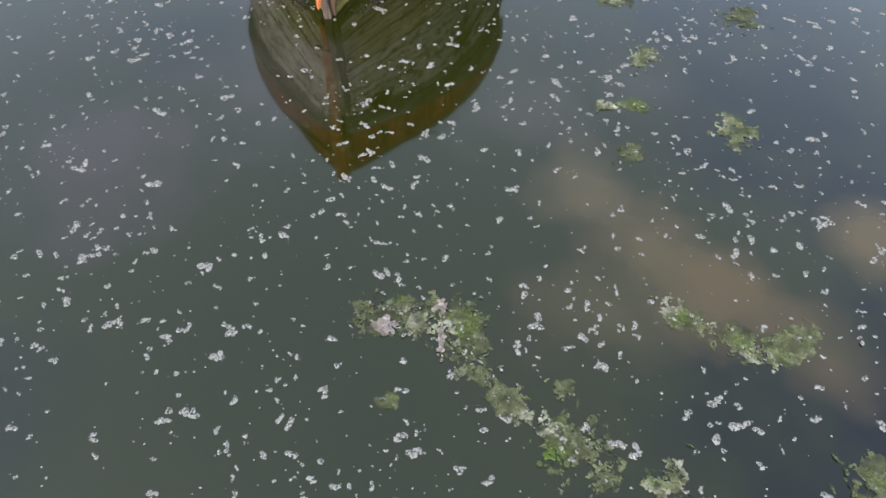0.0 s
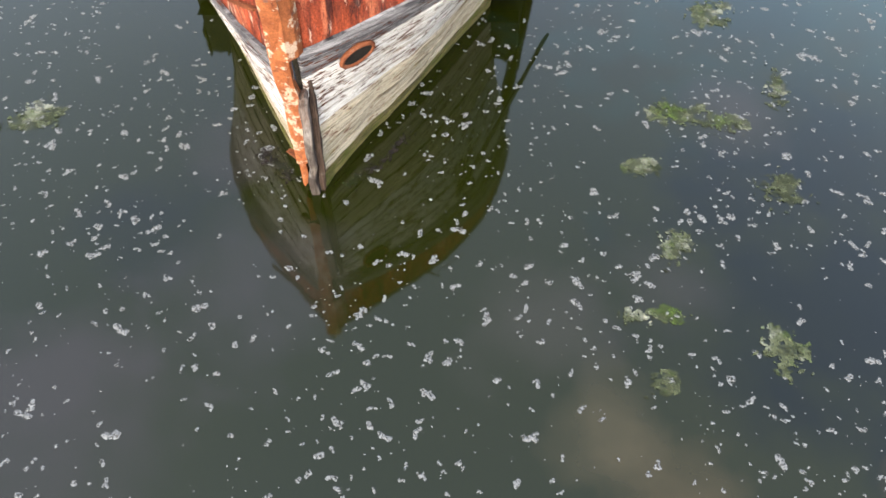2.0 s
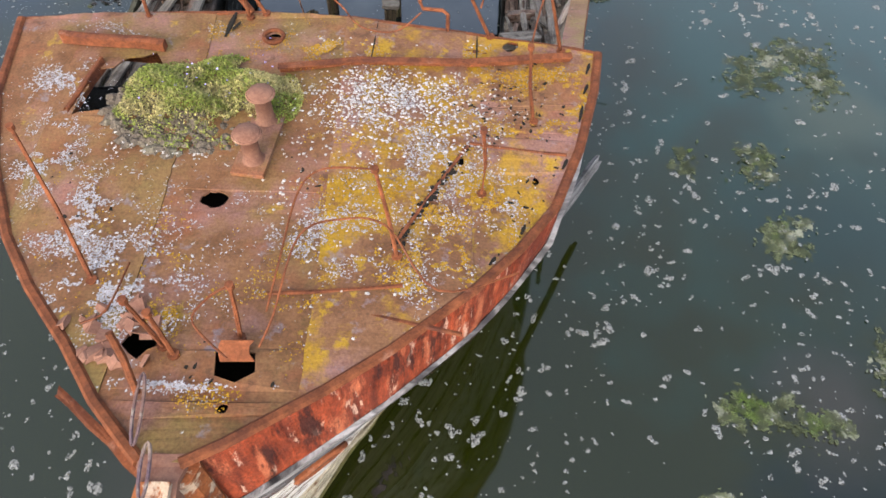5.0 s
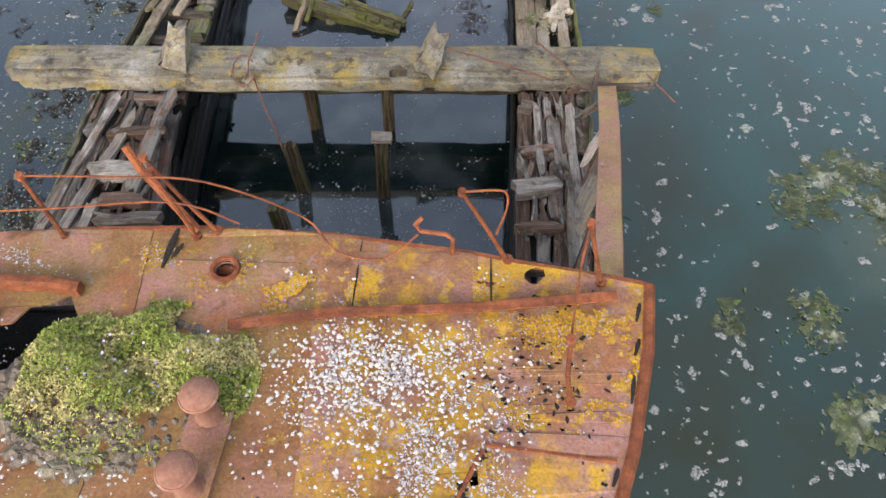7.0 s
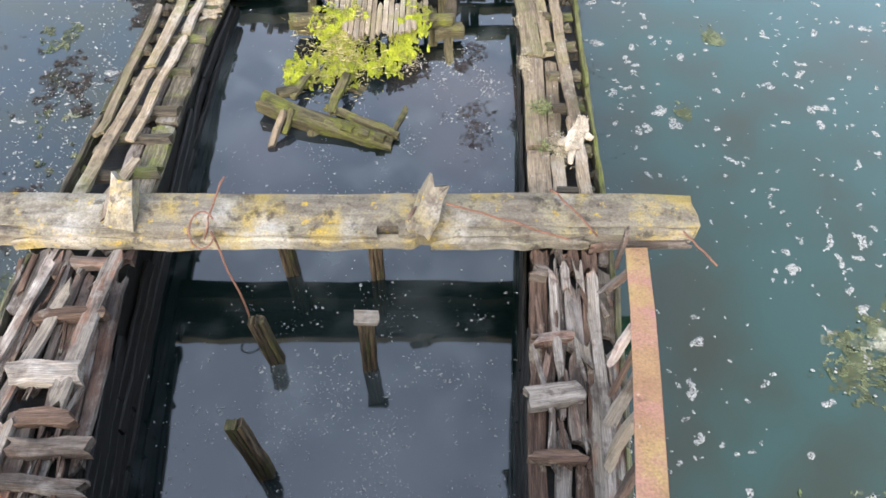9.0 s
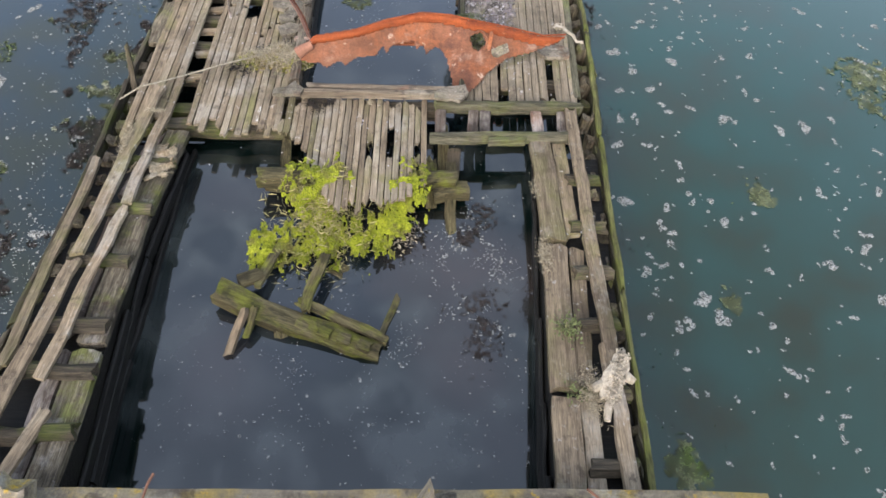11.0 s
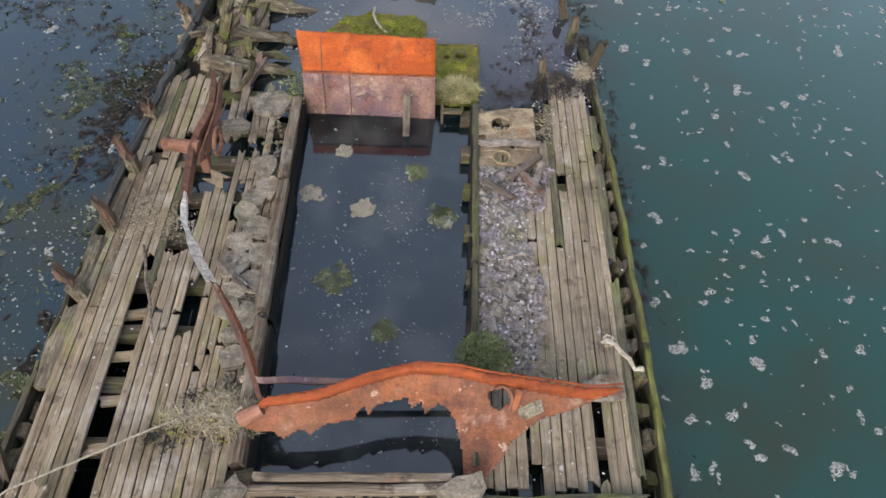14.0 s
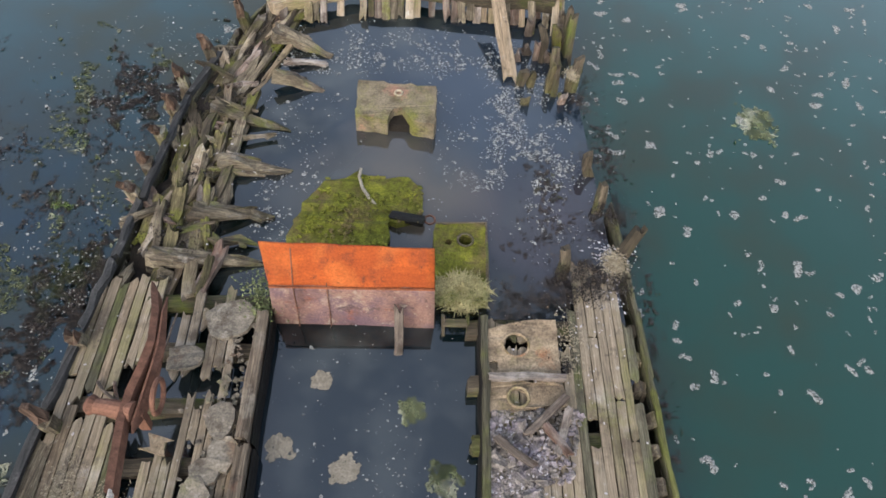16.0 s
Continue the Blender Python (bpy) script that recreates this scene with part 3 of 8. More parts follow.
def slab_mesh(name, outline, holes, height, thick, mat, bumpy=0.0):
    """A plate over an outline with holes; height(x, y) is its top."""
    loops = [outline, *holes]
    flat = [p for l in loops for p in l]
    tris = geometry.tessellate_polygon([[Vector((x, y, 0)) for x, y in l] for l in loops])
    n = len(flat)
    top = [(x, y, height(x, y) + rnd.gauss(0, bumpy)) for x, y in flat]
    verts = top + [(x, y, z - thick) for x, y, z in top]
    faces = []
    for a, b, c in tris:
        (ax, ay), (bx, by), (cx, cy) = flat[a], flat[b], flat[c]
        if (bx - ax) * (cy - ay) - (by - ay) * (cx - ax) < 0:
            a, c = c, a
        faces += [(a, b, c), (n + c, n + b, n + a)]
    start = 0
    for l in loops:
        k = len(l)
        for i in range(k):
            a, b = start + i, start + (i + 1) % k
            faces.append((a, a + n, b + n, b))
        start += k
    me = mesh_of(name, verts, faces, mat)
    bm = bmesh.new()
    bm.from_mesh(me)
    bmesh.ops.recalc_face_normals(bm, faces=bm.faces)
    bm.to_mesh(me)
    bm.free()
    return me


def clip(poly, px, py, nx, ny):
    """The part of a polygon on the side of a line to which (nx, ny) points."""
    out = []
    for (ax, ay), (bx, by) in zip(poly, poly[1:] + poly[:1]):
        da, db = (ax - px) * nx + (ay - py) * ny, (bx - px) * nx + (by - py) * ny
        if da >= 0:
            out.append((ax, ay))
        if da * db < 0:
            k = da / (da - db)
            out.append((ax + (bx - ax) * k, ay + (by - ay) * k))
    return out


class Soup:
    """Many small pieces in one mesh."""

    def __init__(self):
        self.v, self.f = [], []

    def flake(self, x, y, z, r, lift=0.3, n=6, stretch=1.0, turn=None):
        a0, base = rnd.uniform(0, 6.28) if turn is None else turn, len(self.v)
        self.v.append((x, y, z + r * lift))
        c, s = math.cos(a0), math.sin(a0)
        for i in range(n):
            a, q = 6.2832 * i / n, r * rnd.uniform(0.6, 1.25)
            px, py = math.cos(a) * q * stretch, math.sin(a) * q
            self.v.append((x + c * px - s * py, y + s * px + c * py, z))
        self.f += [(base, base + 1 + i, base + 1 + (i + 1) % n) for i in range(n)]

    def leaf(self, p, r, flat=0.5, slim=0.5):
        d = Vector((rnd.gauss(0, 1), rnd.gauss(0, 1), rnd.gauss(0, flat))).normalized()
        s = d.cross(Vector((rnd.gauss(0, 0.5), rnd.gauss(0, 0.5), 1))).normalized()
        p, base = Vector(p), len(self.v)
        for q in (p - d * r, p + s * r * slim, p + d * r, p - s * r * slim):
            self.v.append(tuple(q))
        self.v[-1] = tuple(Vector(self.v[-1]) + UP * r * 0.2)
        self.f += [(base, base + 1, base + 2), (base, base + 2, base + 3)]

    def blade(self, p, length, w, lean=0.6):
        a = rnd.uniform(0, 6.28)
        d = Vector((math.cos(a) * lean, math.sin(a) * lean, 1)).normalized()
        s = Vector((-math.sin(a), math.cos(a), 0)) * w
        p, base = Vector(p), len(self.v)
        tip = p + d * length + Vector((math.cos(a), math.sin(a), -0.4)) * length * 0.4
        for q in (p - s, p + s, p + d * length * 0.6 + s * 0.7, p + d * length * 0.6 - s * 0.7, tip):
            self.v.append(tuple(q))
        self.f += [(base, base + 1, base + 2, base + 3), (base + 3, base + 2, base + 4)]

    def chunk(self, p, r, flat=0.6):
        base = len(self.v)
        m = Euler((rnd.gauss(0, 0.4), rnd.gauss(0, 0.4), rnd.uniform(0, 6.28))).to_matrix()
        for sz in (-1, 1):
            for sx, sy in ((-1, -1), (1, -1), (1, 1), (-1, 1)):
                k = 1.0 if sz < 0 else 0.8
                q = m @ Vector((sx * r * k * rnd.uniform(0.5, 1.15), sy * r * k * rnd.uniform(0.5, 1.15), sz * r * flat * rnd.uniform(0.6, 1)))
                self.v.append((p[0] + q.x, p[1] + q.y, p[2] + q.z))
        b = base
        self.f += [(b + 3, b + 2, b + 1, b), (b + 4, b + 5, b + 6, b + 7), *[(b + i, b + (i + 1) % 4, b + 4 + (i + 1) % 4, b + 4 + i) for i in range(4)]]

    def make(self, name, mat, label="", category="", parent=None, kind="stuff", smooth=False):
        ob = place_part(name, mesh_of(name, self.v, self.f, mat, smooth), parent)
        return tagged(ob, label, category, "", kind)


DECK_Y = (16, 18, 19.2, 20.6, 22.6, 26.5, 28, 32, 36, 39, 44)
DECK_Z = (1.72, 1.68, 1.6, 1.5, 1.24, 0.8, 0.7, 0.62, 0.45, 0.35, 0.3)


def zd(y):
    return float(np.interp(y, DECK_Y, DECK_Z))


def out_r(y):
    return float(np.interp(y, (16.06, 17.41, 18.45, 20.25, 25, 29, 34, 38, 41.5), (1.5, 1.64, 1.76, 1.96, 2.2, 2.42, 2.45, 2.3, 2.1)))


def out_l(y):
    return float(np.interp(y, (16.58, 20.25, 25, 28, 31, 33.5, 36, 38.5, 40.5, 41.3), (-5.319, -5.426, -5.27, -5.25, -5.08, -4.88, -4.62, -4.35, -3.75, -3.1)))


def in_r(y):
    return float(np.interp(y, (16.58, 18.99, 20.97, 22, 25.5, 27.3, 28.4, 34.4), (0.612, 0.764, 0.973, 1.0, 1.22, 1.3, 0.1, 0.28)))


def in_l(y):
    return float(np.interp(y, (17.1, 19.93, 22.7, 25, 27.3, 28.4, 34.3), (-3.839, -4.103, -4.12, -4.2, -4.0, -2.47, -2.45)))


# ---- water ----
def water_sheet():
    xs = [-900, -200, -60, -20, 20, 60, 200, 900]
    verts = [(x, y + 20, 0) for y in xs for x in xs]
    faces = [(j * 8 + i, j * 8 + i + 1, j * 8 + i + 9, j * 8 + i + 8) for j in range(7) for i in range(7)]
    ob = new("water", mesh_of("water", verts, faces, WATER))
    tagged(ob, "still dark green harbour water with silt and sky reflections", "water", "", "structure")


def inner_water():
    # water held inside the hull stands a little higher than the harbour
    ys = np.linspace(16.2, 41.2, 60)
    verts = []
    for y in ys:
        verts += [(out_l(y) + 0.12, y, 0.28), (out_r(y) - 0.12, y, 0.28)]
    faces = [(2 * i, 2 * i + 1, 2 * i + 3, 2 * i + 2) for i in range(len(ys) - 1)]
    ob = new("hold_water", mesh_of("hold_water", verts, faces, HOLDWATER))
    tagged(ob, "still dark water standing inside the wrecked hull", "water", "", "structure")


water_sheet()
inner_water()

# ---- bow section ----
STARBOARD = [(-2.12, 11.22), (-1.84, 11.37), (-1.17, 11.84), (-0.68, 12.21), (0.02, 12.81), (0.44, 13.29), (0.83, 13.83), (1.14, 14.58), (1.38, 15.4), (1.5, 16.03)]
PORT = [(-2.42, 11.24), (-2.9, 11.73), (-3.3, 12.25), (-3.8, 12.82), (-4.23, 13.41), (-4.66, 14.28), (-4.98, 15.27), (-5.12, 16.5)]
AFT = [(1.25, 16.09), (0.34, 16.28), (-0.04, 16.38), (-1.26, 16.53), (-2.49, 16.62), (-3.55, 16.63)]


def zf(x, y):
    return 3.85 + max(0.0, 13.5 - y) * 0.1 + 0.03 * math.sin(x * 2.3 + y * 1.1) - 0.02 * abs(x + 1.8)


bow = thing("ship_bow", (-1.8, 14, 0), "wrecked ship's bow with lichen-covered steel deck over bleached planks", "shipwreck")


def bow_deck():
    outline = STARBOARD + AFT + PORT[::-1]
    holes = [ring_of(-2.41, 13.84, 0.13, 18, 0.12, 0.8), ring_of(-2.16, 16.16, 0.085, 14, 0.02), ring_of(0.52, 16.13, 0.085, 9, 0.35), ring_of(0.67, 14.17, 0.05, 7, 0.4),
             [(-2.06, 12.16), (-1.75, 12.16), (-1.72, 11.98), (-1.86, 11.88), (-2.03, 11.94)], ring_of(-1.91, 11.66, 0.05, 7, 0.4), ring_of(-2.67, 12.23, 0.13, 8, 0.4), ring_of(-2.86, 12.27, 0.06, 7, 0.4),
             rough_edge([(-3.42, 15.92), (-3.2, 15.45), (-3.6, 15.0), (-4.1, 14.95), (-3.95, 15.6), (-3.75, 15.85)], 0.15, 0.03), ring_of(0.02, 14.5, 0.08, 8, 0.5), ring_of(-0.08, 14.36, 0.05, 7, 0.5)]
    for _ in range(46):
        a, r = rnd.uniform(0, 6.28), rnd.uniform(0, 1) ** 0.7
        holes.append(ring_of(0.4 + math.cos(a) * r * 0.5, 15.15 + math.sin(a) * r * 0.45, rnd.uniform(0.012, 0.032), 6, 0.5, 0.6))
    cuts = [(-9, -4.28), (-4.28, -2.88), (-2.88, -1.34), (-1.34, 0.02), (0.02, 9)]
    for i, (a, b) in enumerate(cuts):
        piece = clip(clip(outline, a - 0.02, 0, 1, 0), b, 0, -1, 0)
        mine = [h for h in holes if a + 0.03 < min(p[0] for p in h) and max(p[0] for p in h) < b - 0.03]
        lift = 0.004 + 0.012 * (i % 2)
        place_part("deck_plate", slab_mesh("deck_plate", rough_edge(piece, 0.1, 0.006), mine, lambda x, y: zf(x, y) + lift, 0.02, LICHENPLATE if i > 2 else PLATE), bow)
    # near-black sheet below the deck, painted for the shade seen through its holes
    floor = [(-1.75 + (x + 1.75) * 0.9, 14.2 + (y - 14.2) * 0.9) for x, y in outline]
    place_part("under_deck", slab_mesh("under_deck", floor, [], lambda x, y: zf(x, y) - 0.85, 0.03, GAPSHADE), bow)
    # rolled edge along the deck
    for line in (STARBOARD, PORT):
        pts = [(x, y, zf(x, y) + 0.015) for x, y in line]
        sweep("edge_bar", bow, pts, 0.05, RUST, 6, "", 0.6)
    pts = [(x, y + 0.01, zf(x, y) - 0.02) for x, y in [STARBOARD[-1]] + AFT + [PORT[-1]]]
    sweep("edge_bar", bow, pts, 0.035, RUST, 6)
    # lapped seams and a tear in the after plate, slots in the folded edge
    # near-black strips; the shade in tear and slots is painted with them
    for x0, y0, x1, y1, w in ((-1.05, 15.72, -1.0, 16.5, 0.008), (0.12, 15.8, 0.14, 16.32, 0.009), (-2.72, 16.2, -2.66, 16.62, 0.03), (-2.66, 16.3, -2.58, 16.45, 0.02)):
        sweep("plate_gap", bow, [(x0 + (x1 - x0) * u, y0 + (y1 - y0) * u, zf(x0 + (x1 - x0) * u, y0 + (y1 - y0) * u) + 0.02) for u in (0, 0.25, 0.5, 0.75, 1)], lambda u: w * (0.4 + 0.9 * math.sin(3.1 * u)), GAPSHADE, 5, "", 0.3)
    for x, y, l in ((1.36, 15.78, 0.12), (1.3, 15.45, 0.1), (1.21, 15.1, 0.16), (0.98, 14.4, 0.09), (0.5, 13.55, 0.1), (0.2, 13.15, 0.06)):
        sweep("edge_slot", bow, [(x - 0.04, y - l, zf(x, y) + 0.022), (x, y, zf(x, y) + 0.024), (x + 0.02, y + l * 0.5, zf(x, y) + 0.022)], lambda u: 0.022 * math.sin(0.5 + 2.2 * u), GAPSHADE, 5, "", 0.25)
    # raised weld seams
    for p, q in (((0.0, 14.58), (-0.67, 13.35)), ((0.02, 14.62), (1.0, 14.5)), ((-1.75, 12.75), (-0.6, 12.85)), ((-0.85, 12.55), (-0.1, 12.35))):
        sweep("weld_seam", bow, [(p[0] + (q[0] - p[0]) * u, p[1] + (q[1] - p[1]) * u, zf(p[0] + (q[0] - p[0]) * u, p[1] + (q[1] - p[1]) * u) + 0.02) for u in (0, 0.25, 0.5, 0.75, 1)], 0.022, RUST, 5, "", 0.5)


def side_point(line, low, u, z, ztop):
    """A point of the bow's side: u along it, z up; low is the line at the water."""
    def along(pl, t):
        k = t * (len(pl) - 1)
        i = min(int(k), len(pl) - 2)
        return Vector((*pl[i], 0)).lerp(Vector((*pl[i + 1], 0)), k - i)
    t = max(-0.12, min(1.0, z / ztop))
    a, b = along(low, u), along(line, u)
    k = t if t > 0 else t
    bulge = -0.14 * math.sin(math.pi * max(0, t)) * min(1, u * 2)
    p = a.lerp(b, k)
    out = (b - a)
    if out.length > 0.01:
        p += out.normalized() * bulge
    # the strakes rise aft with the sheer
    return Vector((p.x, p.y, z * (1 + 0.15 * u)))


LOW_R = [(-2.10, 11.42), (-1.95, 11.75), (-1.72, 12.2), (-1.46, 12.68), (-1.15, 13.12), (-0.85, 13.6), (-0.5, 14.25), (-0.1, 14.95), (0.35, 15.7), (0.75, 16.4)]
LOW_L = [(-2.2, 11.42), (-2.45, 11.85), (-2.75, 12.45), (-3.1, 13.1), (-3.45, 13.8), (-3.85, 14.6), (-4.3, 15.5), (-4.65, 16.4)]


def bow_sides():
    for line, low, sign in ((STARBOARD, LOW_R, 1), (PORT, LOW_L, -1)):
        # steel band below the deck edge
        n, rows_ = 44, 9
        verts, faces = [], []
        for i in range(n):
            u = i / (n - 1)
            k = u * (len(line) - 1)
            j = min(int(k), len(line) - 2)
            x, y = line[j][0] + (line[j + 1][0] - line[j][0]) * (k - j), line[j][1] + (line[j + 1][1] - line[j][1]) * (k - j)
            top, bottom = zf(x, y) - 0.01, 2.84 + 0.02 * math.sin(u * 40) + rnd.gauss(0, 0.02) + 0.46 * u
            for r in range(rows_):
                t = r / (rows_ - 1)
                q = 0.02 * math.sin(t * 3.14) + rnd.gauss(0, 0.006)
                verts.append((x + sign * (q - 0.02 * t), y, top + (bottom - top) * t))
        for i in range(n - 1):
            for r in range(rows_ - 1):
                a = i * rows_ + r
                f = (a, a + 1, a + rows_ + 1, a + rows_)
                faces.append(f if sign > 0 else f[::-1])
        me = mesh_of("steel_band", verts, faces, BAND)
        ob = place_part("steel_band", me, bow, None, "flaking red-rusted steel plating")
        ob.modifiers.new("thick", "SOLIDIFY").thickness = 0.015
        # planks below it
        z, k = 2.92, 0
        while z > -0.45:
            h = rnd.uniform(0.15, 0.2)
            mat = HULLGREY if z > 2.5 else HULLPALE if z > 1.4 else HULLTAN if z > 0.5 else HULLWEED
            n = 22
            verts, faces = [], []
            proud = rnd.uniform(0, 0.025)
            stop = 1.0 if z < 2.5 else 0.93
            for i in range(n):
                u = 0.012 + i / (n - 1) * (stop - 0.012)
                wob = rnd.gauss(0, 0.006)
                lo, hi = side_point(line, low, u, z - h + 0.012, 2.9), side_point(line, low, u, z, 2.9)
                for p, o in ((hi, 0), (hi, 0.03 + proud), (lo, 0.03 + proud), (lo, 0)):
                    verts.append((p.x + sign * (o + wob * (o > 0)), p.y - 0.4 * (o + wob * (o > 0)), p.z + rnd.gauss(0, 0.003)))
            for i in range(n - 1):
                for j in range(4):
                    f = (i * 4 + j, i * 4 + (j + 1) % 4, i * 4 + 4 + (j + 1) % 4, i * 4 + 4 + j)
                    faces.append(f if sign > 0 else f[::-1])
            faces += [(3, 2, 1, 0), (n * 4 - 4, n * 4 - 3, n * 4 - 2, n * 4 - 1)]
            place_part("hull_plank", mesh_of("hull_plank", verts, faces, mat), bow)
            z -= h
            k += 1
        # nail and rust stains bled along the planks
        verts, faces = [], []
        for _ in range(420):
            u, z = rnd.uniform(0.03, 0.95), 2.8 - abs(rnd.gauss(0, 0.75))
            if z < 0.4:
                continue
            p = side_point(line, low, u, z, 2.9)
            d = (side_point(line, low, u + 0.03, z, 2.9) - p).normalized()
            h = (side_point(line, low, u, z + 0.1, 2.9) - p).normalized()
            o = d.cross(h).normalized()
            o = o if o.x * sign > 0 else -o
            c, rl, rh, b = p + o * 0.062, rnd.uniform(0.015, 0.10), rnd.uniform(0.006, 0.020), len(verts)
            for i in range(6):
                a = 6.2832 * i / 6
                q = c + d * math.cos(a) * rl * rnd.uniform(0.6, 1.2) + h * math.sin(a) * rh * rnd.uniform(0.6, 1.2)
                verts.append(tuple(q))
            faces.append(tuple(range(b, b + 6)))
        stain = place_part("rust_stain", mesh_of("rust_stain", verts, faces, NAILSTAIN), bow)
        tagged(stain, "dark rust stains round the nails", "", "", "stuff")
        # dark sheet added to close the gaps behind the planks
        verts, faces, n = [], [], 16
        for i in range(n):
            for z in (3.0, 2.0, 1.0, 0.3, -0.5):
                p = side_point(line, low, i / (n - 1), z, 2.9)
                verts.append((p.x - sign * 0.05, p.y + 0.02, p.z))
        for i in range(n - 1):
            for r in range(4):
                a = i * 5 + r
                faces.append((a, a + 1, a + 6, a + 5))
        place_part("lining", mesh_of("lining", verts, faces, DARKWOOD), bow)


def bow_stem():
    # two worn stem timbers and the rusted stem plate
    timber("stem_timber", bow, (-2.1, 11.46, -0.5), (-2.0, 11.36, 2.4), 0.1, 0.16, TIPWOOD, (0, -1, 0), ragged=0.06, rough=0.012)
    timber("stem_timber", bow, (-2.2, 11.4, -0.6), (-2.1, 11.2, 2.3), 0.13, 0.2, OLDWOOD, (0, -1, 0), ragged=0.1, rough=0.015)
    timber("stem_timber", bow, (-2.33, 11.42, 0.1), (-2.22, 11.22, 2.6), 0.1, 0.14, PEEL, (0, -1, 0), ragged=0.2, rough=0.015)
    timber("stem_plate", bow, (-2.27, 11.34, 0.75), (-2.27, 11.0, 4.2), 0.24, 0.16, PEEL, (0, -1, 0), ragged=0.08, rough=0.01, label="peeling rusted stem plate")
    head = [(-2.42, 11.3), (-2.38, 11.0), (-2.26, 10.93), (-2.12, 10.98), (-2.08, 11.3)]
    place_part("stem_head", slab_mesh("stem_head", rough_edge(head, 0.1, 0.01), [], lambda x, y: 4.1, 0.22, PINKRUST, 0.006), bow)
    place_part("stem_plate", slab_mesh("stem_plate", rough_edge([(-2.4, 11.02), (-2.14, 11.0), (-1.98, 11.22), (-2.05, 11.35), (-2.48, 11.4)], 0.1, 0.01), [], lambda x, y: 4.05, 1.1, PEEL, 0.01), bow)
    # hawse pipe: a rusted oval ring; its mouth's shade is a near-black disc
    c = side_point(STARBOARD, LOW_R, 0.2, 2.4, 2.9)
    d = (side_point(STARBOARD, LOW_R, 0.25, 2.4, 2.9) - side_point(STARBOARD, LOW_R, 0.15, 2.4, 2.9)).normalized()
    up2 = (side_point(STARBOARD, LOW_R, 0.2, 2.6, 2.9) - side_point(STARBOARD, LOW_R, 0.2, 2.2, 2.9)).normalized()
    s = d.cross(up2).normalized()
    c += s * 0.055
    pts = [c + d * math.cos(a) * 0.27 + up2 * math.sin(a) * 0.17 for a in [6.2832 * i / 18 for i in range(19)]]
    ring = sweep("hawse_ring", bow, pts, 0.04, RUST, 6, "rusted hawse ring")
    verts = [tuple(c + s * 0.015)] + [tuple(c + s * 0.015 + (p - c) * 0.95) for p in pts[:-1]]
    place_part("hawse_mouth", mesh_of("hawse_mouth", verts, [(0, i + 1, (i + 1) % 18 + 1) for i in range(18)], GAPSHADE), ring)
    # sprung rubbing plank that sticks out
    timber("sprung_plank", bow, (-1.05, 12.25, 2.78), (0.6, 13.9, 2.5), 0.16, 0.09, GREYPLANK, (0.7, -0.7, 0.6), ragged=0.1)
    timber("sprung_plank", bow, (0.2, 13.35, 2.55), (2.15, 16.88, 1.1), 0.16, 0.07, GREYPLANK, (0.8, -0.5, 0.6), ragged=0.25)
    timber("sprung_plank", bow, (-1.95, 11.45, 2.86), (-0.6, 12.6, 2.7), 0.2, 0.1, GREYPLANK, (0.7, -0.7, 0.5), ragged=0.05)
    timber("torn_strip", bow, (-2.5, 11.25, 3.55), (-3.62, 12.15, 3.3), 0.08, 0.02, RUST, (0, 0, 1), ragged=0.1)
    timber("splinter", bow, (-2.25, 11.3, 0.75), (-2.55, 11.5, 0.8), 0.1, 0.04, RUST, ragged=0.1)
    # cap of the torn-off bulwark running aft
    pts = [(1.2, 16.0, 3.5), (1.4, 16.9, 3.2), (1.5, 17.4, 3.02), (1.8, 18.7, 2.5), (2.02, 19.7, 2.1), (2.23, 20.86, 1.68)]
    verts, faces = [], []
    for i, (x, y, z) in enumerate(pts):
        w = 0.135
        verts += [(x - w, y, z), (x + w, y, z + 0.01), (x + w + 0.02, y, z - 0.14), (x + w - 0.01, y, z - 0.14), (x + w - 0.02, y, z - 0.02), (x - w, y, z - 0.02)]
    for i in range(len(pts) - 1):
        for j in range(6):
            faces.append((i * 6 + j, i * 6 + 6 + j, i * 6 + 6 + (j + 1) % 6, i * 6 + (j + 1) % 6))
    faces += [tuple(range(6)), tuple(range(30, 36))[::-1]]
    place_part("bulwark_cap", mesh_of("bulwark_cap", verts, faces, CAPSTEEL), bow, None, "ochre rusted bulwark cap bar")
    sweep("bulwark_cap_seam", bow, [(x + 0.14, y, z - 0.06) for i, (x, y, z) in enumerate(pts)], 0.02, RUST, 5)
    for fx, fy, w, mat in ((1.36, 17.5, 0.13, OLDWOOD), (1.46, 18.04, 0.15, PALEWOOD), (1.54, 18.5, 0.18, PALEWOOD), (1.62, 18.86, 0.07, TIPWOOD), (1.64, 19.22, 0.13, OLDWOOD), (1.72, 20.2, 0.12, OLDWOOD)):
        y = fy + 0.38
        x, z = float(np.interp(y, (16, 17.4, 20.86), (1.2, 1.5, 2.23))), float(np.interp(y, (16, 20.86), (3.5, 1.68)))
        timber("bulwark_stay", bow, (fx, fy, zd(fy) + 0.1), (x - 0.02, y, z - 0.08), w * 0.7, 0.08, mat, (0, -1, 0.4), ragged=0.12, rough=0.015)
    # aft wall below the deck, in shade
    timber("aft_beam", bow, (-5.0, 16.45, 3.55), (1.4, 15.95, 3.55), 0.12, 0.5, RUST, ragged=0.02)
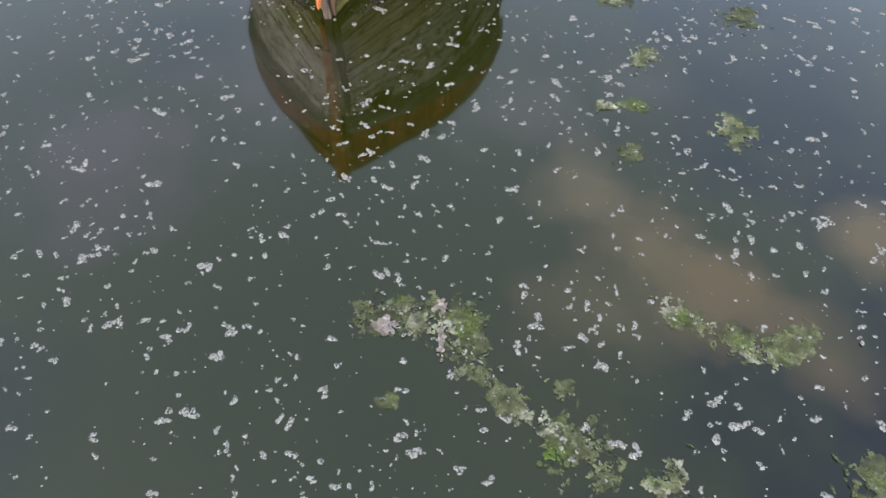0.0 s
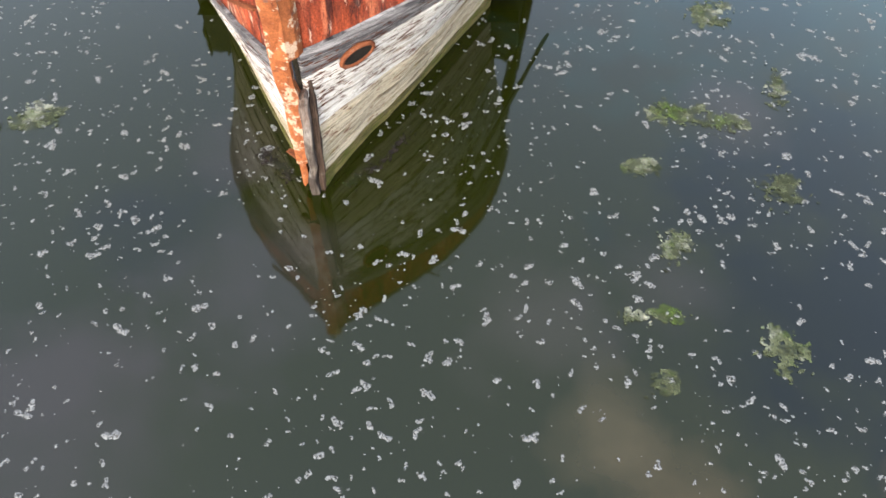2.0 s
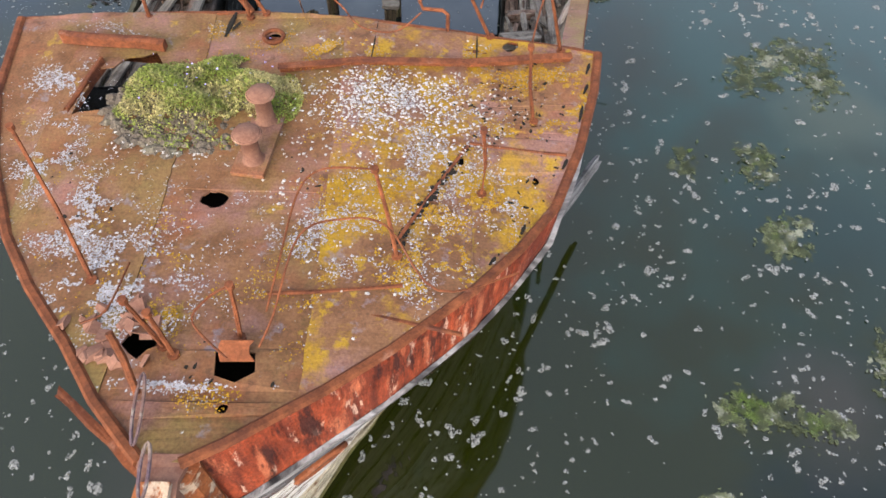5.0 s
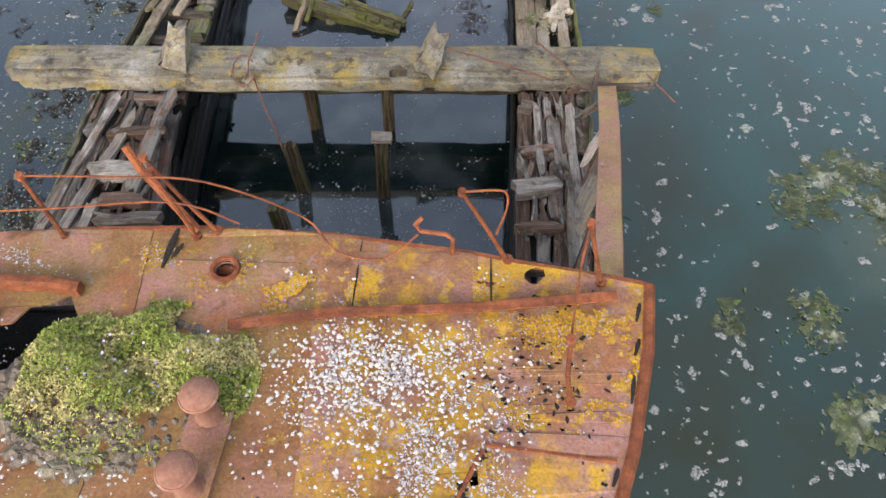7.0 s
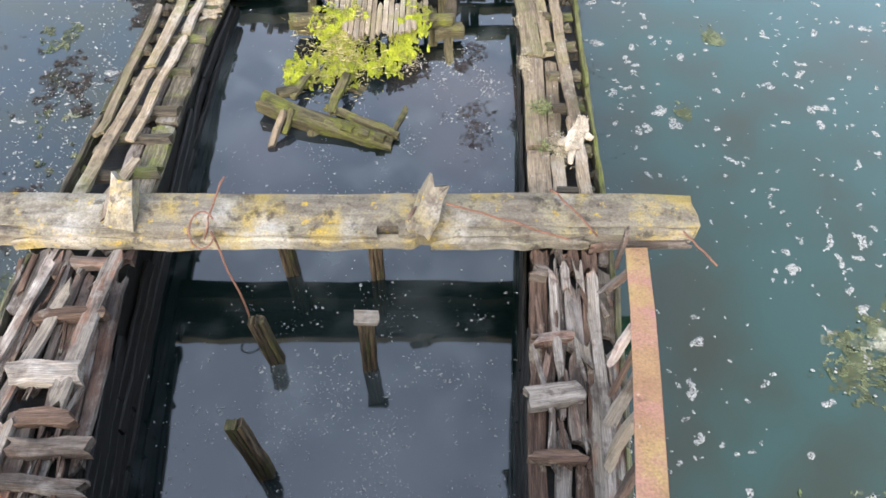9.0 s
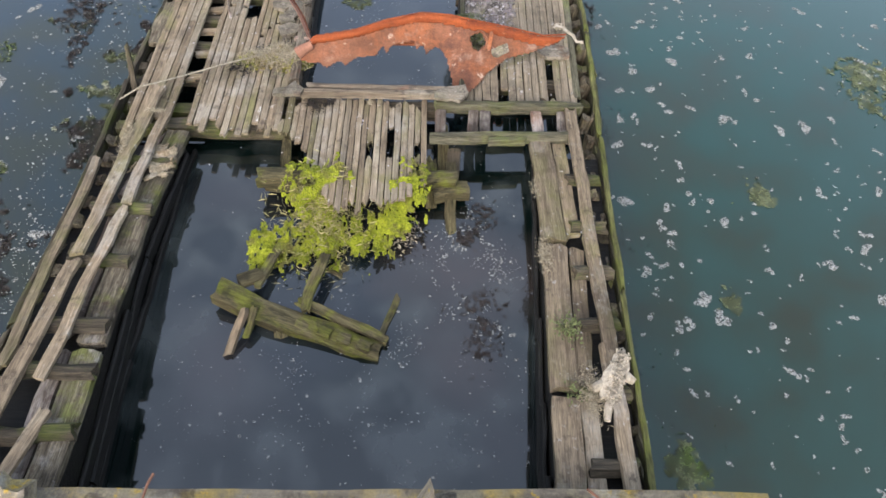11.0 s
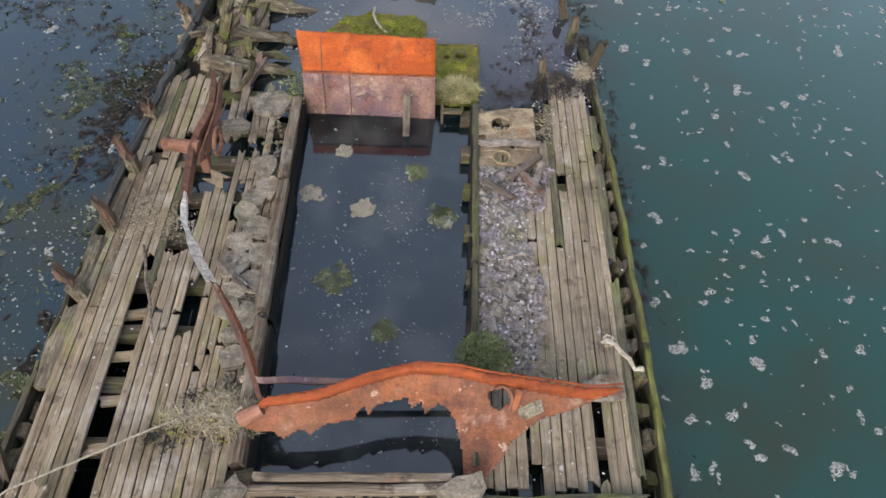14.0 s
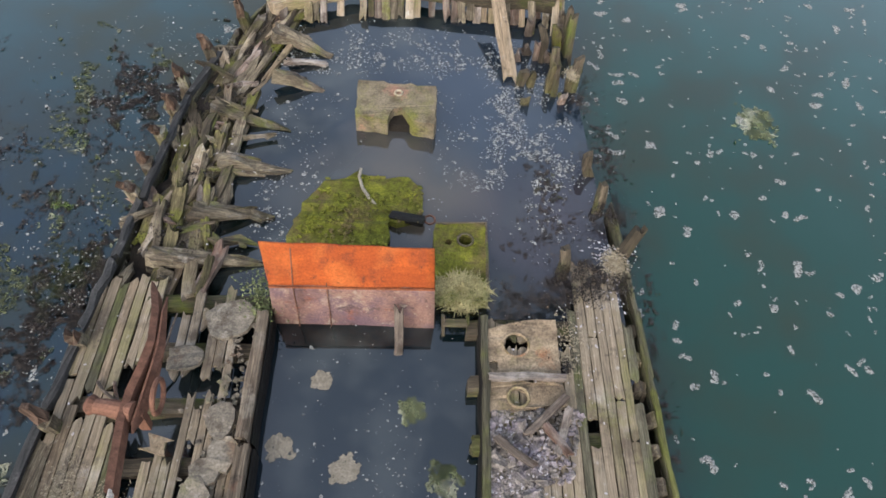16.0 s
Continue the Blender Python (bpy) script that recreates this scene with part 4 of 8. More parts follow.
    for x in np.arange(-1.7, 0.72, 0.085):
        timber("bulkhead_plank", bow, (x, 17.1 + rnd.uniform(-0.02, 0.02), 0.1), (x + rnd.gauss(0, 0.01), 17.66, 1.5 + rnd.uniform(-0.3, 0.1)), rnd.uniform(0.06, 0.095), 0.05, rnd.choice((BLEACHED, BLEACHED, OLDWOOD, PALEWOOD, TIPWOOD)), (0, 1, 0), ragged=0.1)


bow_deck()
bow_sides()
bow_stem()


# ---- fittings on the bow deck ----
def deck_girder():
    g = thing("deck_girder", (-0.4, 15.75, 3.86), "long rusted angle bar lying on the lichened deck", "steel bar")
    pts = [(-2.02, 15.61), (-1.15, 15.72), (0.05, 15.81), (1.17, 15.9)]
    for (x0, y0), (x1, y1) in zip(pts, pts[1:]):
        timber("web", g, (x0, y0, zf(x0, y0) + 0.05), (x1, y1, zf(x1, y1) + 0.05), 0.025, 0.12, RUST, ragged=0.0, rough=0.002)
        timber("flange", g, (x0, y0 - 0.045, zf(x0, y0) + 0.115), (x1, y1 - 0.045, zf(x1, y1) + 0.115), 0.09, 0.015, RUST, ragged=0.0, rough=0.002)


def mooring_bitts():
    b = thing("mooring_bitts", (-2.08, 14.55, 3.86), "pair of rusted mushroom mooring bollards on a base plate", "bollard")
    place_part("base_plate", slab_mesh("base_plate", [(-2.3, 14.12), (-1.98, 14.08), (-1.86, 14.94), (-2.18, 15.0)], [], lambda x, y: 3.9, 0.05, PLATE), b)
    for x, y in ((-2.05, 14.84), (-2.1, 14.3)):
        prof = [(0.12, 0.0), (0.088, 0.05), (0.08, 0.3), (0.125, 0.325), (0.136, 0.355), (0.12, 0.385), (0.0, 0.4)]
        n, verts, faces = 18, [], []
        for r, z in prof[:-1]:
            verts += [(x + r * math.cos(6.2832 * i / n), y + r * math.sin(6.2832 * i / n), 3.89 + z) for i in range(n)]
        verts.append((x, y, 3.89 + 0.4))
        for k in range(len(prof) - 2):
            faces += [(k * n + i, k * n + (i + 1) % n, (k + 1) * n + (i + 1) % n, (k + 1) * n + i) for i in range(n)]
        k = len(prof) - 2
        faces += [(k * n + i, k * n + (i + 1) % n, len(verts) - 1) for i in range(n)]
        body = place_part("bollard", mesh_of("bollard", verts, faces, PINKRUST, True), b)
        sweep("cap_rim", body, [(x + 0.131 * math.cos(a), y + 0.131 * math.sin(a), 4.242) for a in [6.2832 * i / 16 for i in range(17)]], 0.016, PINKRUST, 5)


def railing():
    feet_tops = [((-3.66, 16.54), (-3.6, 16.45, 4.75)), ((-2.48, 16.53), (-2.6, 16.5, 4.75)), ((-2.3, 16.58), (-2.66, 16.6, 4.8)), ((0.29, 16.3), (-0.15, 16.3, 4.75)), ((1.08, 16.05), (0.82, 16.0, 4.75)),
                 ((0.70, 14.97), (0.57, 15.05, 4.7)), ((0.12, 13.95), (0.08, 13.9, 4.75)), ((-0.66, 13.17), (-0.82, 13.4, 4.8)), ((-1.89, 12.29), (-1.78, 12.25, 4.85)), ((-2.48, 12.2), (-2.5, 12.12, 4.85)), ((-3.27, 12.87), (-3.83, 13.76, 4.85)), ((-2.38, 12.12), (-2.42, 12.16, 4.6))]
    for (fx, fy), top in feet_tops:
        s = thing("railing_stanchion", (fx, fy, zf(fx, fy)), "thin bent orange-rusted railing stanchion on the deck", "railing", "bent railing stanchions")
        mid = Vector((fx, fy, zf(fx, fy))).lerp(Vector(top), 0.5) + Vector((rnd.gauss(0, 0.02), rnd.gauss(0, 0.02), 0))
        post = sweep("post", s, [(fx, fy, zf(fx, fy) - 0.01), mid, top], lambda u: 0.022 - 0.005 * u, RUST, 6)
        sweep("foot", post, [(fx, fy, zf(fx, fy)), (fx, fy, zf(fx, fy) + 0.03)], 0.05, RUST, 8)
        sweep("eye", post, [Vector(top) + Vector((0, 0, -0.03)), Vector(top) + Vector((0, 0, 0.02))], 0.034, RUST, 7)
    runs = [[(-0.82, 13.4, 4.8), (-1.27, 13.55, 4.62), (-1.48, 13.4, 4.5), (-1.6, 12.8, 4.3), (-1.7, 12.5, 4.05)],
            [(0.4, 12.95, 3.98), (-0.3, 12.6, 4.25), (-0.72, 13.05, 4.5), (-1.1, 13.1, 4.52), (-1.43, 12.95, 4.48), (-1.6, 12.4, 4.2), (-1.7, 12.15, 4.1)],
            [(-1.78, 12.25, 4.85), (-2.0, 12.3, 4.6), (-2.15, 12.2, 4.4), (-1.9, 12.0, 4.2)],
            [(-0.15, 16.3, 4.75), (0.1, 16.3, 4.77), (0.2, 16.3, 4.73), (0.22, 16.32, 4.5), (0.16, 16.3, 4.2)],
            [(-4.9, 16.4, 4.3), (-3.6, 16.45, 4.33), (-2.55, 16.5, 4.36), (-2.0, 16.4, 4.2)],
            [(-3.6, 16.45, 4.75), (-2.9, 16.45, 4.74), (-2.2, 16.5, 4.62), (-1.5, 16.55, 4.1), (-1.2, 16.3, 3.93), (-0.8, 16.25, 3.9), (-0.5, 16.4, 4.05)],
            [(0.82, 16.0, 4.75), (0.7, 15.6, 4.7), (0.57, 15.05, 4.7)], [(-3.2, 12.4, 4.0), (-3.0, 12.5, 4.05), (-2.95, 13.0, 4.0)]]
    for run in runs:
        w = thing("bent_rail_wire", run[0], "thin twisted rusted rail wire hanging between stanchions", "railing", "bent rail wires")
        pts = [Vector(p) for p in run]
        fine = []
        for i in range(len(pts) - 1):
            p0, p1, p2, p3 = pts[max(i - 1, 0)], pts[i], pts[i + 1], pts[min(i + 2, len(pts) - 1)]
            for k in range(5):
                u = k / 5
                fine.append(0.5 * (2 * p1 + (p2 - p0) * u + (2 * p0 - 5 * p1 + 4 * p2 - p3) * u * u + (3 * p1 - p0 - 3 * p2 + p3) * u ** 3))
        sweep("wire", w, fine + [pts[-1]], 0.010, RUST, 5)
    hook = thing("bent_deck_pipe", (-0.2, 16.33, 3.86), "short rusted pipe bent like a hook on the deck edge", "pipe")
    sweep("pipe", hook, [(-0.2, 16.33, 3.86), (-0.2, 16.33, 4.08), (-0.26, 16.35, 4.12), (-0.48, 16.4, 4.1), (-0.52, 16.4, 4.2), (-0.46, 16.42, 4.26)], 0.022, RUST, 6)
    flap = thing("torn_deck_flap", (-1.88, 12.1, 3.98), "rusted steel flap bent up beside a torn hole", "steel plate")
    timber("plate", flap, (-2.02, 12.14, 4.06), (-1.74, 12.14, 4.06), 0.16, 0.012, RUST, (0, -0.6, 0.8), ragged=0.04)
    shackle = thing("anchor_shackle", (-2.35, 11.4, 4.1), "long rusted shackle and chain link at the stem head", "shackle")
    for x, y, l in ((-2.5, 11.62, 0.28), (-2.3, 11.12, 0.2)):
        pts = [Vector((x + 0.032 * math.sin(a) + 0.1 * (l * math.cos(a)), y - l * math.cos(a), 4.14 + (0.12 if l < 0.25 else 0.0))) for a in [6.2832 * i / 16 for i in range(17)]]
        sweep("link", shackle, pts, 0.014, STAIN, 6)
    chain = thing("rusted_rod", (-2.62, 12.0, 4.1), "short rusted rod leaning at the bow", "rod")
    sweep("rod", chain, [(-2.55, 11.75, 4.1), (-2.64, 11.95, 4.3), (-2.7, 12.05, 4.5)], 0.03, RUST, 6)
    ring = thing("deck_port_ring", (-2.16, 16.16, 3.86), "rusted ring round a hole in the deck", "deck fitting")
    sweep("ring", ring, [(-2.16 + 0.11 * math.cos(a), 16.16 + 0.11 * math.sin(a), 3.875) for a in [6.2832 * i / 18 for i in range(19)]], 0.025, RUST, 6)
    hatch = thing("torn_hatch", (-3.7, 15.5, 3.7), "dark torn hatch with a rusted coaming and loose boards", "hatch")
    timber("coaming", hatch, (-4.5, 16.05, 3.92), (-3.3, 15.95, 3.9), 0.1, 0.12, RUST, ragged=0.05)
    timber("coaming", hatch, (-4.15, 14.95, 3.8), (-3.95, 15.75, 3.84), 0.06, 0.14, RUST, ragged=0.05)
    for i in range(5):
        timber("board", hatch, (-4.0 + 0.13 * i, 14.9, 3.5), (-3.92 + 0.13 * i, 15.5, 3.42), 0.11, 0.03, OLDWOOD, ragged=0.05)


deck_girder()
mooring_bitts()
railing()


def on_deck(x, y):
    """True on the steel deck, clear of its edge and its larger holes."""
    for hx, hy, r in ((-2.41, 13.84, 0.17), (-2.16, 16.16, 0.14), (0.52, 16.13, 0.12), (-1.88, 12.04, 0.2), (-2.67, 12.23, 0.15)):
        if (x - hx) ** 2 + (y - hy) ** 2 < r * r:
            return False
    right = float(np.interp(y, [q[1] for q in STARBOARD], [q[0] for q in STARBOARD])) - 0.06
    left = float(np.interp(y, [q[1] for q in PORT], [q[0] for q in PORT])) + 0.06
    return 11.3 < y < float(np.interp(x, (-5.1, -3.5, -1.3, 1.3), (16.4, 16.55, 16.45, 16.02))) and left < x < right


def bow_growth():
    s = Soup()
    # soil bank under the herbs
    for _ in range(420):
        a, r = rnd.uniform(0, 6.28), rnd.uniform(0, 1) ** 0.5
        x, y = -2.85 + math.cos(a) * r * 0.9, 15.05 + math.sin(a) * r * 0.68
        s.flake(x, y, zf(x, y) + 0.01, rnd.uniform(0.03, 0.09), 0.5, 8)
    s.make("soil_bank", SOIL, "grey-brown soil bank gathered on the deck", "soil")
    s = Soup()
    for _ in range(24000):
        a, r = rnd.uniform(0, 6.28), rnd.uniform(0, 1) ** 0.55
        x, y = -2.7 + math.cos(a) * r * 0.98, 15.15 + math.sin(a) * r * 0.72
        clump = noise.noise((x * 2.2, y * 2.2, 3))
        if clump < -0.12 and r > 0.45:
            continue
        if y < 14.85 + 0.25 * noise.noise((x * 3, 1, 7)) and rnd.random() < 0.75:
            continue
        h = max(0.02, (1 - r * r) * 0.26 + 0.26 * clump)
        s.leaf((x, y, zf(x, y) + h * rnd.uniform(0.35, 1.1)), rnd.uniform(0.007, 0.022), 0.6, 0.5)
    s.make("herb_patch", LEAF, "low bank of green and straw-coloured herbs on the deck", "plant")
    s = Soup()
    for _ in range(26):
        x, y = -2.7 + rnd.gauss(0, 0.4), 15.2 + rnd.gauss(0, 0.3)
        s.leaf((x, y, zf(x, y) + 0.33), 0.013, 0.2, 0.9)
    flower = material("violet_petals", (0.25, 0.2, 0.45), (0.45, 0.4, 0.7), (5, 5, 5), 0.8, 0.1)
    s.make("violet_flowers", flower, "tiny violet flowers among the herbs", "flower")
    # a heap of whole shells, dropped and broken there by gulls, thinning out forward
    shells, lime = Soup(), Soup()
    for cx, cy, rx, ry, n in ((-0.95, 15.3, 0.5, 0.34, 560), (-0.35, 15.2, 0.6, 0.42, 360), (-1.25, 14.95, 0.32, 0.3, 130), (-0.1, 14.75, 0.45, 0.4, 110), (-0.75, 14.5, 0.5, 0.4, 100), (-0.5, 13.9, 0.7, 0.6, 60), (-1.65, 14.5, 0.3, 0.7, 46), (-1.75, 13.9, 0.16, 0.2, 18), (-2.7, 14.38, 0.7, 0.05, 34), (-3.3, 14.5, 0.22, 0.15, 16), (-1.0, 13.2, 0.8, 0.6, 40), (-3.3, 13.2, 0.6, 0.6, 60), (-0.6, 16.1, 1.4, 0.2, 20)):
        for _ in range(n):
            x, y = cx + rnd.gauss(0, rx * 0.62), cy + rnd.gauss(0, ry * 0.62)
            if not on_deck(x, y) or y > 15.68 and n > 50:
                continue
            shells.flake(x, y, zf(x, y) + 0.022 + rnd.uniform(0, 0.012), rnd.uniform(0.006, 0.017), rnd.uniform(0.2, 0.6), 7, rnd.uniform(1, 1.5))
    for cx, cy, rx, ry, n in ((-0.6, 15.1, 0.85, 0.55, 300), (-0.4, 14.3, 0.7, 0.6, 240), (-1.5, 13.5, 0.35, 0.5, 90), (-1.0, 13.4, 0.6, 0.6, 100), (-3.15, 12.85, 0.5, 0.45, 420), (-3.6, 13.6, 0.4, 0.5, 300), (-4.15, 14.4, 0.3, 0.5, 240), (-4.3, 15.4, 0.4, 0.3, 160), (-2.7, 12.6, 0.5, 0.4, 120), (-2.3, 11.85, 0.5, 0.06, 60), (-0.5, 13.0, 0.9, 0.9, 120), (-3.6, 16.3, 0.8, 0.15, 70), (0.3, 13.9, 0.3, 0.3, 60), (-2.6, 13.6, 0.8, 0.6, 90)):
        for _ in range(n * 14):
            x, y = cx + rnd.gauss(0, rx * 0.55), cy + rnd.gauss(0, ry * 0.55)
            if not on_deck(x, y):
                continue
            if noise.noise((x * 3.2, y * 3.2, 9)) + 0.6 * noise.noise((x * 11, y * 11, 2)) + 0.4 * noise.noise((x * 26, y * 26, 5)) > 0.06:
                lime.flake(x, y, zf(x, y) + 0.02, rnd.uniform(0.003, 0.009), 0.15, 5, rnd.uniform(1, 2.0))
    lumps = Soup()
    for _ in range(26):
        x, y = -2.95 + rnd.gauss(0, 0.16), 12.45 + rnd.gauss(0, 0.16)
        lumps.chunk((x, y, zf(x, y) + 0.02), rnd.uniform(0.03, 0.09), 0.35)
    lumps.make("rust_scale_lumps", PINKRUST, "lumps of pinkish rust scale on the deck", "rust scale")
    shells.make("shell_heap", SHELL, "scattered white and cream mussel shells on the rusted deck", "shells")
    lime.make("bird_lime", LIME, "mottled white bird lime on the rusted deck", "droppings")


def lichen_crust():
    s, pale = Soup(), Soup()
    for cx, cy, rx, ry, n in ((-1.4, 16.05, 0.55, 0.26, 1500), (-0.75, 15.95, 0.5, 0.16, 1100), (0.0, 16.05, 0.45, 0.16, 900), (-2.5, 15.95, 0.16, 0.22, 300), (-3.1, 16.3, 0.5, 0.14, 260), (0.75, 15.75, 0.4, 0.25, 700), (1.15, 15.35, 0.2, 0.5, 900), (0.85, 14.9, 0.35, 0.35, 500), (-0.45, 15.05, 0.7, 0.5, 1900), (-0.9, 14.2, 0.5, 0.5, 700), (-0.15, 14.0, 0.4, 0.5, 900), (-0.55, 13.5, 0.6, 0.4, 1100), (0.35, 13.55, 0.4, 0.45, 900), (-0.1, 13.0, 0.5, 0.3, 800), (-0.9, 12.75, 0.6, 0.3, 800), (-0.75, 12.35, 0.45, 0.2, 500), (-1.4, 13.3, 0.3, 0.6, 300), (-2.75, 13.2, 0.14, 0.25, 220), (-2.55, 12.45, 0.12, 0.12, 150), (-2.95, 12.7, 0.25, 0.3, 180), (-1.85, 12.55, 0.4, 0.3, 160), (-3.4, 13.4, 0.5, 0.6, 160), (-2.05, 11.75, 0.2, 0.1, 60)):
        for _ in range(n * 8):
            x, y = cx + rnd.gauss(0, rx * 0.8), cy + rnd.gauss(0, ry * 0.7)
            if not on_deck(x, y):
                continue
            k = noise.noise((x * 2.6, y * 2.6, 4)) + 0.7 * noise.noise((x * 9, y * 9, 8)) + 0.5 * noise.noise((x * 24, y * 24, 3))
            if k < 0.2:
                continue
            (s if rnd.random() < 0.85 else pale).flake(x, y, zf(x, y) + 0.018, rnd.uniform(0.0025, 0.0085), 0.15, 5, rnd.uniform(1, 1.9))
    yolk = material("yellow_lichen", (0.30, 0.15, 0.012), (0.50, 0.27, 0.016), (9, 9, 9), 0.9, 0.5, [((0.40, 0.27, 0.06), 2.0, 0.52, 0.66, 0.5)], 0.15, islands=True)
    grey = material("grey_lichen", (0.22, 0.19, 0.17), (0.38, 0.33, 0.33), (9, 9, 9), 0.9, 0.5, (), 0.15, islands=True)
    s.make("lichen_crust", yolk, "crust of yellow lichen spotting the rusted deck", "lichen")
    pale.make("grey_lichen_crust", grey, "grey-violet lichen spots on the rusted deck", "lichen")
    # rusted-through pits as near-black flakes, their shade painted on; thickest along the split seam
    pits = Soup()
    for _ in range(90):
        u = rnd.random()
        x, y = 0.02 - 0.72 * u + rnd.gauss(0, 0.02), 14.58 - 1.3 * u + rnd.gauss(0, 0.02)
        pits.flake(x, y, zf(x, y) + 0.026, rnd.uniform(0.006, 0.028), 0.05, 7, rnd.uniform(1, 1.8))
    for cx, cy, rx, ry, n in ((0.4, 15.15, 0.45, 0.4, 60), (0.9, 14.4, 0.25, 0.5, 16), (-1.9, 13.9, 0.8, 0.4, 9), (0.6, 15.85, 0.4, 0.15, 12), (0.5, 13.6, 0.2, 0.5, 14), (-2.2, 12.0, 0.5, 0.2, 10), (-3.6, 14.0, 0.4, 0.5, 10)):
        for _ in range(n):
            x, y = cx + rnd.gauss(0, rx * 0.6), cy + rnd.gauss(0, ry * 0.6)
            if on_deck(x, y):
                pits.flake(x, y, zf(x, y) + 0.024, rnd.uniform(0.006, 0.02), 0.05, 7, rnd.uniform(1, 2.2))
    pits.make("rust_pits", GAPSHADE, "near-black flakes for the shade in rusted-through pits of the steel deck", "rust")


bow_growth()
lichen_crust()

# ---- sides of the open hold ----
def hull_sides():
    for name, outer, inner, sign, label in (("hull_side_starboard", out_r, in_r, 1, "eroded grey timber side of the wreck, starboard"), ("hull_side_port", out_l, in_l, -1, "eroded grey timber side of the wreck, port")):
        side = thing(name, (sign * 3.4 - 1.4, 24, 0), label, "hull side")
        # core of the side, down into the water
        ys = np.arange(16.6, 27.3, 0.5)
        verts, faces = [], []
        for y in ys:
            a, b, z = outer(y) - sign * 0.06, inner(y) + sign * 0.05, zd(y) - 0.16
            verts += [(a, y, z), (b, y, z), (b, y, -0.6), (a, y, -0.6)]
        for i in range(len(ys) - 1):
            for j in range(4):
                faces.append((i * 4 + j, i * 4 + (j + 1) % 4, i * 4 + 4 + (j + 1) % 4, i * 4 + 4 + j))
        faces += [(0, 1, 2, 3), tuple(range(len(verts) - 4, len(verts)))]
        place_part("core", mesh_of("core", verts, faces, WETSHADEWOOD), side)
        # inner lining planks, wet wood with the hold's shade painted in
        z = -0.1
        while z < 1.75:
            h = 0.2
            y = 16.7
            while y < 27.2:
                y1 = min(27.25, y + rnd.uniform(1.8, 3.2))
                if zd(y1) - 0.25 > z:
                    timber("lining_plank", side, (inner(y), y, z), (inner(y1), y1, z), 0.06, h - 0.015, WETSHADEWOOD, ragged=0.03)
                y = y1 + 0.015
            z += h
        # outer planks
        for dz in (0.12, 0.36, 0.6):
            y = 16.6 if sign < 0 else 16.4
            while y < (40.8 if sign < 0 else 35.2):
                y1 = y + rnd.uniform(1.2, 2.2)
                timber("outer_plank", side, (outer(y), y, max(zd(y) - dz, -0.02)), (outer(y1), y1, max(zd(y1) - dz, -0.02)), 0.06, 0.22, EDGEWOOD, ragged=0.05, rough=0.012)
                y = y1 + 0.02
        # fore part: broken lengthwise timbers with cross timbers on top
        y0, y1 = 16.9, 21.0
        lanes = 5
        for k in range(lanes):
            y = y0 - rnd.uniform(0, 0.5)
            t = (k + 0.5) / lanes
            sunk = (-0.12, -0.06, -0.03, 0.0, -0.12)[k]
            while y < y1:
                e = min(y1 + 0.05, y + rnd.uniform(0.9, 2.8))
                x, xe = inner(y) + (outer(y) - inner(y)) * t, inner(e) + (outer(e) - inner(e)) * t
                dz = sunk + rnd.uniform(-0.05, 0.02)
                w = abs(outer(y) - inner(y)) / lanes
                if rnd.random() < 0.72:
                    timber("worn_timber", side, (x, y, zd(y) + dz), (xe + rnd.gauss(0, 0.03), e, zd(e) + dz), w * rnd.uniform(0.8, 1.02), 0.12, rnd.choice((OLDWOOD, OLDWOOD, TIPWOOD, PALEWOOD)), ragged=0.2, rough=0.011, warp=0.01)
                else:
                    for q in (-0.27, 0.25):
                        s, f = y + rnd.uniform(0, 0.3), e - rnd.uniform(0, 0.4)
                        timber("worn_timber", side, (x + q * w, s, zd(s) + dz), (xe + q * w + rnd.gauss(0, 0.02), f, zd(f) + dz + rnd.gauss(0, 0.02)), w * rnd.uniform(0.36, 0.5), 0.1, OLDWOOD, ragged=0.22, rough=0.012, warp=0.015)
                y = e + rnd.uniform(0.0, 0.06)
        if sign > 0:
            cross = ((17.57, 0.63, 1.20, 0.12, OLDWOOD, 0.04), (18.21, 0.66, 1.28, 0.13, TIPWOOD, 0.05), (18.91, 0.72, 1.34, 0.24, PALEWOOD, 0.08), (19.67, 0.85, 1.35, 0.12, OLDWOOD, 0.02), (20.56, 0.91, 1.16, 0.16, OLDWOOD, 0.0))
        else:
            cross = ((17.41, -4.86, -3.67, 0.2, TIPWOOD, 0.04), (17.88, -4.76, -3.72, 0.15, OLDWOOD, 0.06), (18.31, -4.66, -3.75, 0.19, OLDWOOD, 0.06), (18.63, -4.63, -4.04, 0.17, TIPWOOD, 0.08), (19.16, -4.95, -4.08, 0.27, PALEWOOD, 0.1), (19.95, -4.88, -4.08, 0.16, TIPWOOD, 0.08), (20.66, -4.78, -4.15, 0.14, OLDWOOD, 0.04))
        for y, x0, x1, w, mat, dz in cross:
            timber("cross_timber", side, (x0, y + rnd.gauss(0, 0.04), zd(y) + dz), (x1, y, zd(y) + dz), w, 0.16, mat, ragged=0.1, rough=0.012)
        for _ in range(30):
            y = rnd.uniform(17.0, 20.6)
            x = inner(y) + (outer(y) - inner(y)) * rnd.uniform(0.1, 0.95)
            a = rnd.gauss(1.57, 0.12)
            l = rnd.uniform(0.2, 0.9)
            timber("splinter", side, (x, y, zd(y) + 0.03), (x + math.cos(a) * l, y + math.sin(a) * l, zd(y + l) + 0.03 + rnd.uniform(-0.05, 0.05)), rnd.uniform(0.025, 0.07), 0.04, rnd.choice((OLDWOOD, TIPWOOD, PALEWOOD)), ragged=0.12, rough=0.008)
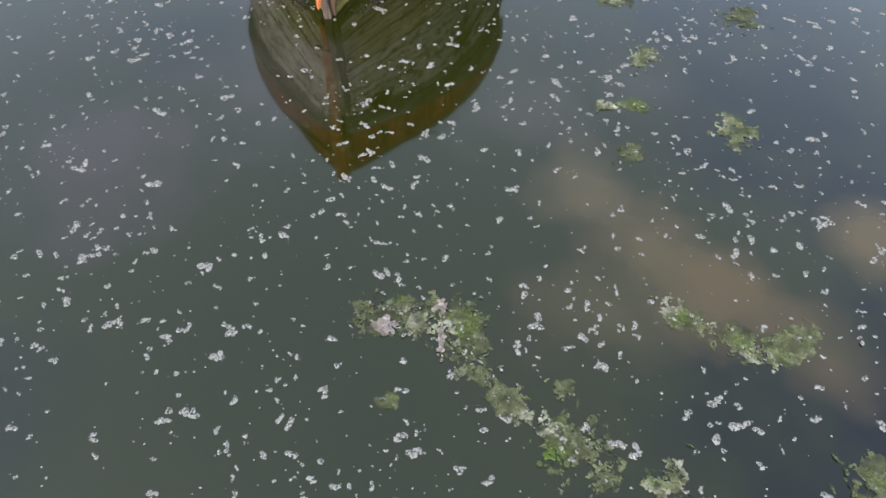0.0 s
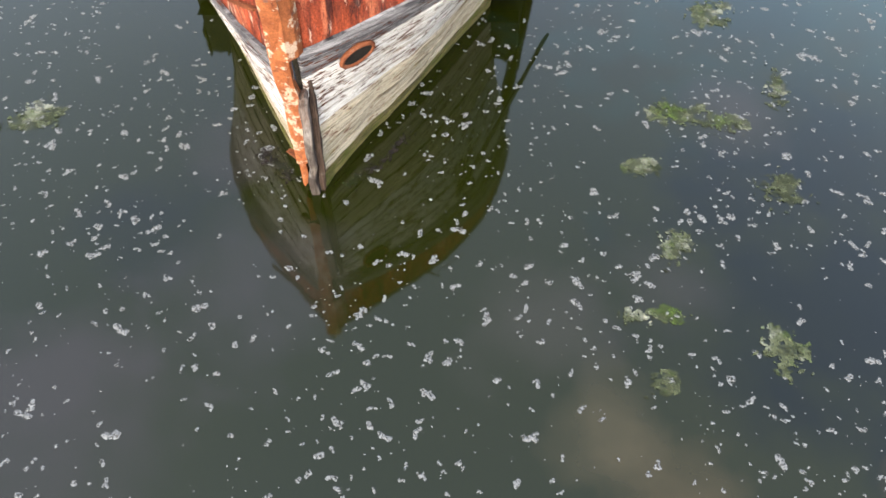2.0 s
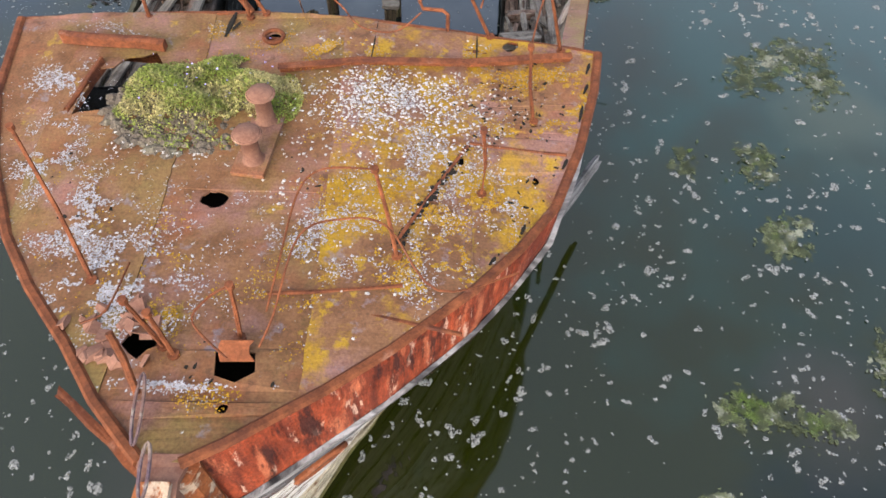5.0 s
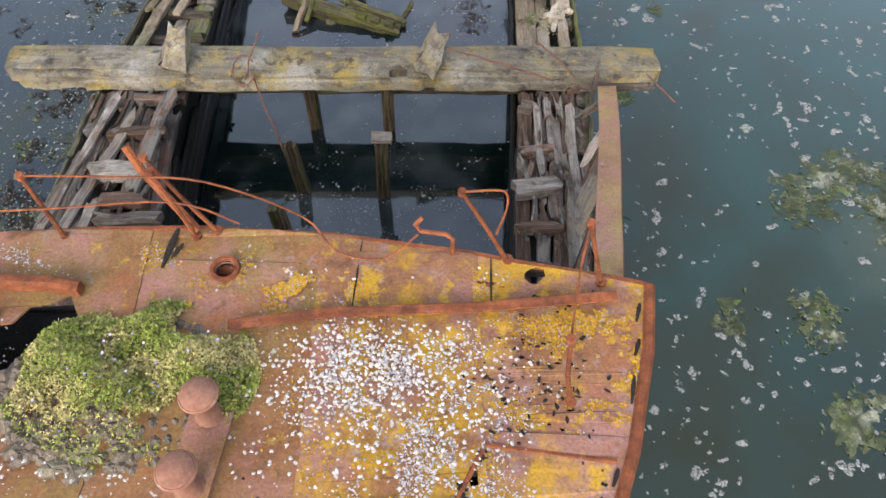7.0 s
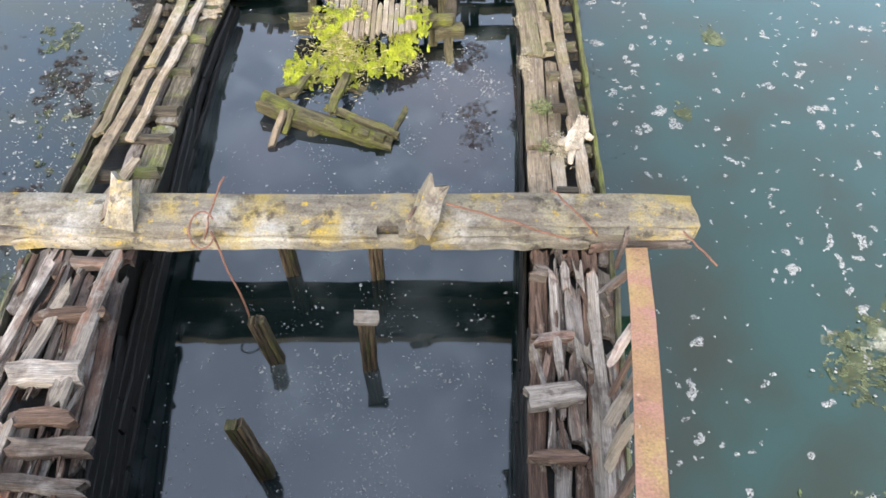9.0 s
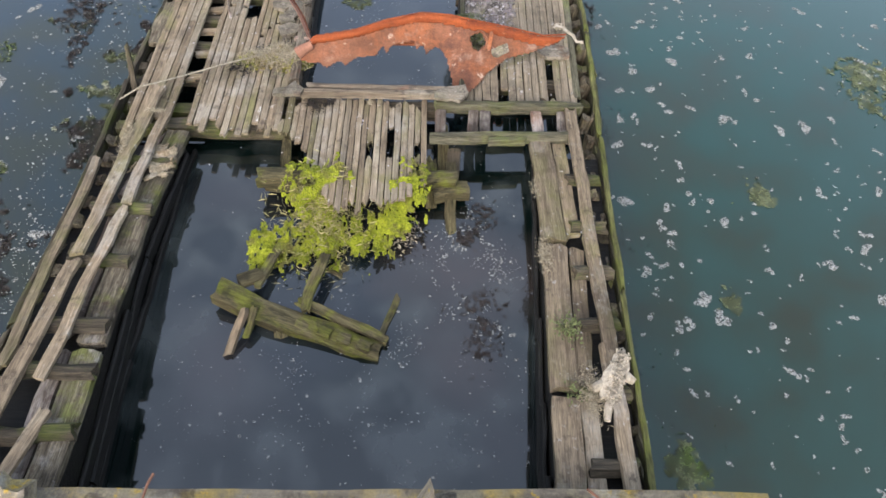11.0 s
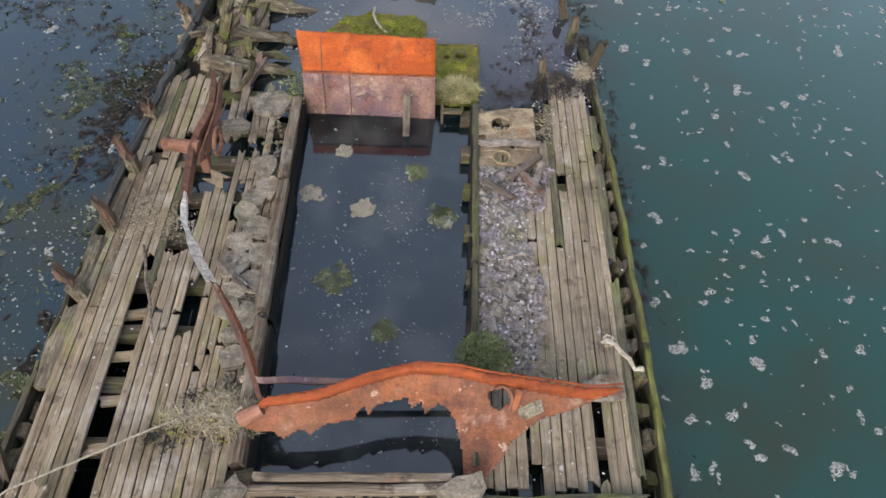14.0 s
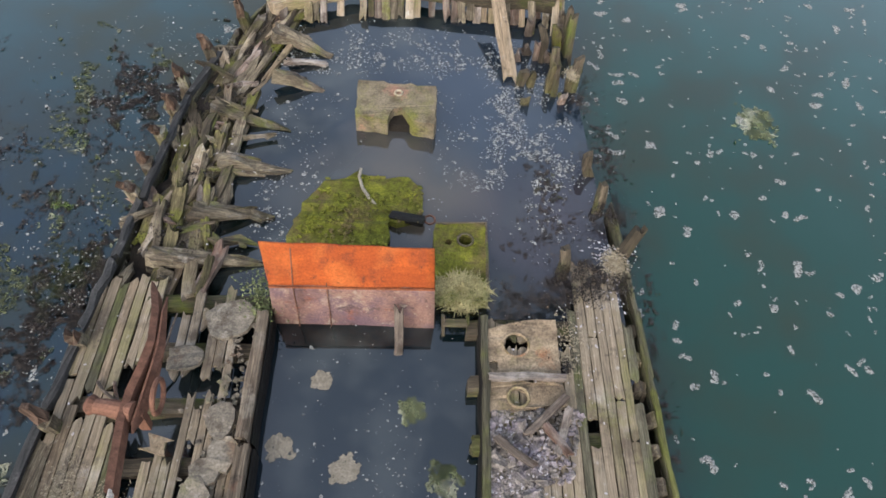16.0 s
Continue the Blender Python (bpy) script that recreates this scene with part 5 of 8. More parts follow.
        if sign < 0:
            for p, q, w in (((-5.15, 17.31), (-4.61, 20.35), 0.15), ((-5.23, 18.15), (-4.97, 20.66), 0.12), ((-4.77, 17.10), (-4.72, 18.62), 0.14), ((-5.32, 17.00), (-5.21, 18.99), 0.13), ((-4.30, 18.67), (-4.21, 20.87), 0.2)):
                timber("pale_plank", side, (p[0], p[1], zd(p[1]) + 0.13), (q[0], q[1], zd(q[1]) + 0.12), w, 0.06, PALEWOOD if w > 0.13 else OLDWOOD, ragged=0.2, rough=0.01, warp=0.01)
        else:
            for p, q, w in (((1.12, 19.15), (1.16, 20.71), 0.1), ((1.31, 20.14), (1.33, 20.71), 0.1), ((1.47, 20.19), (1.49, 20.71), 0.1), ((1.42, 19.10), (1.39, 19.72), 0.16), ((1.44, 17.20), (1.64, 20.56), 0.13), ((1.34, 17.41), (1.47, 19.10), 0.1)):
                timber("pale_plank", side, (p[0], p[1], zd(p[1]) + 0.06), (q[0], q[1], zd(q[1]) + 0.09), w, 0.06, PALEWOOD, ragged=0.25, rough=0.01, warp=0.01)
        # aft part: shelf plank, cross logs and rails
        if sign > 0:
            stretches = [(21.4, 22.9), (22.95, 25.2), (25.25, 27.4)]
            for a, b in stretches:
                timber("shelf_plank", side, (inner(a) + 0.16, a, zd(a) - 0.02), (inner(b) + 0.16, b, zd(b) - 0.02), 0.32, 0.12, DECKWOOD, ragged=0.05, rough=0.007)
                timber("shelf_plank", side, (inner(a) + 0.45, a + 0.1, zd(a) - 0.08), (inner(b) + 0.45, b, zd(b) - 0.08), 0.2, 0.1, DECKWOOD, ragged=0.1, rough=0.007)
            for a, b, x0, x1 in ((21.4, 23.6, 1.78, 1.8), (23.4, 25.4, 1.82, 1.84), (24.9, 28.0, 1.84, 1.9)):
                timber("rail_plank", side, (x0, a, zd(a) + 0.08), (x1, b, zd(b) + 0.08), 0.17, 0.09, DECKWOOD, ragged=0.12, rough=0.01)
            for y in (22.02, 22.9, 23.9, 24.73, 25.55, 26.5):
                timber("cross_log", side, (inner(y) + 0.38, y, zd(y) - 0.01), (outer(y) - 0.1, y + 0.02, zd(y) - 0.02), 0.2, 0.17, DARKWOOD, ragged=0.06, rough=0.015, round_=True)
        else:
            for a, b in ((21.4, 23.4), (23.45, 25.6), (25.65, 27.3)):
                timber("shelf_plank", side, (inner(a) - 0.17, a, zd(a) - 0.04), (inner(b) - 0.17, b, zd(b) - 0.04), 0.32, 0.12, FRAMEWOOD, ragged=0.06, rough=0.007)
                timber("shelf_plank", side, (inner(a) - 0.48, a + 0.15, zd(a) - 0.1), (inner(b) - 0.48, b, zd(b) - 0.1), 0.2, 0.1, OLDWOOD, ragged=0.15, rough=0.007)
            for y in (22.33, 23.1, 23.72, 24.72, 25.66, 26.6):
                timber("cross_log", side, (inner(y) + 0.04, y, zd(y) + 0.02), (outer(y) + 0.3, y - 0.02, zd(y) + 0.01), 0.22, 0.18, DARKWOOD, ragged=0.06, rough=0.015, round_=True)
            for p, q, w in (((-5.02, 21.6), (-4.82, 24.7), 0.17), ((-4.82, 24.72), (-4.6, 28.2), 0.17), ((-4.66, 22.9), (-4.48, 25.6), 0.14), ((-4.48, 25.62), (-4.38, 27.6), 0.14), ((-5.12, 23.0), (-5.1, 26.6), 0.12), ((-4.75, 21.3), (-4.45, 22.6), 0.14)):
                timber("rail_plank", side, (p[0], p[1], zd(p[1]) + 0.14), (q[0], q[1], zd(q[1]) + 0.12), w, 0.06, DECKWOOD, ragged=0.1, rough=0.01)
        # rib heads in the gap along the outer plank
        for y in np.arange(21.7, 34.4 if sign > 0 else 29.0, 0.42):
            x = outer(y) - sign * 0.15
            timber("rib_head", side, (x, y, -0.3), (x + rnd.gauss(0, 0.015), y + rnd.gauss(0, 0.03), zd(y) - 0.06 + rnd.uniform(-0.06, 0.06)), rnd.uniform(0.15, 0.22), rnd.uniform(0.13, 0.2), rnd.choice((FRAMEWOOD, FRAMEWOOD, DARKWOOD)), (0, 1, 0), ragged=0.1, rough=0.02)
        # outermost rail
        y = 21.6
        end = 34.6 if sign > 0 else 29.6
        while y < end:
            y1 = min(end, y + rnd.uniform(1.6, 3.4))
            timber("outer_rail", side, (outer(y) - sign * 0.01, y, zd(y) - 0.02), (outer(y1) - sign * 0.01, y1, zd(y1) - 0.02), 0.065, 0.09, (RAILMOSS if y < 31 else EDGEWOOD) if sign > 0 else DARKWOOD, ragged=0.1, rough=0.008)
            y = y1 + 0.02


hull_sides()


def cross_beam():
    b = thing("cross_beam", (-1.4, 21.3, 1.6), "massive squared timber beam with yellow lichen across the hull", "timber beam")
    timber("beam", b, (-6.75, 21.36, 1.62), (3.08, 21.42, 1.62), 0.52, 0.3, BEAMWOOD, ragged=0.07, rough=0.014, label="cracked grey beam top with yellow lichen")
    timber("crack_slab", b, (-6.6, 21.1, 1.6), (-0.9, 21.12, 1.6), 0.22, 0.28, BEAMWOOD, ragged=0.15, rough=0.014)
    timber("crack_slab", b, (-0.8, 21.12, 1.6), (3.04, 21.18, 1.59), 0.22, 0.26, BEAMWOOD, ragged=0.12, rough=0.016)
    timber("split_edge", b, (-5.6, 20.98, 1.57), (-0.4, 21.0, 1.56), 0.1, 0.2, BEAMWOOD, ragged=0.3, rough=0.014)
    timber("split_edge", b, (-0.35, 20.99, 1.56), (1.75, 21.02, 1.54), 0.1, 0.18, BEAMWOOD, ragged=0.3, rough=0.016)
    timber("split_edge", b, (1.7, 21.0, 1.5), (3.0, 21.06, 1.5), 0.12, 0.12, OLDWOOD, ragged=0.2, rough=0.016)
    # second beam that carries it from below
    timber("lower_beam", b, (-4.6, 21.52, 1.22), (2.0, 21.56, 1.22), 0.3, 0.48, DARKWOOD, ragged=0.04, rough=0.015)
    for x, y, tilt in ((-4.26, 21.16, 0.14), (-0.5, 21.12, 0.3)):
        timber("timber_stub", b, (x, y - 0.08, 1.72), (x + tilt, y + 0.42, 2.16), 0.36, 0.26, BEAMWOOD, (0, -1, 0.4), ragged=0.12, rough=0.03, taper=0.8, label="pale splintered stub of a sawn post")
        timber("stub_splinter", b, (x - 0.14, y - 0.02, 1.74), (x + tilt - 0.13, y + 0.3, 2.12), 0.1, 0.12, OLDWOOD, (0, -1, 0.4), ragged=0.2, rough=0.02, taper=0.6)
    for p, q, sag in (((-0.15, 21.3, 2.0), (1.4, 20.95, 1.72), -0.02), ((1.2, 21.65, 1.85), (1.75, 20.98, 1.75), -0.05), ((2.85, 21.1, 1.72), (3.3, 20.75, 1.45), 0.0), ((-2.95, 21.7, 2.0), (-3.15, 20.95, 1.68), -0.08), ((-3.05, 21.0, 1.8), (-2.65, 20.3, 0.9), 0.0)):
        sweep("iron_rod", b, bent(p, q, sag, 8), 0.014, DARKRUST, 6)
    sweep("iron_rod", b, [(-3.15 + 0.16 * math.cos(a), 21.0 + 0.2 * math.sin(a), 1.82 + 0.12 * math.sin(a)) for a in np.linspace(0.6, 6.0, 14)], 0.013, DARKRUST, 5)
    timber("upright", b, (2.02, 20.72, 1.4), (2.0, 20.8, 2.2), 0.06, 0.06, OLDWOOD, (0, 1, 0), ragged=0.05)


def hold_posts():
    for p, q in (((-2.3, 19.94, -0.3), (-2.47, 20.06, 1.3)), ((-1.14, 19.86, -0.3), (-1.1, 19.94, 1.5)), ((-2.24, 18.4, -0.3), (-2.43, 18.6, 1.66)), ((-2.3, 21.36, -0.3), (-2.32, 21.38, 1.45)), ((-1.08, 21.3, -0.3), (-1.09, 21.33, 1.45))):
        post = thing("hold_post", (p[0], p[1], 0), "dark weathered timber post standing in the flooded hold", "post", "posts in the hold")
        for k, w in ((-1, 0.07), (0, 0.055), (1, 0.075)):
            o = Vector((0.06 * k, 0.012 * k, -0.03 * abs(k)))
            timber("shaft", post, Vector(p) + o, Vector(q) + o, w, 0.13, POSTWOOD, (0, -1, 0), ragged=0.06, rough=0.006)
        if q[2] == 1.5:
            timber("cap", post, (q[0] - 0.16, q[1], 1.54), (q[0] + 0.16, q[1], 1.54), 0.18, 0.07, PALEWOOD, ragged=0.03)
    stub = thing("leaning_stub", (-3.3, 17.5, 0.5), "pale broken timber stub leaning by the bow bulkhead", "timber")
    timber("shaft", stub, (-3.2, 17.45, -0.3), (-3.02, 17.62, 1.75), 0.2, 0.14, OLDWOOD, (0, -1, 0), ragged=0.12)
    timber("arm", stub, (-3.1, 17.35, 1.0), (-1.75, 17.2, 1.05), 0.2, 0.12, DARKWOOD, ragged=0.1)
    brace = thing("bent_brace", (-3.0, 17.2, 3.9), "rusted pipe brace leaning from the bow deck", "pipe")
    sweep("pipe", brace, [(-2.45, 16.55, 3.9), (-2.9, 16.9, 4.3), (-3.0, 17.0, 4.5)], 0.04, RUST, 7)


cross_beam()
hold_posts()


# ---- midship and after decks ----
def deck_planks(parent, x0, x1, y0, y1, width=0.125, holes=(), mat=DECKWOOD, end=0.06, shift=0.0, gap=0.015, seglen=(2.2, 3.6), name="deck_plank"):
    """Fore-and-aft planks; y0 and y1 may be functions of x; holes: (xa, xb, ya, yb)."""
    x = x0
    while x < x1 - width * 0.4:
        w = width * rnd.uniform(0.9, 1.1)
        c = x + w / 2
        a = (y0(c) if callable(y0) else y0) + rnd.uniform(-end, end)
        b = (y1(c) if callable(y1) else y1) + rnd.uniform(-end, end)
        spans = [(a, b)]
        for xa, xb, ya, yb in holes:
            if xa < c < xb:
                out = []
                for s, e in spans:
                    if yb <= s or ya >= e:
                        out.append((s, e))
                    else:
                        if ya > s:
                            out.append((s, ya + rnd.uniform(-0.08, 0.08)))
                        if yb < e:
                            out.append((yb + rnd.uniform(-0.08, 0.08), e))
                spans = out
        for s, e in spans:
            while e - s > 0.15:
                t = e if e - s < seglen[1] else s + rnd.uniform(*seglen)
                k = shift
                timber(name, parent, (c + k * (s - 28), s, zd(s) + rnd.gauss(0, 0.005)), (c + k * (t - 28), t, zd(t) + rnd.gauss(0, 0.005)), w - gap, 0.05, EDGEWOOD if rnd.random() < (0.06 if mat is DECKWOOD else 0.03) else SMOOTHDECK if mat is DECKWOOD and rnd.random() < 0.5 else mat, ragged=0.1 if t == e else 0.01, rough=0.003)
                s = t + 0.008
        x += w


def midship_deck():
    d = thing("midship_deck", (-1.4, 27.5, 0), "weathered grey plank deck with broken ends amid the hull", "plank deck")
    # beams in darker wood, which paints in the shade below deck
    for y, x0, x1 in ((27.5, -5.0, -2.4), (28.25, -3.0, -2.3), (28.05, -2.4, -0.2), (26.5, -2.9, 0.1)):
        timber("deck_beam", d, (x0, y, zd(y) - 0.16), (x1, y + 0.05, zd(y) - 0.16), 0.24, 0.24, MOSSWOOD if y < 27 else DARKWOOD, ragged=0.08, rough=0.009)

    def front(c):
        return float(np.interp(c, (-4.05, -3.3, -2.95, -2.5, -2.2, -2.0, -1.6, -1.2, -0.9, -0.4), (27.3, 27.2, 27.35, 27.25, 26.95, 26.2, 25.8, 25.75, 25.95, 26.15)))

    deck_planks(d, -2.9, -0.4, front, lambda c: 28.1 if c < -0.3 else 28.0, 0.1, ((-1.14, -1.06, 27.05, 27.3), (-0.98, -0.88, 26.9, 27.4), (-1.3, -1.24, 26.9, 27.1), (-0.58, -0.5, 26.9, 27.15), (-0.62, -0.52, 26.3, 26.6), (-2.75, -2.65, 27.6, 27.9)), end=0.14, gap=0.014)
    for x, y0, y1 in ((-2.55, 26.5, 27.4), (-1.95, 25.6, 27.2), (-0.3, 25.9, 27.1), (-0.12, 26.0, 27.9), (0.0, 25.3, 27.0)):
        timber("sunken_plank", d, (x, y0, 0.1), (x - 0.03, y1, zd(y1) - 0.2), 0.16, 0.06, MOSSWOOD, ragged=0.1, rough=0.01)
    for x, y in ((-2.8, 26.52), (-0.3, 26.42)):
        timber("green_beam", d, (x, y, 0.5), (x + 0.55, y + 0.02, 0.5), 0.22, 0.22, MOSSWOOD, ragged=0.05, rough=0.02)
    # forward edge of the starboard deck: two cross beams with short boards between
    timber("deck_beam", d, (-0.3, 28.0, 0.74), (2.1, 28.05, 0.74), 0.13, 0.2, EDGEWOOD, ragged=0.08, rough=0.009)
    timber("deck_beam", d, (-0.35, 27.3, 0.74), (1.95, 27.4, 0.76), 0.22, 0.2, EDGEWOOD, ragged=0.05, rough=0.012, round_=True)
    timber("scarf_board", d, (0.5, 27.2, 0.8), (1.15, 27.25, 0.8), 0.09, 0.14, EDGEWOOD, ragged=0.06, rough=0.009)
    for x in (-0.2, 0.32, 0.52, 1.35, 1.75):
        timber("short_board", d, (x, 27.35, 0.68), (x + 0.02, 28.0, 0.7), 0.17, 0.08, OLDWOOD, ragged=0.04, rough=0.01)
    timber("sunken_plank", d, (-0.05, 26.0, 0.05), (0.05, 27.3, 0.55), 0.2, 0.06, DARKWOOD, ragged=0.06)


def port_deck():
    d = thing("port_deck", (-4, 31, 0), "weathered port side deck of grey planks with gaps and moss", "plank deck")
    # under-deck shade is put into these beams by their darker wood
    for y in np.arange(27.9, 35, 0.75):
        timber("deck_beam", d, (out_l(y) + 0.15, y, zd(y) - 0.15), (-2.5, y + 0.03, zd(y) - 0.2), 0.2, 0.18, DARKWOOD, ragged=0.05, rough=0.009)
    deck_planks(d, -4.98, -4.33, lambda c: 27.3 + (c + 4.8) * 0.8, 34.9, 0.13, ((-4.7, -4.55, 33.0, 33.3),), shift=0.03, end=0.2)
    deck_planks(d, -4.33, -4.1, 31.2, 35.0, 0.115, ((-4.3, -4.0, 32.9, 33.6),), shift=0.03, end=0.4)
    deck_planks(d, -4.08, -2.62, 27.3, lambda c: 32.6 if c < -3.42 else 33.2, 0.112, ((-4.2, -3.7, 31.4, 33), (-3.6, -3.46, 30.1, 30.9), (-2.95, -2.85, 30.9, 31.3), (-3.35, -3.22, 31.9, 32.6), (-3.72, -3.62, 27.2, 27.6), (-3.1, -3.0, 27.2, 27.55)), shift=0.02, end=0.15)
    deck_planks(d, -3.6, -2.9, 33.3, 34.6, 0.12, ((-3.4, -3.2, 33.6, 34.2), (-3.15, -3.0, 33.3, 33.6)), end=0.25)
    for y, y1 in ((28.4, 30.3), (30.35, 32.6), (32.65, 34.4)):
        timber("hatch_coaming", d, (-2.56, y, zd(y) + 0.02), (-2.53, y1, zd(y1) + 0.04), 0.15, 0.26, COAMWOOD, ragged=0.06, rough=0.008)
        # near-black face: shade below the coaming is put into its colour
        timber("coaming_face", d, (-2.46, y, 0.2), (-2.44, y1, 0.2), 0.05, 0.8, WETSHADEWOOD, ragged=0.02, rough=0.006)
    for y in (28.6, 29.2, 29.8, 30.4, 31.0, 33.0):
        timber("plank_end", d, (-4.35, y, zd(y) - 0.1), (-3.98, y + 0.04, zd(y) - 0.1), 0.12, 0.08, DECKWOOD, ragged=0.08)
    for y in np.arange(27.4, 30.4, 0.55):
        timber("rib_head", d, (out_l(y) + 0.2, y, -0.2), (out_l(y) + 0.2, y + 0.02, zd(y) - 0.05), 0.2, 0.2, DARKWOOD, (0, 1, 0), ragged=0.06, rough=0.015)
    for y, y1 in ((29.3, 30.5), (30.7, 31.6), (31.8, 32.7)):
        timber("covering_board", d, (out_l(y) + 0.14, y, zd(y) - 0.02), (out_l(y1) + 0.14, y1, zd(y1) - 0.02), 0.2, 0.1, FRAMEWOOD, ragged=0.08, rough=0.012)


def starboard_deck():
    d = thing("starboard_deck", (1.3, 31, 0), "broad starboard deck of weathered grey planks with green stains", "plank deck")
    # beams darkened in colour for the shade beneath the planks
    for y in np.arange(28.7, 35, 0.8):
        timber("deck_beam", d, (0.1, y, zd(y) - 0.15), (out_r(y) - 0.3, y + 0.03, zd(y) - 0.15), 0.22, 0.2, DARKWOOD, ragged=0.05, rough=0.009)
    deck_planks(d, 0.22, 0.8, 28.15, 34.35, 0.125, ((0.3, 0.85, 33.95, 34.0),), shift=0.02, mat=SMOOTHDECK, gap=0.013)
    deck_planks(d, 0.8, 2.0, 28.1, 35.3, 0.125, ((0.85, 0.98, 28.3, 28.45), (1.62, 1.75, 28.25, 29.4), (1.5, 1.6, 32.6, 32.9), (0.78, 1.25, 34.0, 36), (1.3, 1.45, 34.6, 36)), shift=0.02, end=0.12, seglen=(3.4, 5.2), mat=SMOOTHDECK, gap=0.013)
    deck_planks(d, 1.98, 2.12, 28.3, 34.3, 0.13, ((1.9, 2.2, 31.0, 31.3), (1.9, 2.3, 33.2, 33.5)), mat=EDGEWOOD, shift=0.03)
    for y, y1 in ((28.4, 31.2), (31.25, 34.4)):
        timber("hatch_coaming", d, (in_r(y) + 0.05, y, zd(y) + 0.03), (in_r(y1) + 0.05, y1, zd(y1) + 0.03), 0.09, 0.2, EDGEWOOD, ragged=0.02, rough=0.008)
        # face below the coaming, darkened in colour for the shade there
        timber("coaming_face", d, (in_r(y), y, 0.2), (in_r(y1), y1, 0.2), 0.05, 0.8, WETSHADEWOOD, ragged=0.02, rough=0.006)
    # rusted steel plate with two round openings
    p = thing("holed_deck_plate", (0.8, 33.9, 0.56), "rust-stained deck plate with two round openings", "steel plate")
    place_part("plate", slab_mesh("plate", rough_edge([(0.3, 33.55), (1.25, 33.55), (1.28, 34.35), (0.6, 34.3), (0.32, 34.2)], 0.12, 0.015), [ring_of(0.72, 33.98, 0.16, 14, 0.1), ring_of(0.42, 33.68, 0.07, 9, 0.3)], lambda x, y: zd(y) + 0.075, 0.03, TANPLATE, 0.006), p)
    place_part("plate", slab_mesh("plate", rough_edge([(0.3, 33.05), (1.3, 33.15), (1.3, 33.45), (0.3, 33.48)], 0.12, 0.02), [ring_of(0.7, 33.25, 0.12, 10, 0.25)], lambda x, y: zd(y) + 0.05, 0.03, TANPLATE, 0.008), p)
    for pt in ((0.72, 33.98, 0.17), (0.7, 33.25, 0.13)):
        pts = [(pt[0] + pt[2] * math.cos(a), pt[1] + pt[2] * math.sin(a), zd(pt[1]) + 0.075) for a in [6.2832 * i / 16 for i in range(17)]]
        sweep("ring", p, pts, 0.018, TANPLATE, 6)
    for q0, q1 in (((0.3, 33.5), (1.35, 33.5)), ((0.35, 32.75), (0.85, 32.35)), ((0.75, 32.75), (1.3, 33.25)), ((1.1, 32.5), (1.3, 33.1)), ((0.95, 32.9), (1.25, 32.5))):
        w = thing("loose_batten", (q0[0], q0[1], zd(q0[1]) + 0.08), "loose broken batten lying on the rubble", "batten", "loose battens")
        timber("wood", w, (q0[0], q0[1], zd(q0[1]) + 0.12), (q1[0], q1[1], zd(q1[1]) + 0.14), 0.09, 0.07, OLDWOOD, ragged=0.06)


midship_deck()
port_deck()
starboard_deck()

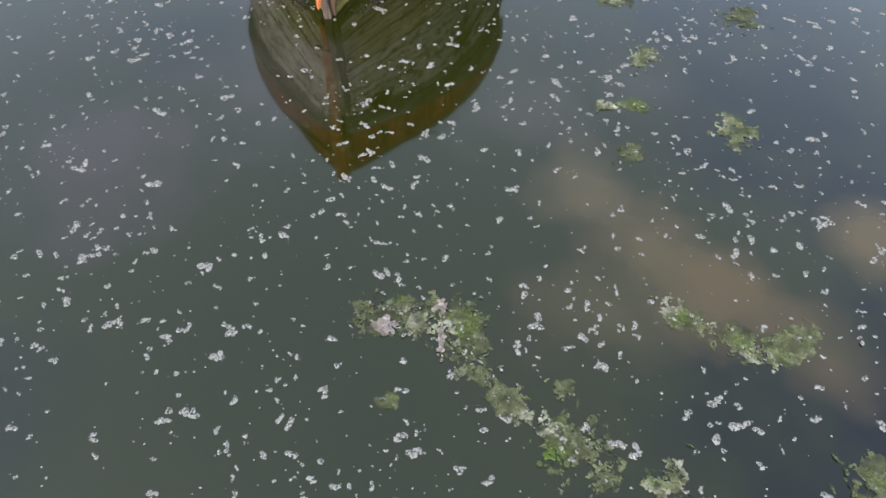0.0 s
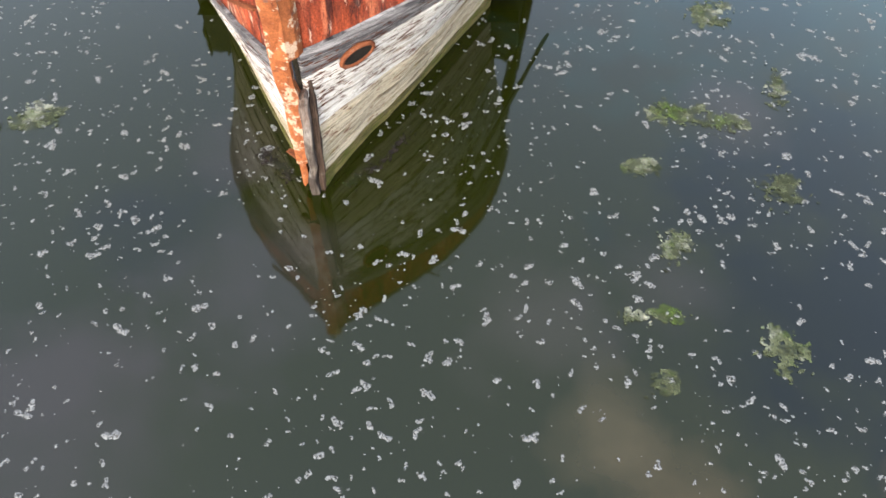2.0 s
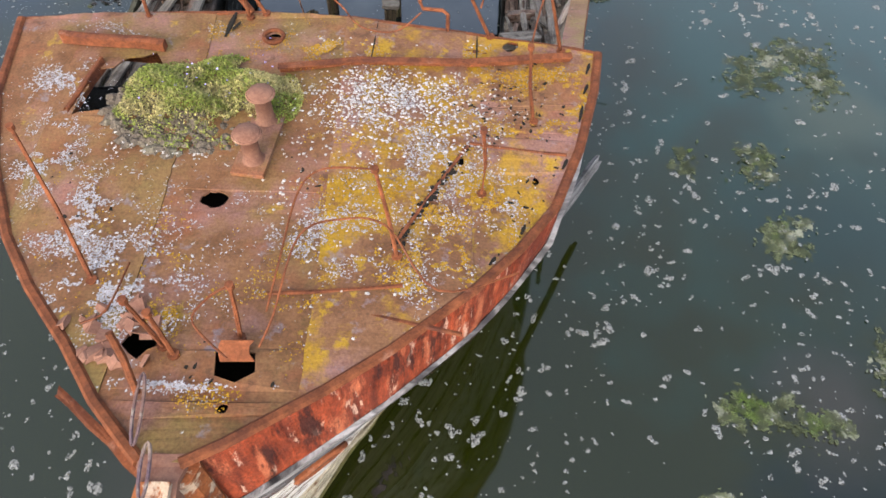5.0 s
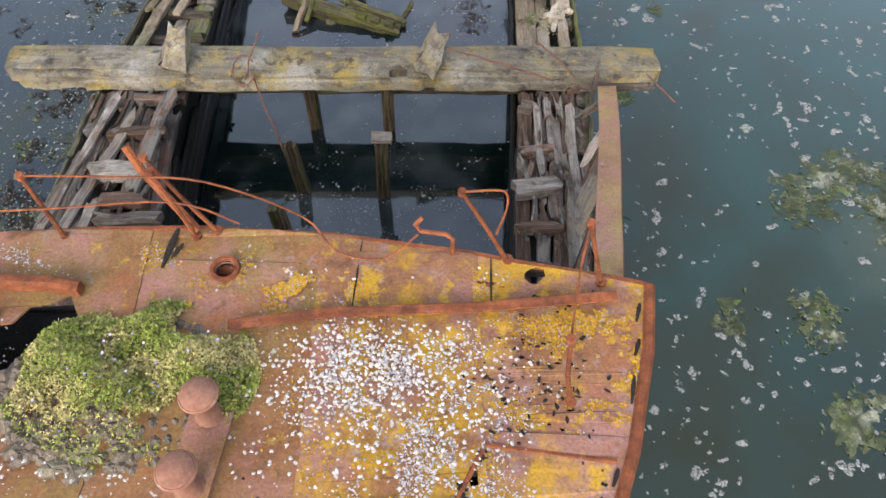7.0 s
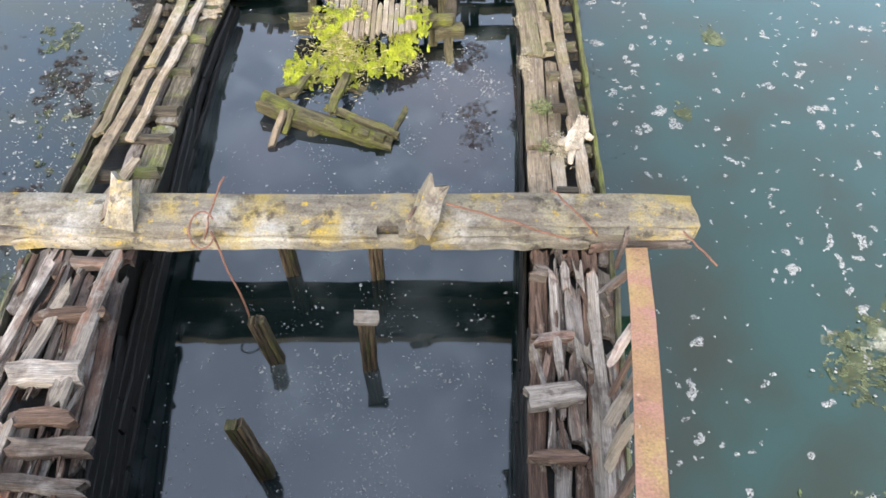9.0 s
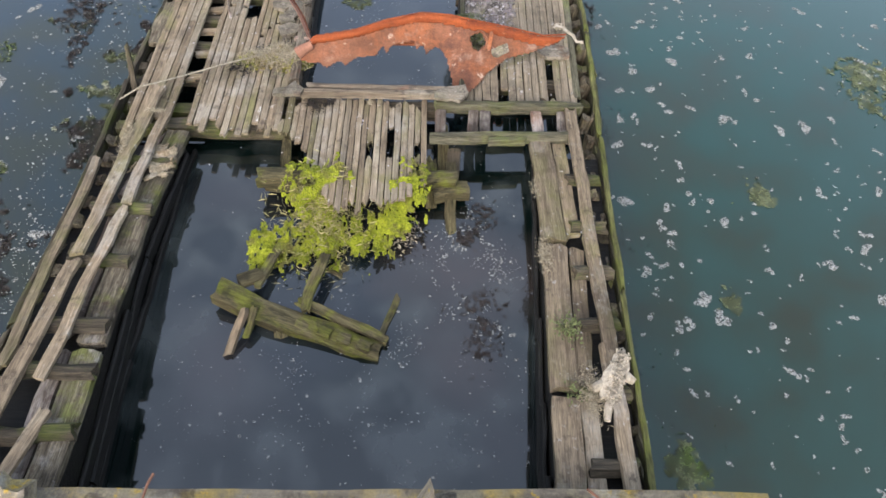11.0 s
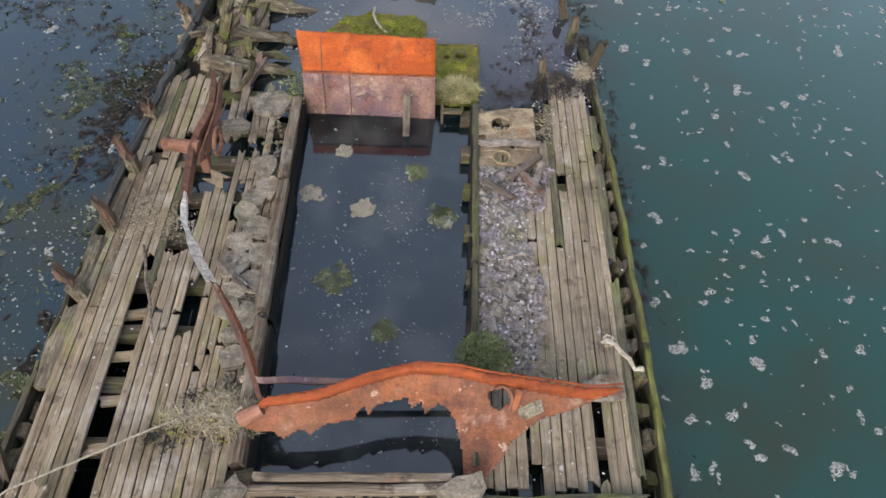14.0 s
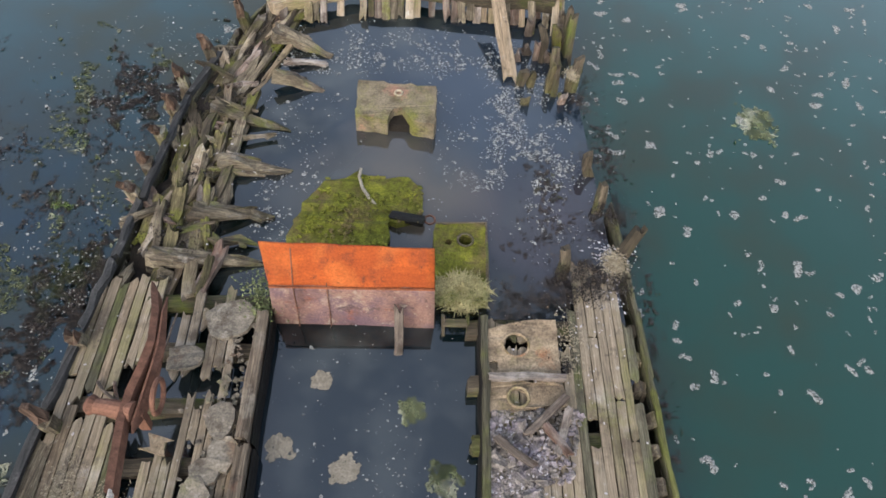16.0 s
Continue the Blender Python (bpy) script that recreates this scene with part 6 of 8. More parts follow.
# ---- steel remains amidships ----
def torn_plate():
    t = thing("torn_casing_plate", (-0.4, 29.0, 0.7), "torn arch of orange rusted casing plate standing over the hatch", "steel plate")
    # outline in the plate's own plane: along the ship's width, and up
    upper = [(-2.36, 0.36), (-2.25, 0.48), (-1.59, 0.6), (-1.08, 0.77), (-0.52, 0.89), (-0.06, 0.86), (0.28, 0.79), (0.82, 0.7), (1.48, 0.57), (1.86, 0.59)]
    lower = [(1.73, 0.48), (1.28, 0.31), (0.9, 0.21), (0.58, -0.02), (0.42, -0.22), (0.17, -0.39), (0.01, -0.34), (-0.02, -0.11), (-0.09, 0.18), (-0.17, 0.3), (-0.28, 0.37), (-0.43, 0.24), (-0.49, 0.4), (-0.59, 0.31), (-0.64, 0.45), (-1.0, 0.36), (-1.08, 0.22), (-1.13, 0.36), (-1.26, 0.2), (-1.57, 0.15), (-1.74, 0.03), (-1.85, 0.1), (-2.05, -0.02), (-2.15, 0.05), (-2.46, 0.08), (-2.5, 0.2)]
    shape = upper + lower
    hole = [(0.28, 0.54), (0.46, 0.61), (0.56, 0.43), (0.42, 0.32), (0.31, 0.37)]

    def within(px, py, poly):
        odd = False
        for (ax, ay), (bx, by) in zip(poly, poly[1:] + poly[:1]):
            if (ay > py) != (by > py) and px < (bx - ax) * (py - ay) / (by - ay) + ax:
                odd = not odd
        return odd

    def swell(a, b):
        """How far the sheet stands forward of its plane: dented, and bent over at the foot."""
        return 0.03 * noise.noise((a * 2.2, b * 3, 3)) + 0.035 * math.sin(a * 2.6) + 0.38 * max(0.0, (0.3 - b) / 0.7) ** 2 * float(np.interp(a, (-1.0, 0.0), (0.35, 1.0)))

    x, up2 = Vector((1, 0.03, 0)), Vector((0, 0.66, 0.75))
    m = Matrix((x, up2, x.cross(up2))).transposed().to_4x4()
    m.translation = (0, 28.78, 0.82)
    cell = 0.026
    grids = {True: ([], [], {}), False: ([], [], {})}
    for i in range(int(4.4 / cell)):
        for j in range(int(1.32 / cell)):
            a, b = -2.5 + (i + 0.5) * cell, -0.41 + (j + 0.5) * cell
            if not within(a, b, shape) or within(a, b, hole):
                continue
            top = float(np.interp(a, [p[0] for p in upper], [p[1] for p in upper]))
            verts, faces, index = grids[b > top - float(np.interp(a, (-2.3, 1.8), (0.13, 0.16)))]
            corners = []
            for di, dj in ((0, 0), (1, 0), (1, 1), (0, 1)):
                key = (i + di, j + dj)
                if key not in index:
                    ca, cb = -2.5 + key[0] * cell, -0.41 + key[1] * cell
                    wob = cell * 0.3
                    ca, cb = ca + wob * noise.noise((key[0] * 0.7, key[1] * 0.7, 1)), cb + wob * noise.noise((key[0] * 0.7, key[1] * 0.7, 8))
                    roll_out = 0.05 * max(0.0, 1 - abs(cb - top + 0.06) / 0.08)
                    index[key] = len(verts)
                    verts.append((ca, cb, swell(ca, cb) + roll_out))
                corners.append(index[key])
            faces.append(tuple(corners))
    for rim, name, mt, label in ((False, "plate", TORN, "brown and pink rusted torn steel sheet"), (True, "rim_band", TORNRIM, "red-orange rusted upper band of the sheet")):
        verts, faces, index = grids[rim]
        ob = place_part(name, mesh_of(name, verts, faces, mt, True), t, m, label)
        ob.modifiers.new("thick", "SOLIDIFY").thickness = 0.012
    sweep("rim", t, [m @ Vector((a, b + 0.005, swell(a, b) + 0.005)) for a, b in upper], 0.014, TORNRIM, 6)
    # torn collar round the opening, twisted flap beside it
    sweep("collar", t, [m @ Vector((0.42 + 0.13 * math.cos(a), 0.46 + 0.17 * math.sin(a), 0.07)) for a in np.linspace(-0.9, 2.2, 9)], 0.02, TORN, 6, "", 0.6)
    timber("flap", t, m @ Vector((0.58, 0.3, 0.06)), m @ Vector((0.62, 0.62, 0.13)), 0.07, 0.02, TORN, (0, -0.5, 0.8), ragged=0.06)
    timber("flange", t, (0.66, 28.92, 1.04), (0.9, 29.06, 1.13), 0.17, 0.05, CONCRETE, (0, -0.5, 0.8), ragged=0.06)
    sweep("pulley", t, [(-2.52, 28.86, 0.98), (-2.4, 28.9, 1.05), (-2.28, 28.94, 1.1)], lambda u: 0.1 - 0.03 * u, PINKRUST, 12)
    c = thing("hatch_end_coaming", (-1.3, 28.1, 0.75), "split log coaming with metal corner plates at the hatch end", "coaming")
    timber("log", c, (-2.4, 28.1, 0.84), (-0.2, 28.13, 0.86), 0.1, 0.14, COAMWOOD, ragged=0.04, rough=0.006)
    timber("log", c, (-2.35, 28.24, 0.82), (-0.1, 28.25, 0.84), 0.1, 0.14, COAMWOOD, ragged=0.04, rough=0.006)
    for pts in ([(-2.82, 27.95), (-2.38, 27.98), (-2.36, 28.1), (-2.5, 28.25), (-2.62, 28.12), (-2.8, 28.1)], [(-0.3, 27.98), (0.1, 27.95), (0.26, 28.1), (0.2, 28.3), (-0.05, 28.25), (-0.3, 28.12)]):
        place_part("corner_plate", slab_mesh("corner_plate", rough_edge(pts, 0.1, 0.012), [], lambda x, y: 0.94, 0.06, CONCRETE, 0.006), c)
    b = thing("steel_flat_bar", (-1.9, 29.42, 0.8), "pitted steel flat bar across the hatch", "steel bar")
    timber("bar", b, (-2.66, 29.42, 0.8), (-1.15, 29.42, 0.8), 0.08, 0.05, STAIN, ragged=0.02)
    timber("bar", b, (-1.15, 29.42, 0.8), (0.15, 29.45, 0.79), 0.08, 0.05, RUST, ragged=0.02)


def rusted_rail():
    r = thing("twisted_rail", (-3.2, 31, 1.0), "long twisted rusted rail with a white weathered stretch along deck", "steel rail")
    # line, width of the upper face, and drop of its edge
    upper = [(-3.87, 34.56, 1.05), (-3.8, 34.4, 1.12), (-3.71, 34.1, 1.18), (-3.66, 33.67, 1.2), (-3.7, 33.35, 1.2), (-3.76, 33.05, 1.2), (-3.78, 32.7, 1.2), (-3.75, 32.3, 1.2), (-3.72, 31.92, 1.2)]
    def ribbon(name, pts, w, th, mat):
        verts, faces = [], []
        for i, p in enumerate(pts):
            k = w * (0.3 if i == 0 else 1)
            verts += [(p[0] - k, p[1], p[2] + 0.03), (p[0] + k, p[1], p[2] - 0.02), (p[0] + k, p[1], p[2] - 0.02 - th), (p[0] + k - 0.02, p[1], p[2] - th), (p[0] - k, p[1], p[2] + 0.0)]
        for i in range(len(pts) - 1):
            for j in range(5):
                faces.append((i * 5 + j, i * 5 + 5 + j, i * 5 + 5 + (j + 1) % 5, i * 5 + (j + 1) % 5))
        faces += [tuple(range(5)), tuple(range(len(verts) - 5, len(verts)))[::-1]]
        place_part(name, mesh_of(name, verts, faces, mat), r)

    ribbon("rail", upper, 0.035, 0.2, DARKRUST)
    # web plate that carries the wheel
    side = [(34.35, 1.05), (34.1, 1.14), (33.6, 1.16), (33.1, 1.14), (32.7, 1.1), (32.6, 1.04), (32.8, 0.94), (33.1, 0.9), (33.7, 1.02), (34.1, 1.04)]
    verts = [(np.interp(y, (32.3, 32.7, 33.05, 33.67, 34.4), (-3.73, -3.72, -3.66, -3.6, -3.7)) + (1.2 - z) * 0.22 + o, y, z) for o in (0, 0.02) for y, z in side]
    faces = [tuple(range(10))[::-1], tuple(range(10, 20)), *[(i, (i + 1) % 10, 10 + (i + 1) % 10, 10 + i) for i in range(10)]]
    place_part("web", mesh_of("web", verts, faces, DARKRUST), r)
    ribbon("rail", [(-3.7, 31.95, 1.2), (-3.68, 31.7, 1.2), (-3.63, 31.46, 1.2), (-3.52, 31.25, 1.2)], 0.035, 0.06, BLEACHED)
    ribbon("peeling_rail", [(-3.54, 31.3, 1.21), (-3.44, 31.1, 1.22), (-3.345, 30.9, 1.23), (-3.23, 30.72, 1.22), (-3.11, 30.54, 1.21)], 0.07, 0.05, BLEACHED)
    ribbon("rail", [(-3.14, 30.58, 1.2), (-2.944, 30.296, 1.2), (-2.756, 29.972, 1.2), (-2.571, 29.631, 1.19), (-2.442, 29.33, 1.16), (-2.35, 29.11, 1.13), (-2.24, 28.95, 1.1)], 0.03, 0.07, PINKRUST)
    ribbon("rail", [(-3.05, 30.55, 1.16), (-2.86, 30.26, 1.16), (-2.67, 29.94, 1.15), (-2.5, 29.62, 1.12), (-2.41, 29.36, 1.08)], 0.028, 0.05, RUST)
    w = thing("winch_drum", (-3.75, 32.85, 0.9), "rusted winch shaft with a flanged drum end and wheel", "winch")
    sweep("shaft", w, [(-4.15, 32.9, 1.1), (-4.0, 32.88, 1.1), (-3.85, 32.85, 1.1), (-3.7, 32.83, 1.1)], lambda u: 0.09 + 0.03 * u, DARKRUST, 12)
    sweep("drum_end", w, [(-4.22, 32.92, 1.1), (-4.18, 32.91, 1.1), (-4.12, 32.9, 1.1)], lambda u: 0.09 + 0.03 * math.sin(u * 3.1), DARKRUST, 14)
    pts = [Vector((-3.5, 33.05 + 0.2 * math.cos(a), 1.02 + 0.18 * math.sin(a))) for a in [6.2832 * i / 20 for i in range(21)]]
    sweep("wheel", w, pts, 0.032, DARKRUST, 8, "dark rusted wheel ring")
    timber("foot", w, (-3.62, 32.62, 0.8), (-3.35, 32.55, 0.68), 0.2, 0.04, TANPLATE, ragged=0.1)
    timber("foot", w, (-3.7, 32.85, 0.6), (-3.68, 32.86, 1.05), 0.12, 0.1, DARKRUST, (0, 1, 0), ragged=0.02)
    for pts_ in ([(-3.95, 33.2), (-3.6, 34.3)], [(-4.2, 33.4), (-3.9, 32.4)], [(-4.4, 33.4), (-3.95, 32.9)]):
        (x0, y0), (x1, y1) = pts_
        s = thing("dead_branch", (x0, y0, zd(y0)), "thin dead branch lying on the deck planks", "branch", "dead branches")
        sweep("stem", s, bent((x0, y0, zd(y0) + 0.06), (x1, y1, zd(y1) + 0.2), 0.03, 7, 0.05), lambda u: 0.025 - 0.015 * u, OLDWOOD, 5)


def ribs():
    low_top = [((-4.87, 30.62), (-4.97, 30.63, 1.34)), ((-4.77, 31.73), (-4.85, 31.72, 1.3)), ((-4.72, 32.82), (-4.8, 32.8, 1.3)), ((-4.8, 34.0), (-4.75, 33.85, 1.0)), ((-4.71, 36.53), (-4.6, 36.1, 1.1)), ((-4.66, 37.1), (-4.55, 36.65, 1.1)),
               ((-4.56, 37.71), (-4.45, 37.2, 1.1)), ((-4.5, 38.29), (-4.4, 37.8, 1.1)), ((-4.5, 38.97), (-4.4, 38.5, 1.1)), ((-4.14, 39.56), (-4.12, 39.25, 1.15)), ((-3.67, 40.5), (-3.65, 40.0, 1.15))]
    for (x, y), top in low_top:
        r = thing("hull_rib", (x, y, 0), "splintered hull rib standing above the port side, rusty top", "hull rib", "standing hull ribs")
        mid = Vector((x, y, zd(y))).lerp(Vector(top), 0.45)
        timber("foot", r, (x, y + 0.02, -0.3), mid, 0.19, 0.17, FRAMEWOOD, (0, -1, 0), ragged=0.1, rough=0.022, taper=0.85)
        timber("tip", r, mid - UP * 0.08, top, 0.15, 0.13, TIPWOOD, (0, -1, 0), ragged=0.2, rough=0.024, taper=0.6)
    for (x, y), top in (((2.2, 35.4), (2.5, 35.6, 1.05)), ((2.25, 37.2), (2.0, 37.15, 0.75)), ((2.15, 36.2), (2.2, 36.6, 0.7)), ((1.5, 35.0), (1.52, 35.45, 0.8)), ((2.0, 38.9), (2.15, 39.2, 0.9)), ((1.8, 39.0), (1.8, 39.6, 0.85)), ((1.6, 39.6), (1.6, 40.0, 0.95)), ((2.05, 39.8), (2.1, 40.2, 1.0))):
        r = thing("hull_rib", (x, y, 0), "mossy broken hull rib standing above the starboard side", "hull rib", "standing hull ribs")
        timber("foot", r, (x, y, -0.3), top, 0.18, 0.16, DARKWOOD, (0, -1, 0), ragged=0.1, rough=0.02, taper=0.75)
    # fallen frames that reach into the flooded stern
    for p, q in (((-3.06, 40.0), (-2.0, 39.75)), ((-2.95, 38.88), (-2.05, 38.85)), ((-3.73, 38.15), (-2.6, 38.0)), ((-3.5, 37.1), (-2.45, 37.1)), ((-3.75, 36.15), (-2.7, 36.15)), ((-4.2, 35.4), (-2.75, 35.3))):
        r = thing("fallen_frame", (*p, 0.3), "fallen tapered hull frame, mossy at the tip", "hull frame", "fallen hull frames")
        a, b = Vector((*p, 0.48)), Vector((*q, 0.26))
        a += Vector((rnd.uniform(-0.25, 0.0), rnd.gauss(0, 0.06), 0.04))
        timber("frame", r, a, b, rnd.uniform(0.2, 0.28), 0.22, FRAMEWOOD, ragged=0.16, rough=0.03, taper=0.35, warp=0.05)
        timber("splinter", r, a + Vector((0.2, 0.1, 0.04)), a.lerp(b, 0.55) + Vector((0, 0.13, 0.02)), 0.08, 0.07, FRAMEWOOD, ragged=0.2, rough=0.02, taper=0.5)


def stern():
    s = thing("stern_port_side", (-3.9, 37.5, 0), "collapsed port quarter of broken mossy planks and ribs", "hull side")
    for _ in range(128):
        y = rnd.uniform(34.4, 40.6)
        t = rnd.uniform(0.04, 0.95)
        w = float(np.interp(y, (34, 36, 38, 40.5), (1.7, 1.05, 0.95, 0.9)))
        x = out_l(y) + 0.1 + t * w
        l = rnd.uniform(0.4, 1.5)
        e = min(y + l, 41.0)
        xe = out_l(e) + 0.1 + t * w + rnd.gauss(0, 0.16)
        timber("broken_plank", s, (x, y, zd(y) - rnd.uniform(0, 0.16)), (xe, e, zd(e) + rnd.uniform(-0.18, 0.14)), rnd.uniform(0.07, 0.19), rnd.uniform(0.06, 0.12), rnd.choice((FRAMEWOOD, FRAMEWOOD, OLDWOOD, DARKWOOD, DARKWOOD, MOSSWOOD, MOSSWOOD, DECKWOOD)), ragged=0.22, rough=0.016)
    for y in np.arange(34.6, 40.6, 0.5):
        timber("rib_stump", s, (out_l(y) + 0.2, y, -0.3), (out_l(y) + 0.75, y + rnd.gauss(0, 0.08), zd(y) - 0.02), 0.22, 0.19, rnd.choice((DARKWOOD, FRAMEWOOD)), ragged=0.1, rough=0.02)
    # near-black slab that paints the gaps between the frames as shade
    shade_area = [(out_l(y) + 0.1, y) for y in np.arange(34.3, 40.9, 0.6)] + [(out_l(y) + float(np.interp(y, (34, 36, 38, 40.5), (1.6, 1.1, 0.95, 0.8))), y) for y in np.arange(40.6, 34.2, -0.6)]
    place_part("silted_bottom", slab_mesh("silted_bottom", rough_edge(shade_area, 0.2, 0.05), [], lambda x, y: 0.3, 0.2, GAPSHADE, 0.02), s)
    y = 31.9
    while y < 39.6:
        y1 = y + 1.1
        timber("black_rail", s, (out_l(y) + 0.03, y, zd(y) + 0.07), (out_l(y1) + 0.03, y1, zd(y1) + 0.07), 0.1, 0.1, BLACKRUBBER, ragged=0.08, rough=0.014)
        y = y1
    for k in range(15):
        y = rnd.uniform(34.8, 40.3)
        x = out_l(y) + rnd.uniform(0.2, 1.1)
        a = rnd.uniform(-0.6, 0.6) + (3.14 if rnd.random() < 0.3 else 0)
        l = rnd.uniform(0.4, 0.95)
        timber("broken_frame", s, (x, y, zd(y) + 0.04), (x + math.cos(a) * l, y + math.sin(a) * l, zd(y) + rnd.uniform(-0.15, 0.22)), rnd.uniform(0.06, 0.14), 0.09, rnd.choice((FRAMEWOOD, DARKWOOD, FRAMEWOOD, OLDWOOD)), ragged=0.25, rough=0.025, taper=rnd.uniform(0.5, 1))
    # stern: broken ends of the upright planks
    e = thing("stern_planking", (-0.8, 40.8, 0), "broken upright planks closing the rounded stern", "hull planking")
    for x in np.arange(-3.3, 2.1, 0.14):
        if -1.95 < x < -1.75 or rnd.random() < 0.07:
            continue
        y = 40.95 - 0.12 * ((x + 0.7) / 2.5) ** 2 * 3 + rnd.gauss(0, 0.03)
        low = rnd.uniform(0.0, 0.3)
        timber("stern_plank", e, (x, y - 0.2, low), (x + rnd.gauss(0, 0.03), y + 0.75, low + rnd.uniform(0.7, 1.0)), rnd.uniform(0.11, 0.15), 0.05, rnd.choice((DECKWOOD, OLDWOOD, FRAMEWOOD)), (0, -1, 0.6), ragged=0.18, rough=0.01)
    timber("stern_beam", e, (-3.3, 40.75, 0.55), (-1.6, 41.35, 0.6), 0.3, 0.26, DECKWOOD, ragged=0.1, rough=0.02)
    timber("stern_beam", e, (-1.6, 41.35, 0.6), (2.0, 41.0, 0.6), 0.3, 0.3, DARKWOOD, ragged=0.1, rough=0.02)
    for k in range(26):
        x, y = rnd.uniform(1.1, 2.2), rnd.uniform(38.7, 41)
        timber("broken_stump", e, (x, y, -0.2), (x + rnd.gauss(0, 0.1), y + rnd.gauss(0, 0.2), rnd.uniform(0.35, 0.8)), rnd.uniform(0.1, 0.2), 0.1, rnd.choice((MOSSWOOD, DARKWOOD, OLDWOOD)), (0, -1, 0), ragged=0.15, rough=0.015)
    p = thing("leaning_plank", (1.0, 39.2, 0.3), "long pale plank leaning down from the stern", "plank")
    timber("wood", p, (1.02, 39.1, 0.3), (0.72, 41.3, 1.15), 0.24, 0.07, DECKWOOD, ragged=0.2, rough=0.01)


def stern_steel():
    b = thing("rusted_bulkhead", (-1.4, 34.45, 0.5), "rusted bulkhead plate, bright orange flange over stained lower sheet", "bulkhead")
    # sheets with slight dents
    def sheet(name, p, q, r, s_, mat, th=0.02, dent=0.012, label=""):
        n, verts, faces = 18, [], []
        for j in range(n):
            for i in range(n):
                u, v = i / (n - 1), j / (n - 1)
                a, c = Vector(p).lerp(Vector(q), u), Vector(s_).lerp(Vector(r), u)
                k = a.lerp(c, v)
                verts.append((k.x, k.y + dent * noise.noise((k.x * 2, k.z * 3, 1)) * 2, k.z + (dent * noise.noise((k.x * 5, 7, 0)) if j == n - 1 else 0)))
        faces = [(j * n + i, j * n + i + 1, j * n + n + i + 1, j * n + n + i) for j in range(n - 1) for i in range(n - 1)]
        ob = place_part(name, mesh_of(name, verts, faces, mat, True), b, None, label)
        ob.modifiers.new("thick", "SOLIDIFY").thickness = th
        return ob
    lower = sheet("lower_sheet", (-2.48, 34.36, -0.4), (-0.3, 34.28, -0.4), (-0.34, 34.5, 1.1), (-2.42, 34.5, 1.12), STAIN, label="stained lower steel sheet")
    sheet("upper_flange", (-2.42, 34.5, 1.12), (-0.34, 34.5, 1.1), (-0.36, 34.75, 1.62), (-2.5, 34.78, 1.66), BRIGHTRUST, label="bright orange rusted flange")
    for x in (-2.12, -1.7):
        sweep("weld_seam", lower, [(x, 34.36, 0.0), (x + 0.01, 34.41, 0.6), (x, 34.485, 1.1), (x, 34.74 if x < -2 else 34.52, 1.6 if x < -2 else 1.16)], 0.008, DARKRUST, 5)
    sweep("seam", b, [(-2.42, 34.485, 1.11), (-1.4, 34.485, 1.1), (-0.34, 34.485, 1.1)], 0.018, RUST, 6)
    p = thing("floating_plank", (-0.8, 34.2, 0.2), "weathered plank hanging against the bulkhead into the water", "plank")
    timber("wood", p, (-0.8, 33.95, 0.2), (-0.78, 34.35, 0.9), 0.11, 0.05, OLDWOOD, (0, -1, 0), ragged=0.12)
    l = thing("iron_ladder", (-0.05, 34.3, 0.2), "short rusted iron ladder beside the bulkhead", "ladder")
    for x in (-0.2, 0.12):
        timber("side_bar", l, (x, 34.1, -0.3), (x, 34.4, 0.6), 0.04, 0.06, DARKWOOD, (0, -1, 0), ragged=0.02)
    for z in (-0.02, 0.25, 0.5):
        timber("rung", l, (-0.2, 34.2 + z * 0.3, z), (0.12, 34.2 + z * 0.3, z), 0.1, 0.04, DARKWOOD, ragged=0.02)
    t = thing("mossy_tank", (-1.4, 35.5, 0.2), "moss-covered sunken steel tank behind the bulkhead", "tank")
    place_part("plate", slab_mesh("plate", rough_edge([(-2.42, 34.75), (-0.98, 34.75), (-0.98, 36.05), (-0.52, 36.12), (-0.45, 36.5), (-0.72, 37.0), (-1.4, 37.05), (-1.95, 36.9), (-2.2, 36.5), (-2.4, 35.9)], 0.12, 0.035), [], lambda x, y: 0.42 - 0.1 * max(0, y - 36), 0.3, TANKMOSS, 0.012), t)
    n = Soup()
    while len(n.v) < 8 * 520:
        x, y = rnd.uniform(-2.4, -0.5), rnd.uniform(34.8, 37.05)
        if x > -1.0 and y < 36.05 or y > 36.9 + 0.1 * math.sin(x * 9) or x < -2.4 + (y - 35.5) * 0.32:
            continue
        if noise.noise((x * 2.6, y * 2.6, 6)) > -0.15:
            n.chunk((x, y, 0.43 - 0.1 * max(0, y - 36)), rnd.uniform(0.012, 0.045), 0.3)
    moss = place_part("moss", mesh_of("moss", n.v, n.f, TANKMOSS), t, None, "lumpy bright green moss")
    tagged(moss, "lumpy bright green moss", "", "", "stuff")
    timber("edge_bar", t, (-0.98, 36.16, 0.4), (-0.45, 36.08, 0.38), 0.14, 0.1, WETSHADEWOOD, ragged=0.04, rough=0.012)
    g = thing("mossy_tank_box", (0.05, 35.3, 0.3), "mossy square tank box with two round openings", "tank")
    lid = place_part("top", slab_mesh("top", rough_edge([(-0.32, 34.7), (0.4, 34.7), (0.43, 36.0), (-0.32, 35.98)], 0.14, 0.012), [ring_of(-0.12, 35.65, 0.05, 9, 0.2), ring_of(0.12, 35.68, 0.09, 11, 0.1)], lambda x, y: 0.5, 0.5, TANKMOSS, 0.01), g)
    sweep("ring", lid, [(0.12 + 0.11 * math.cos(a), 35.68 + 0.11 * math.sin(a), 0.52) for a in [6.2832 * i / 14 for i in range(15)]], 0.018, DARKWOOD, 6)
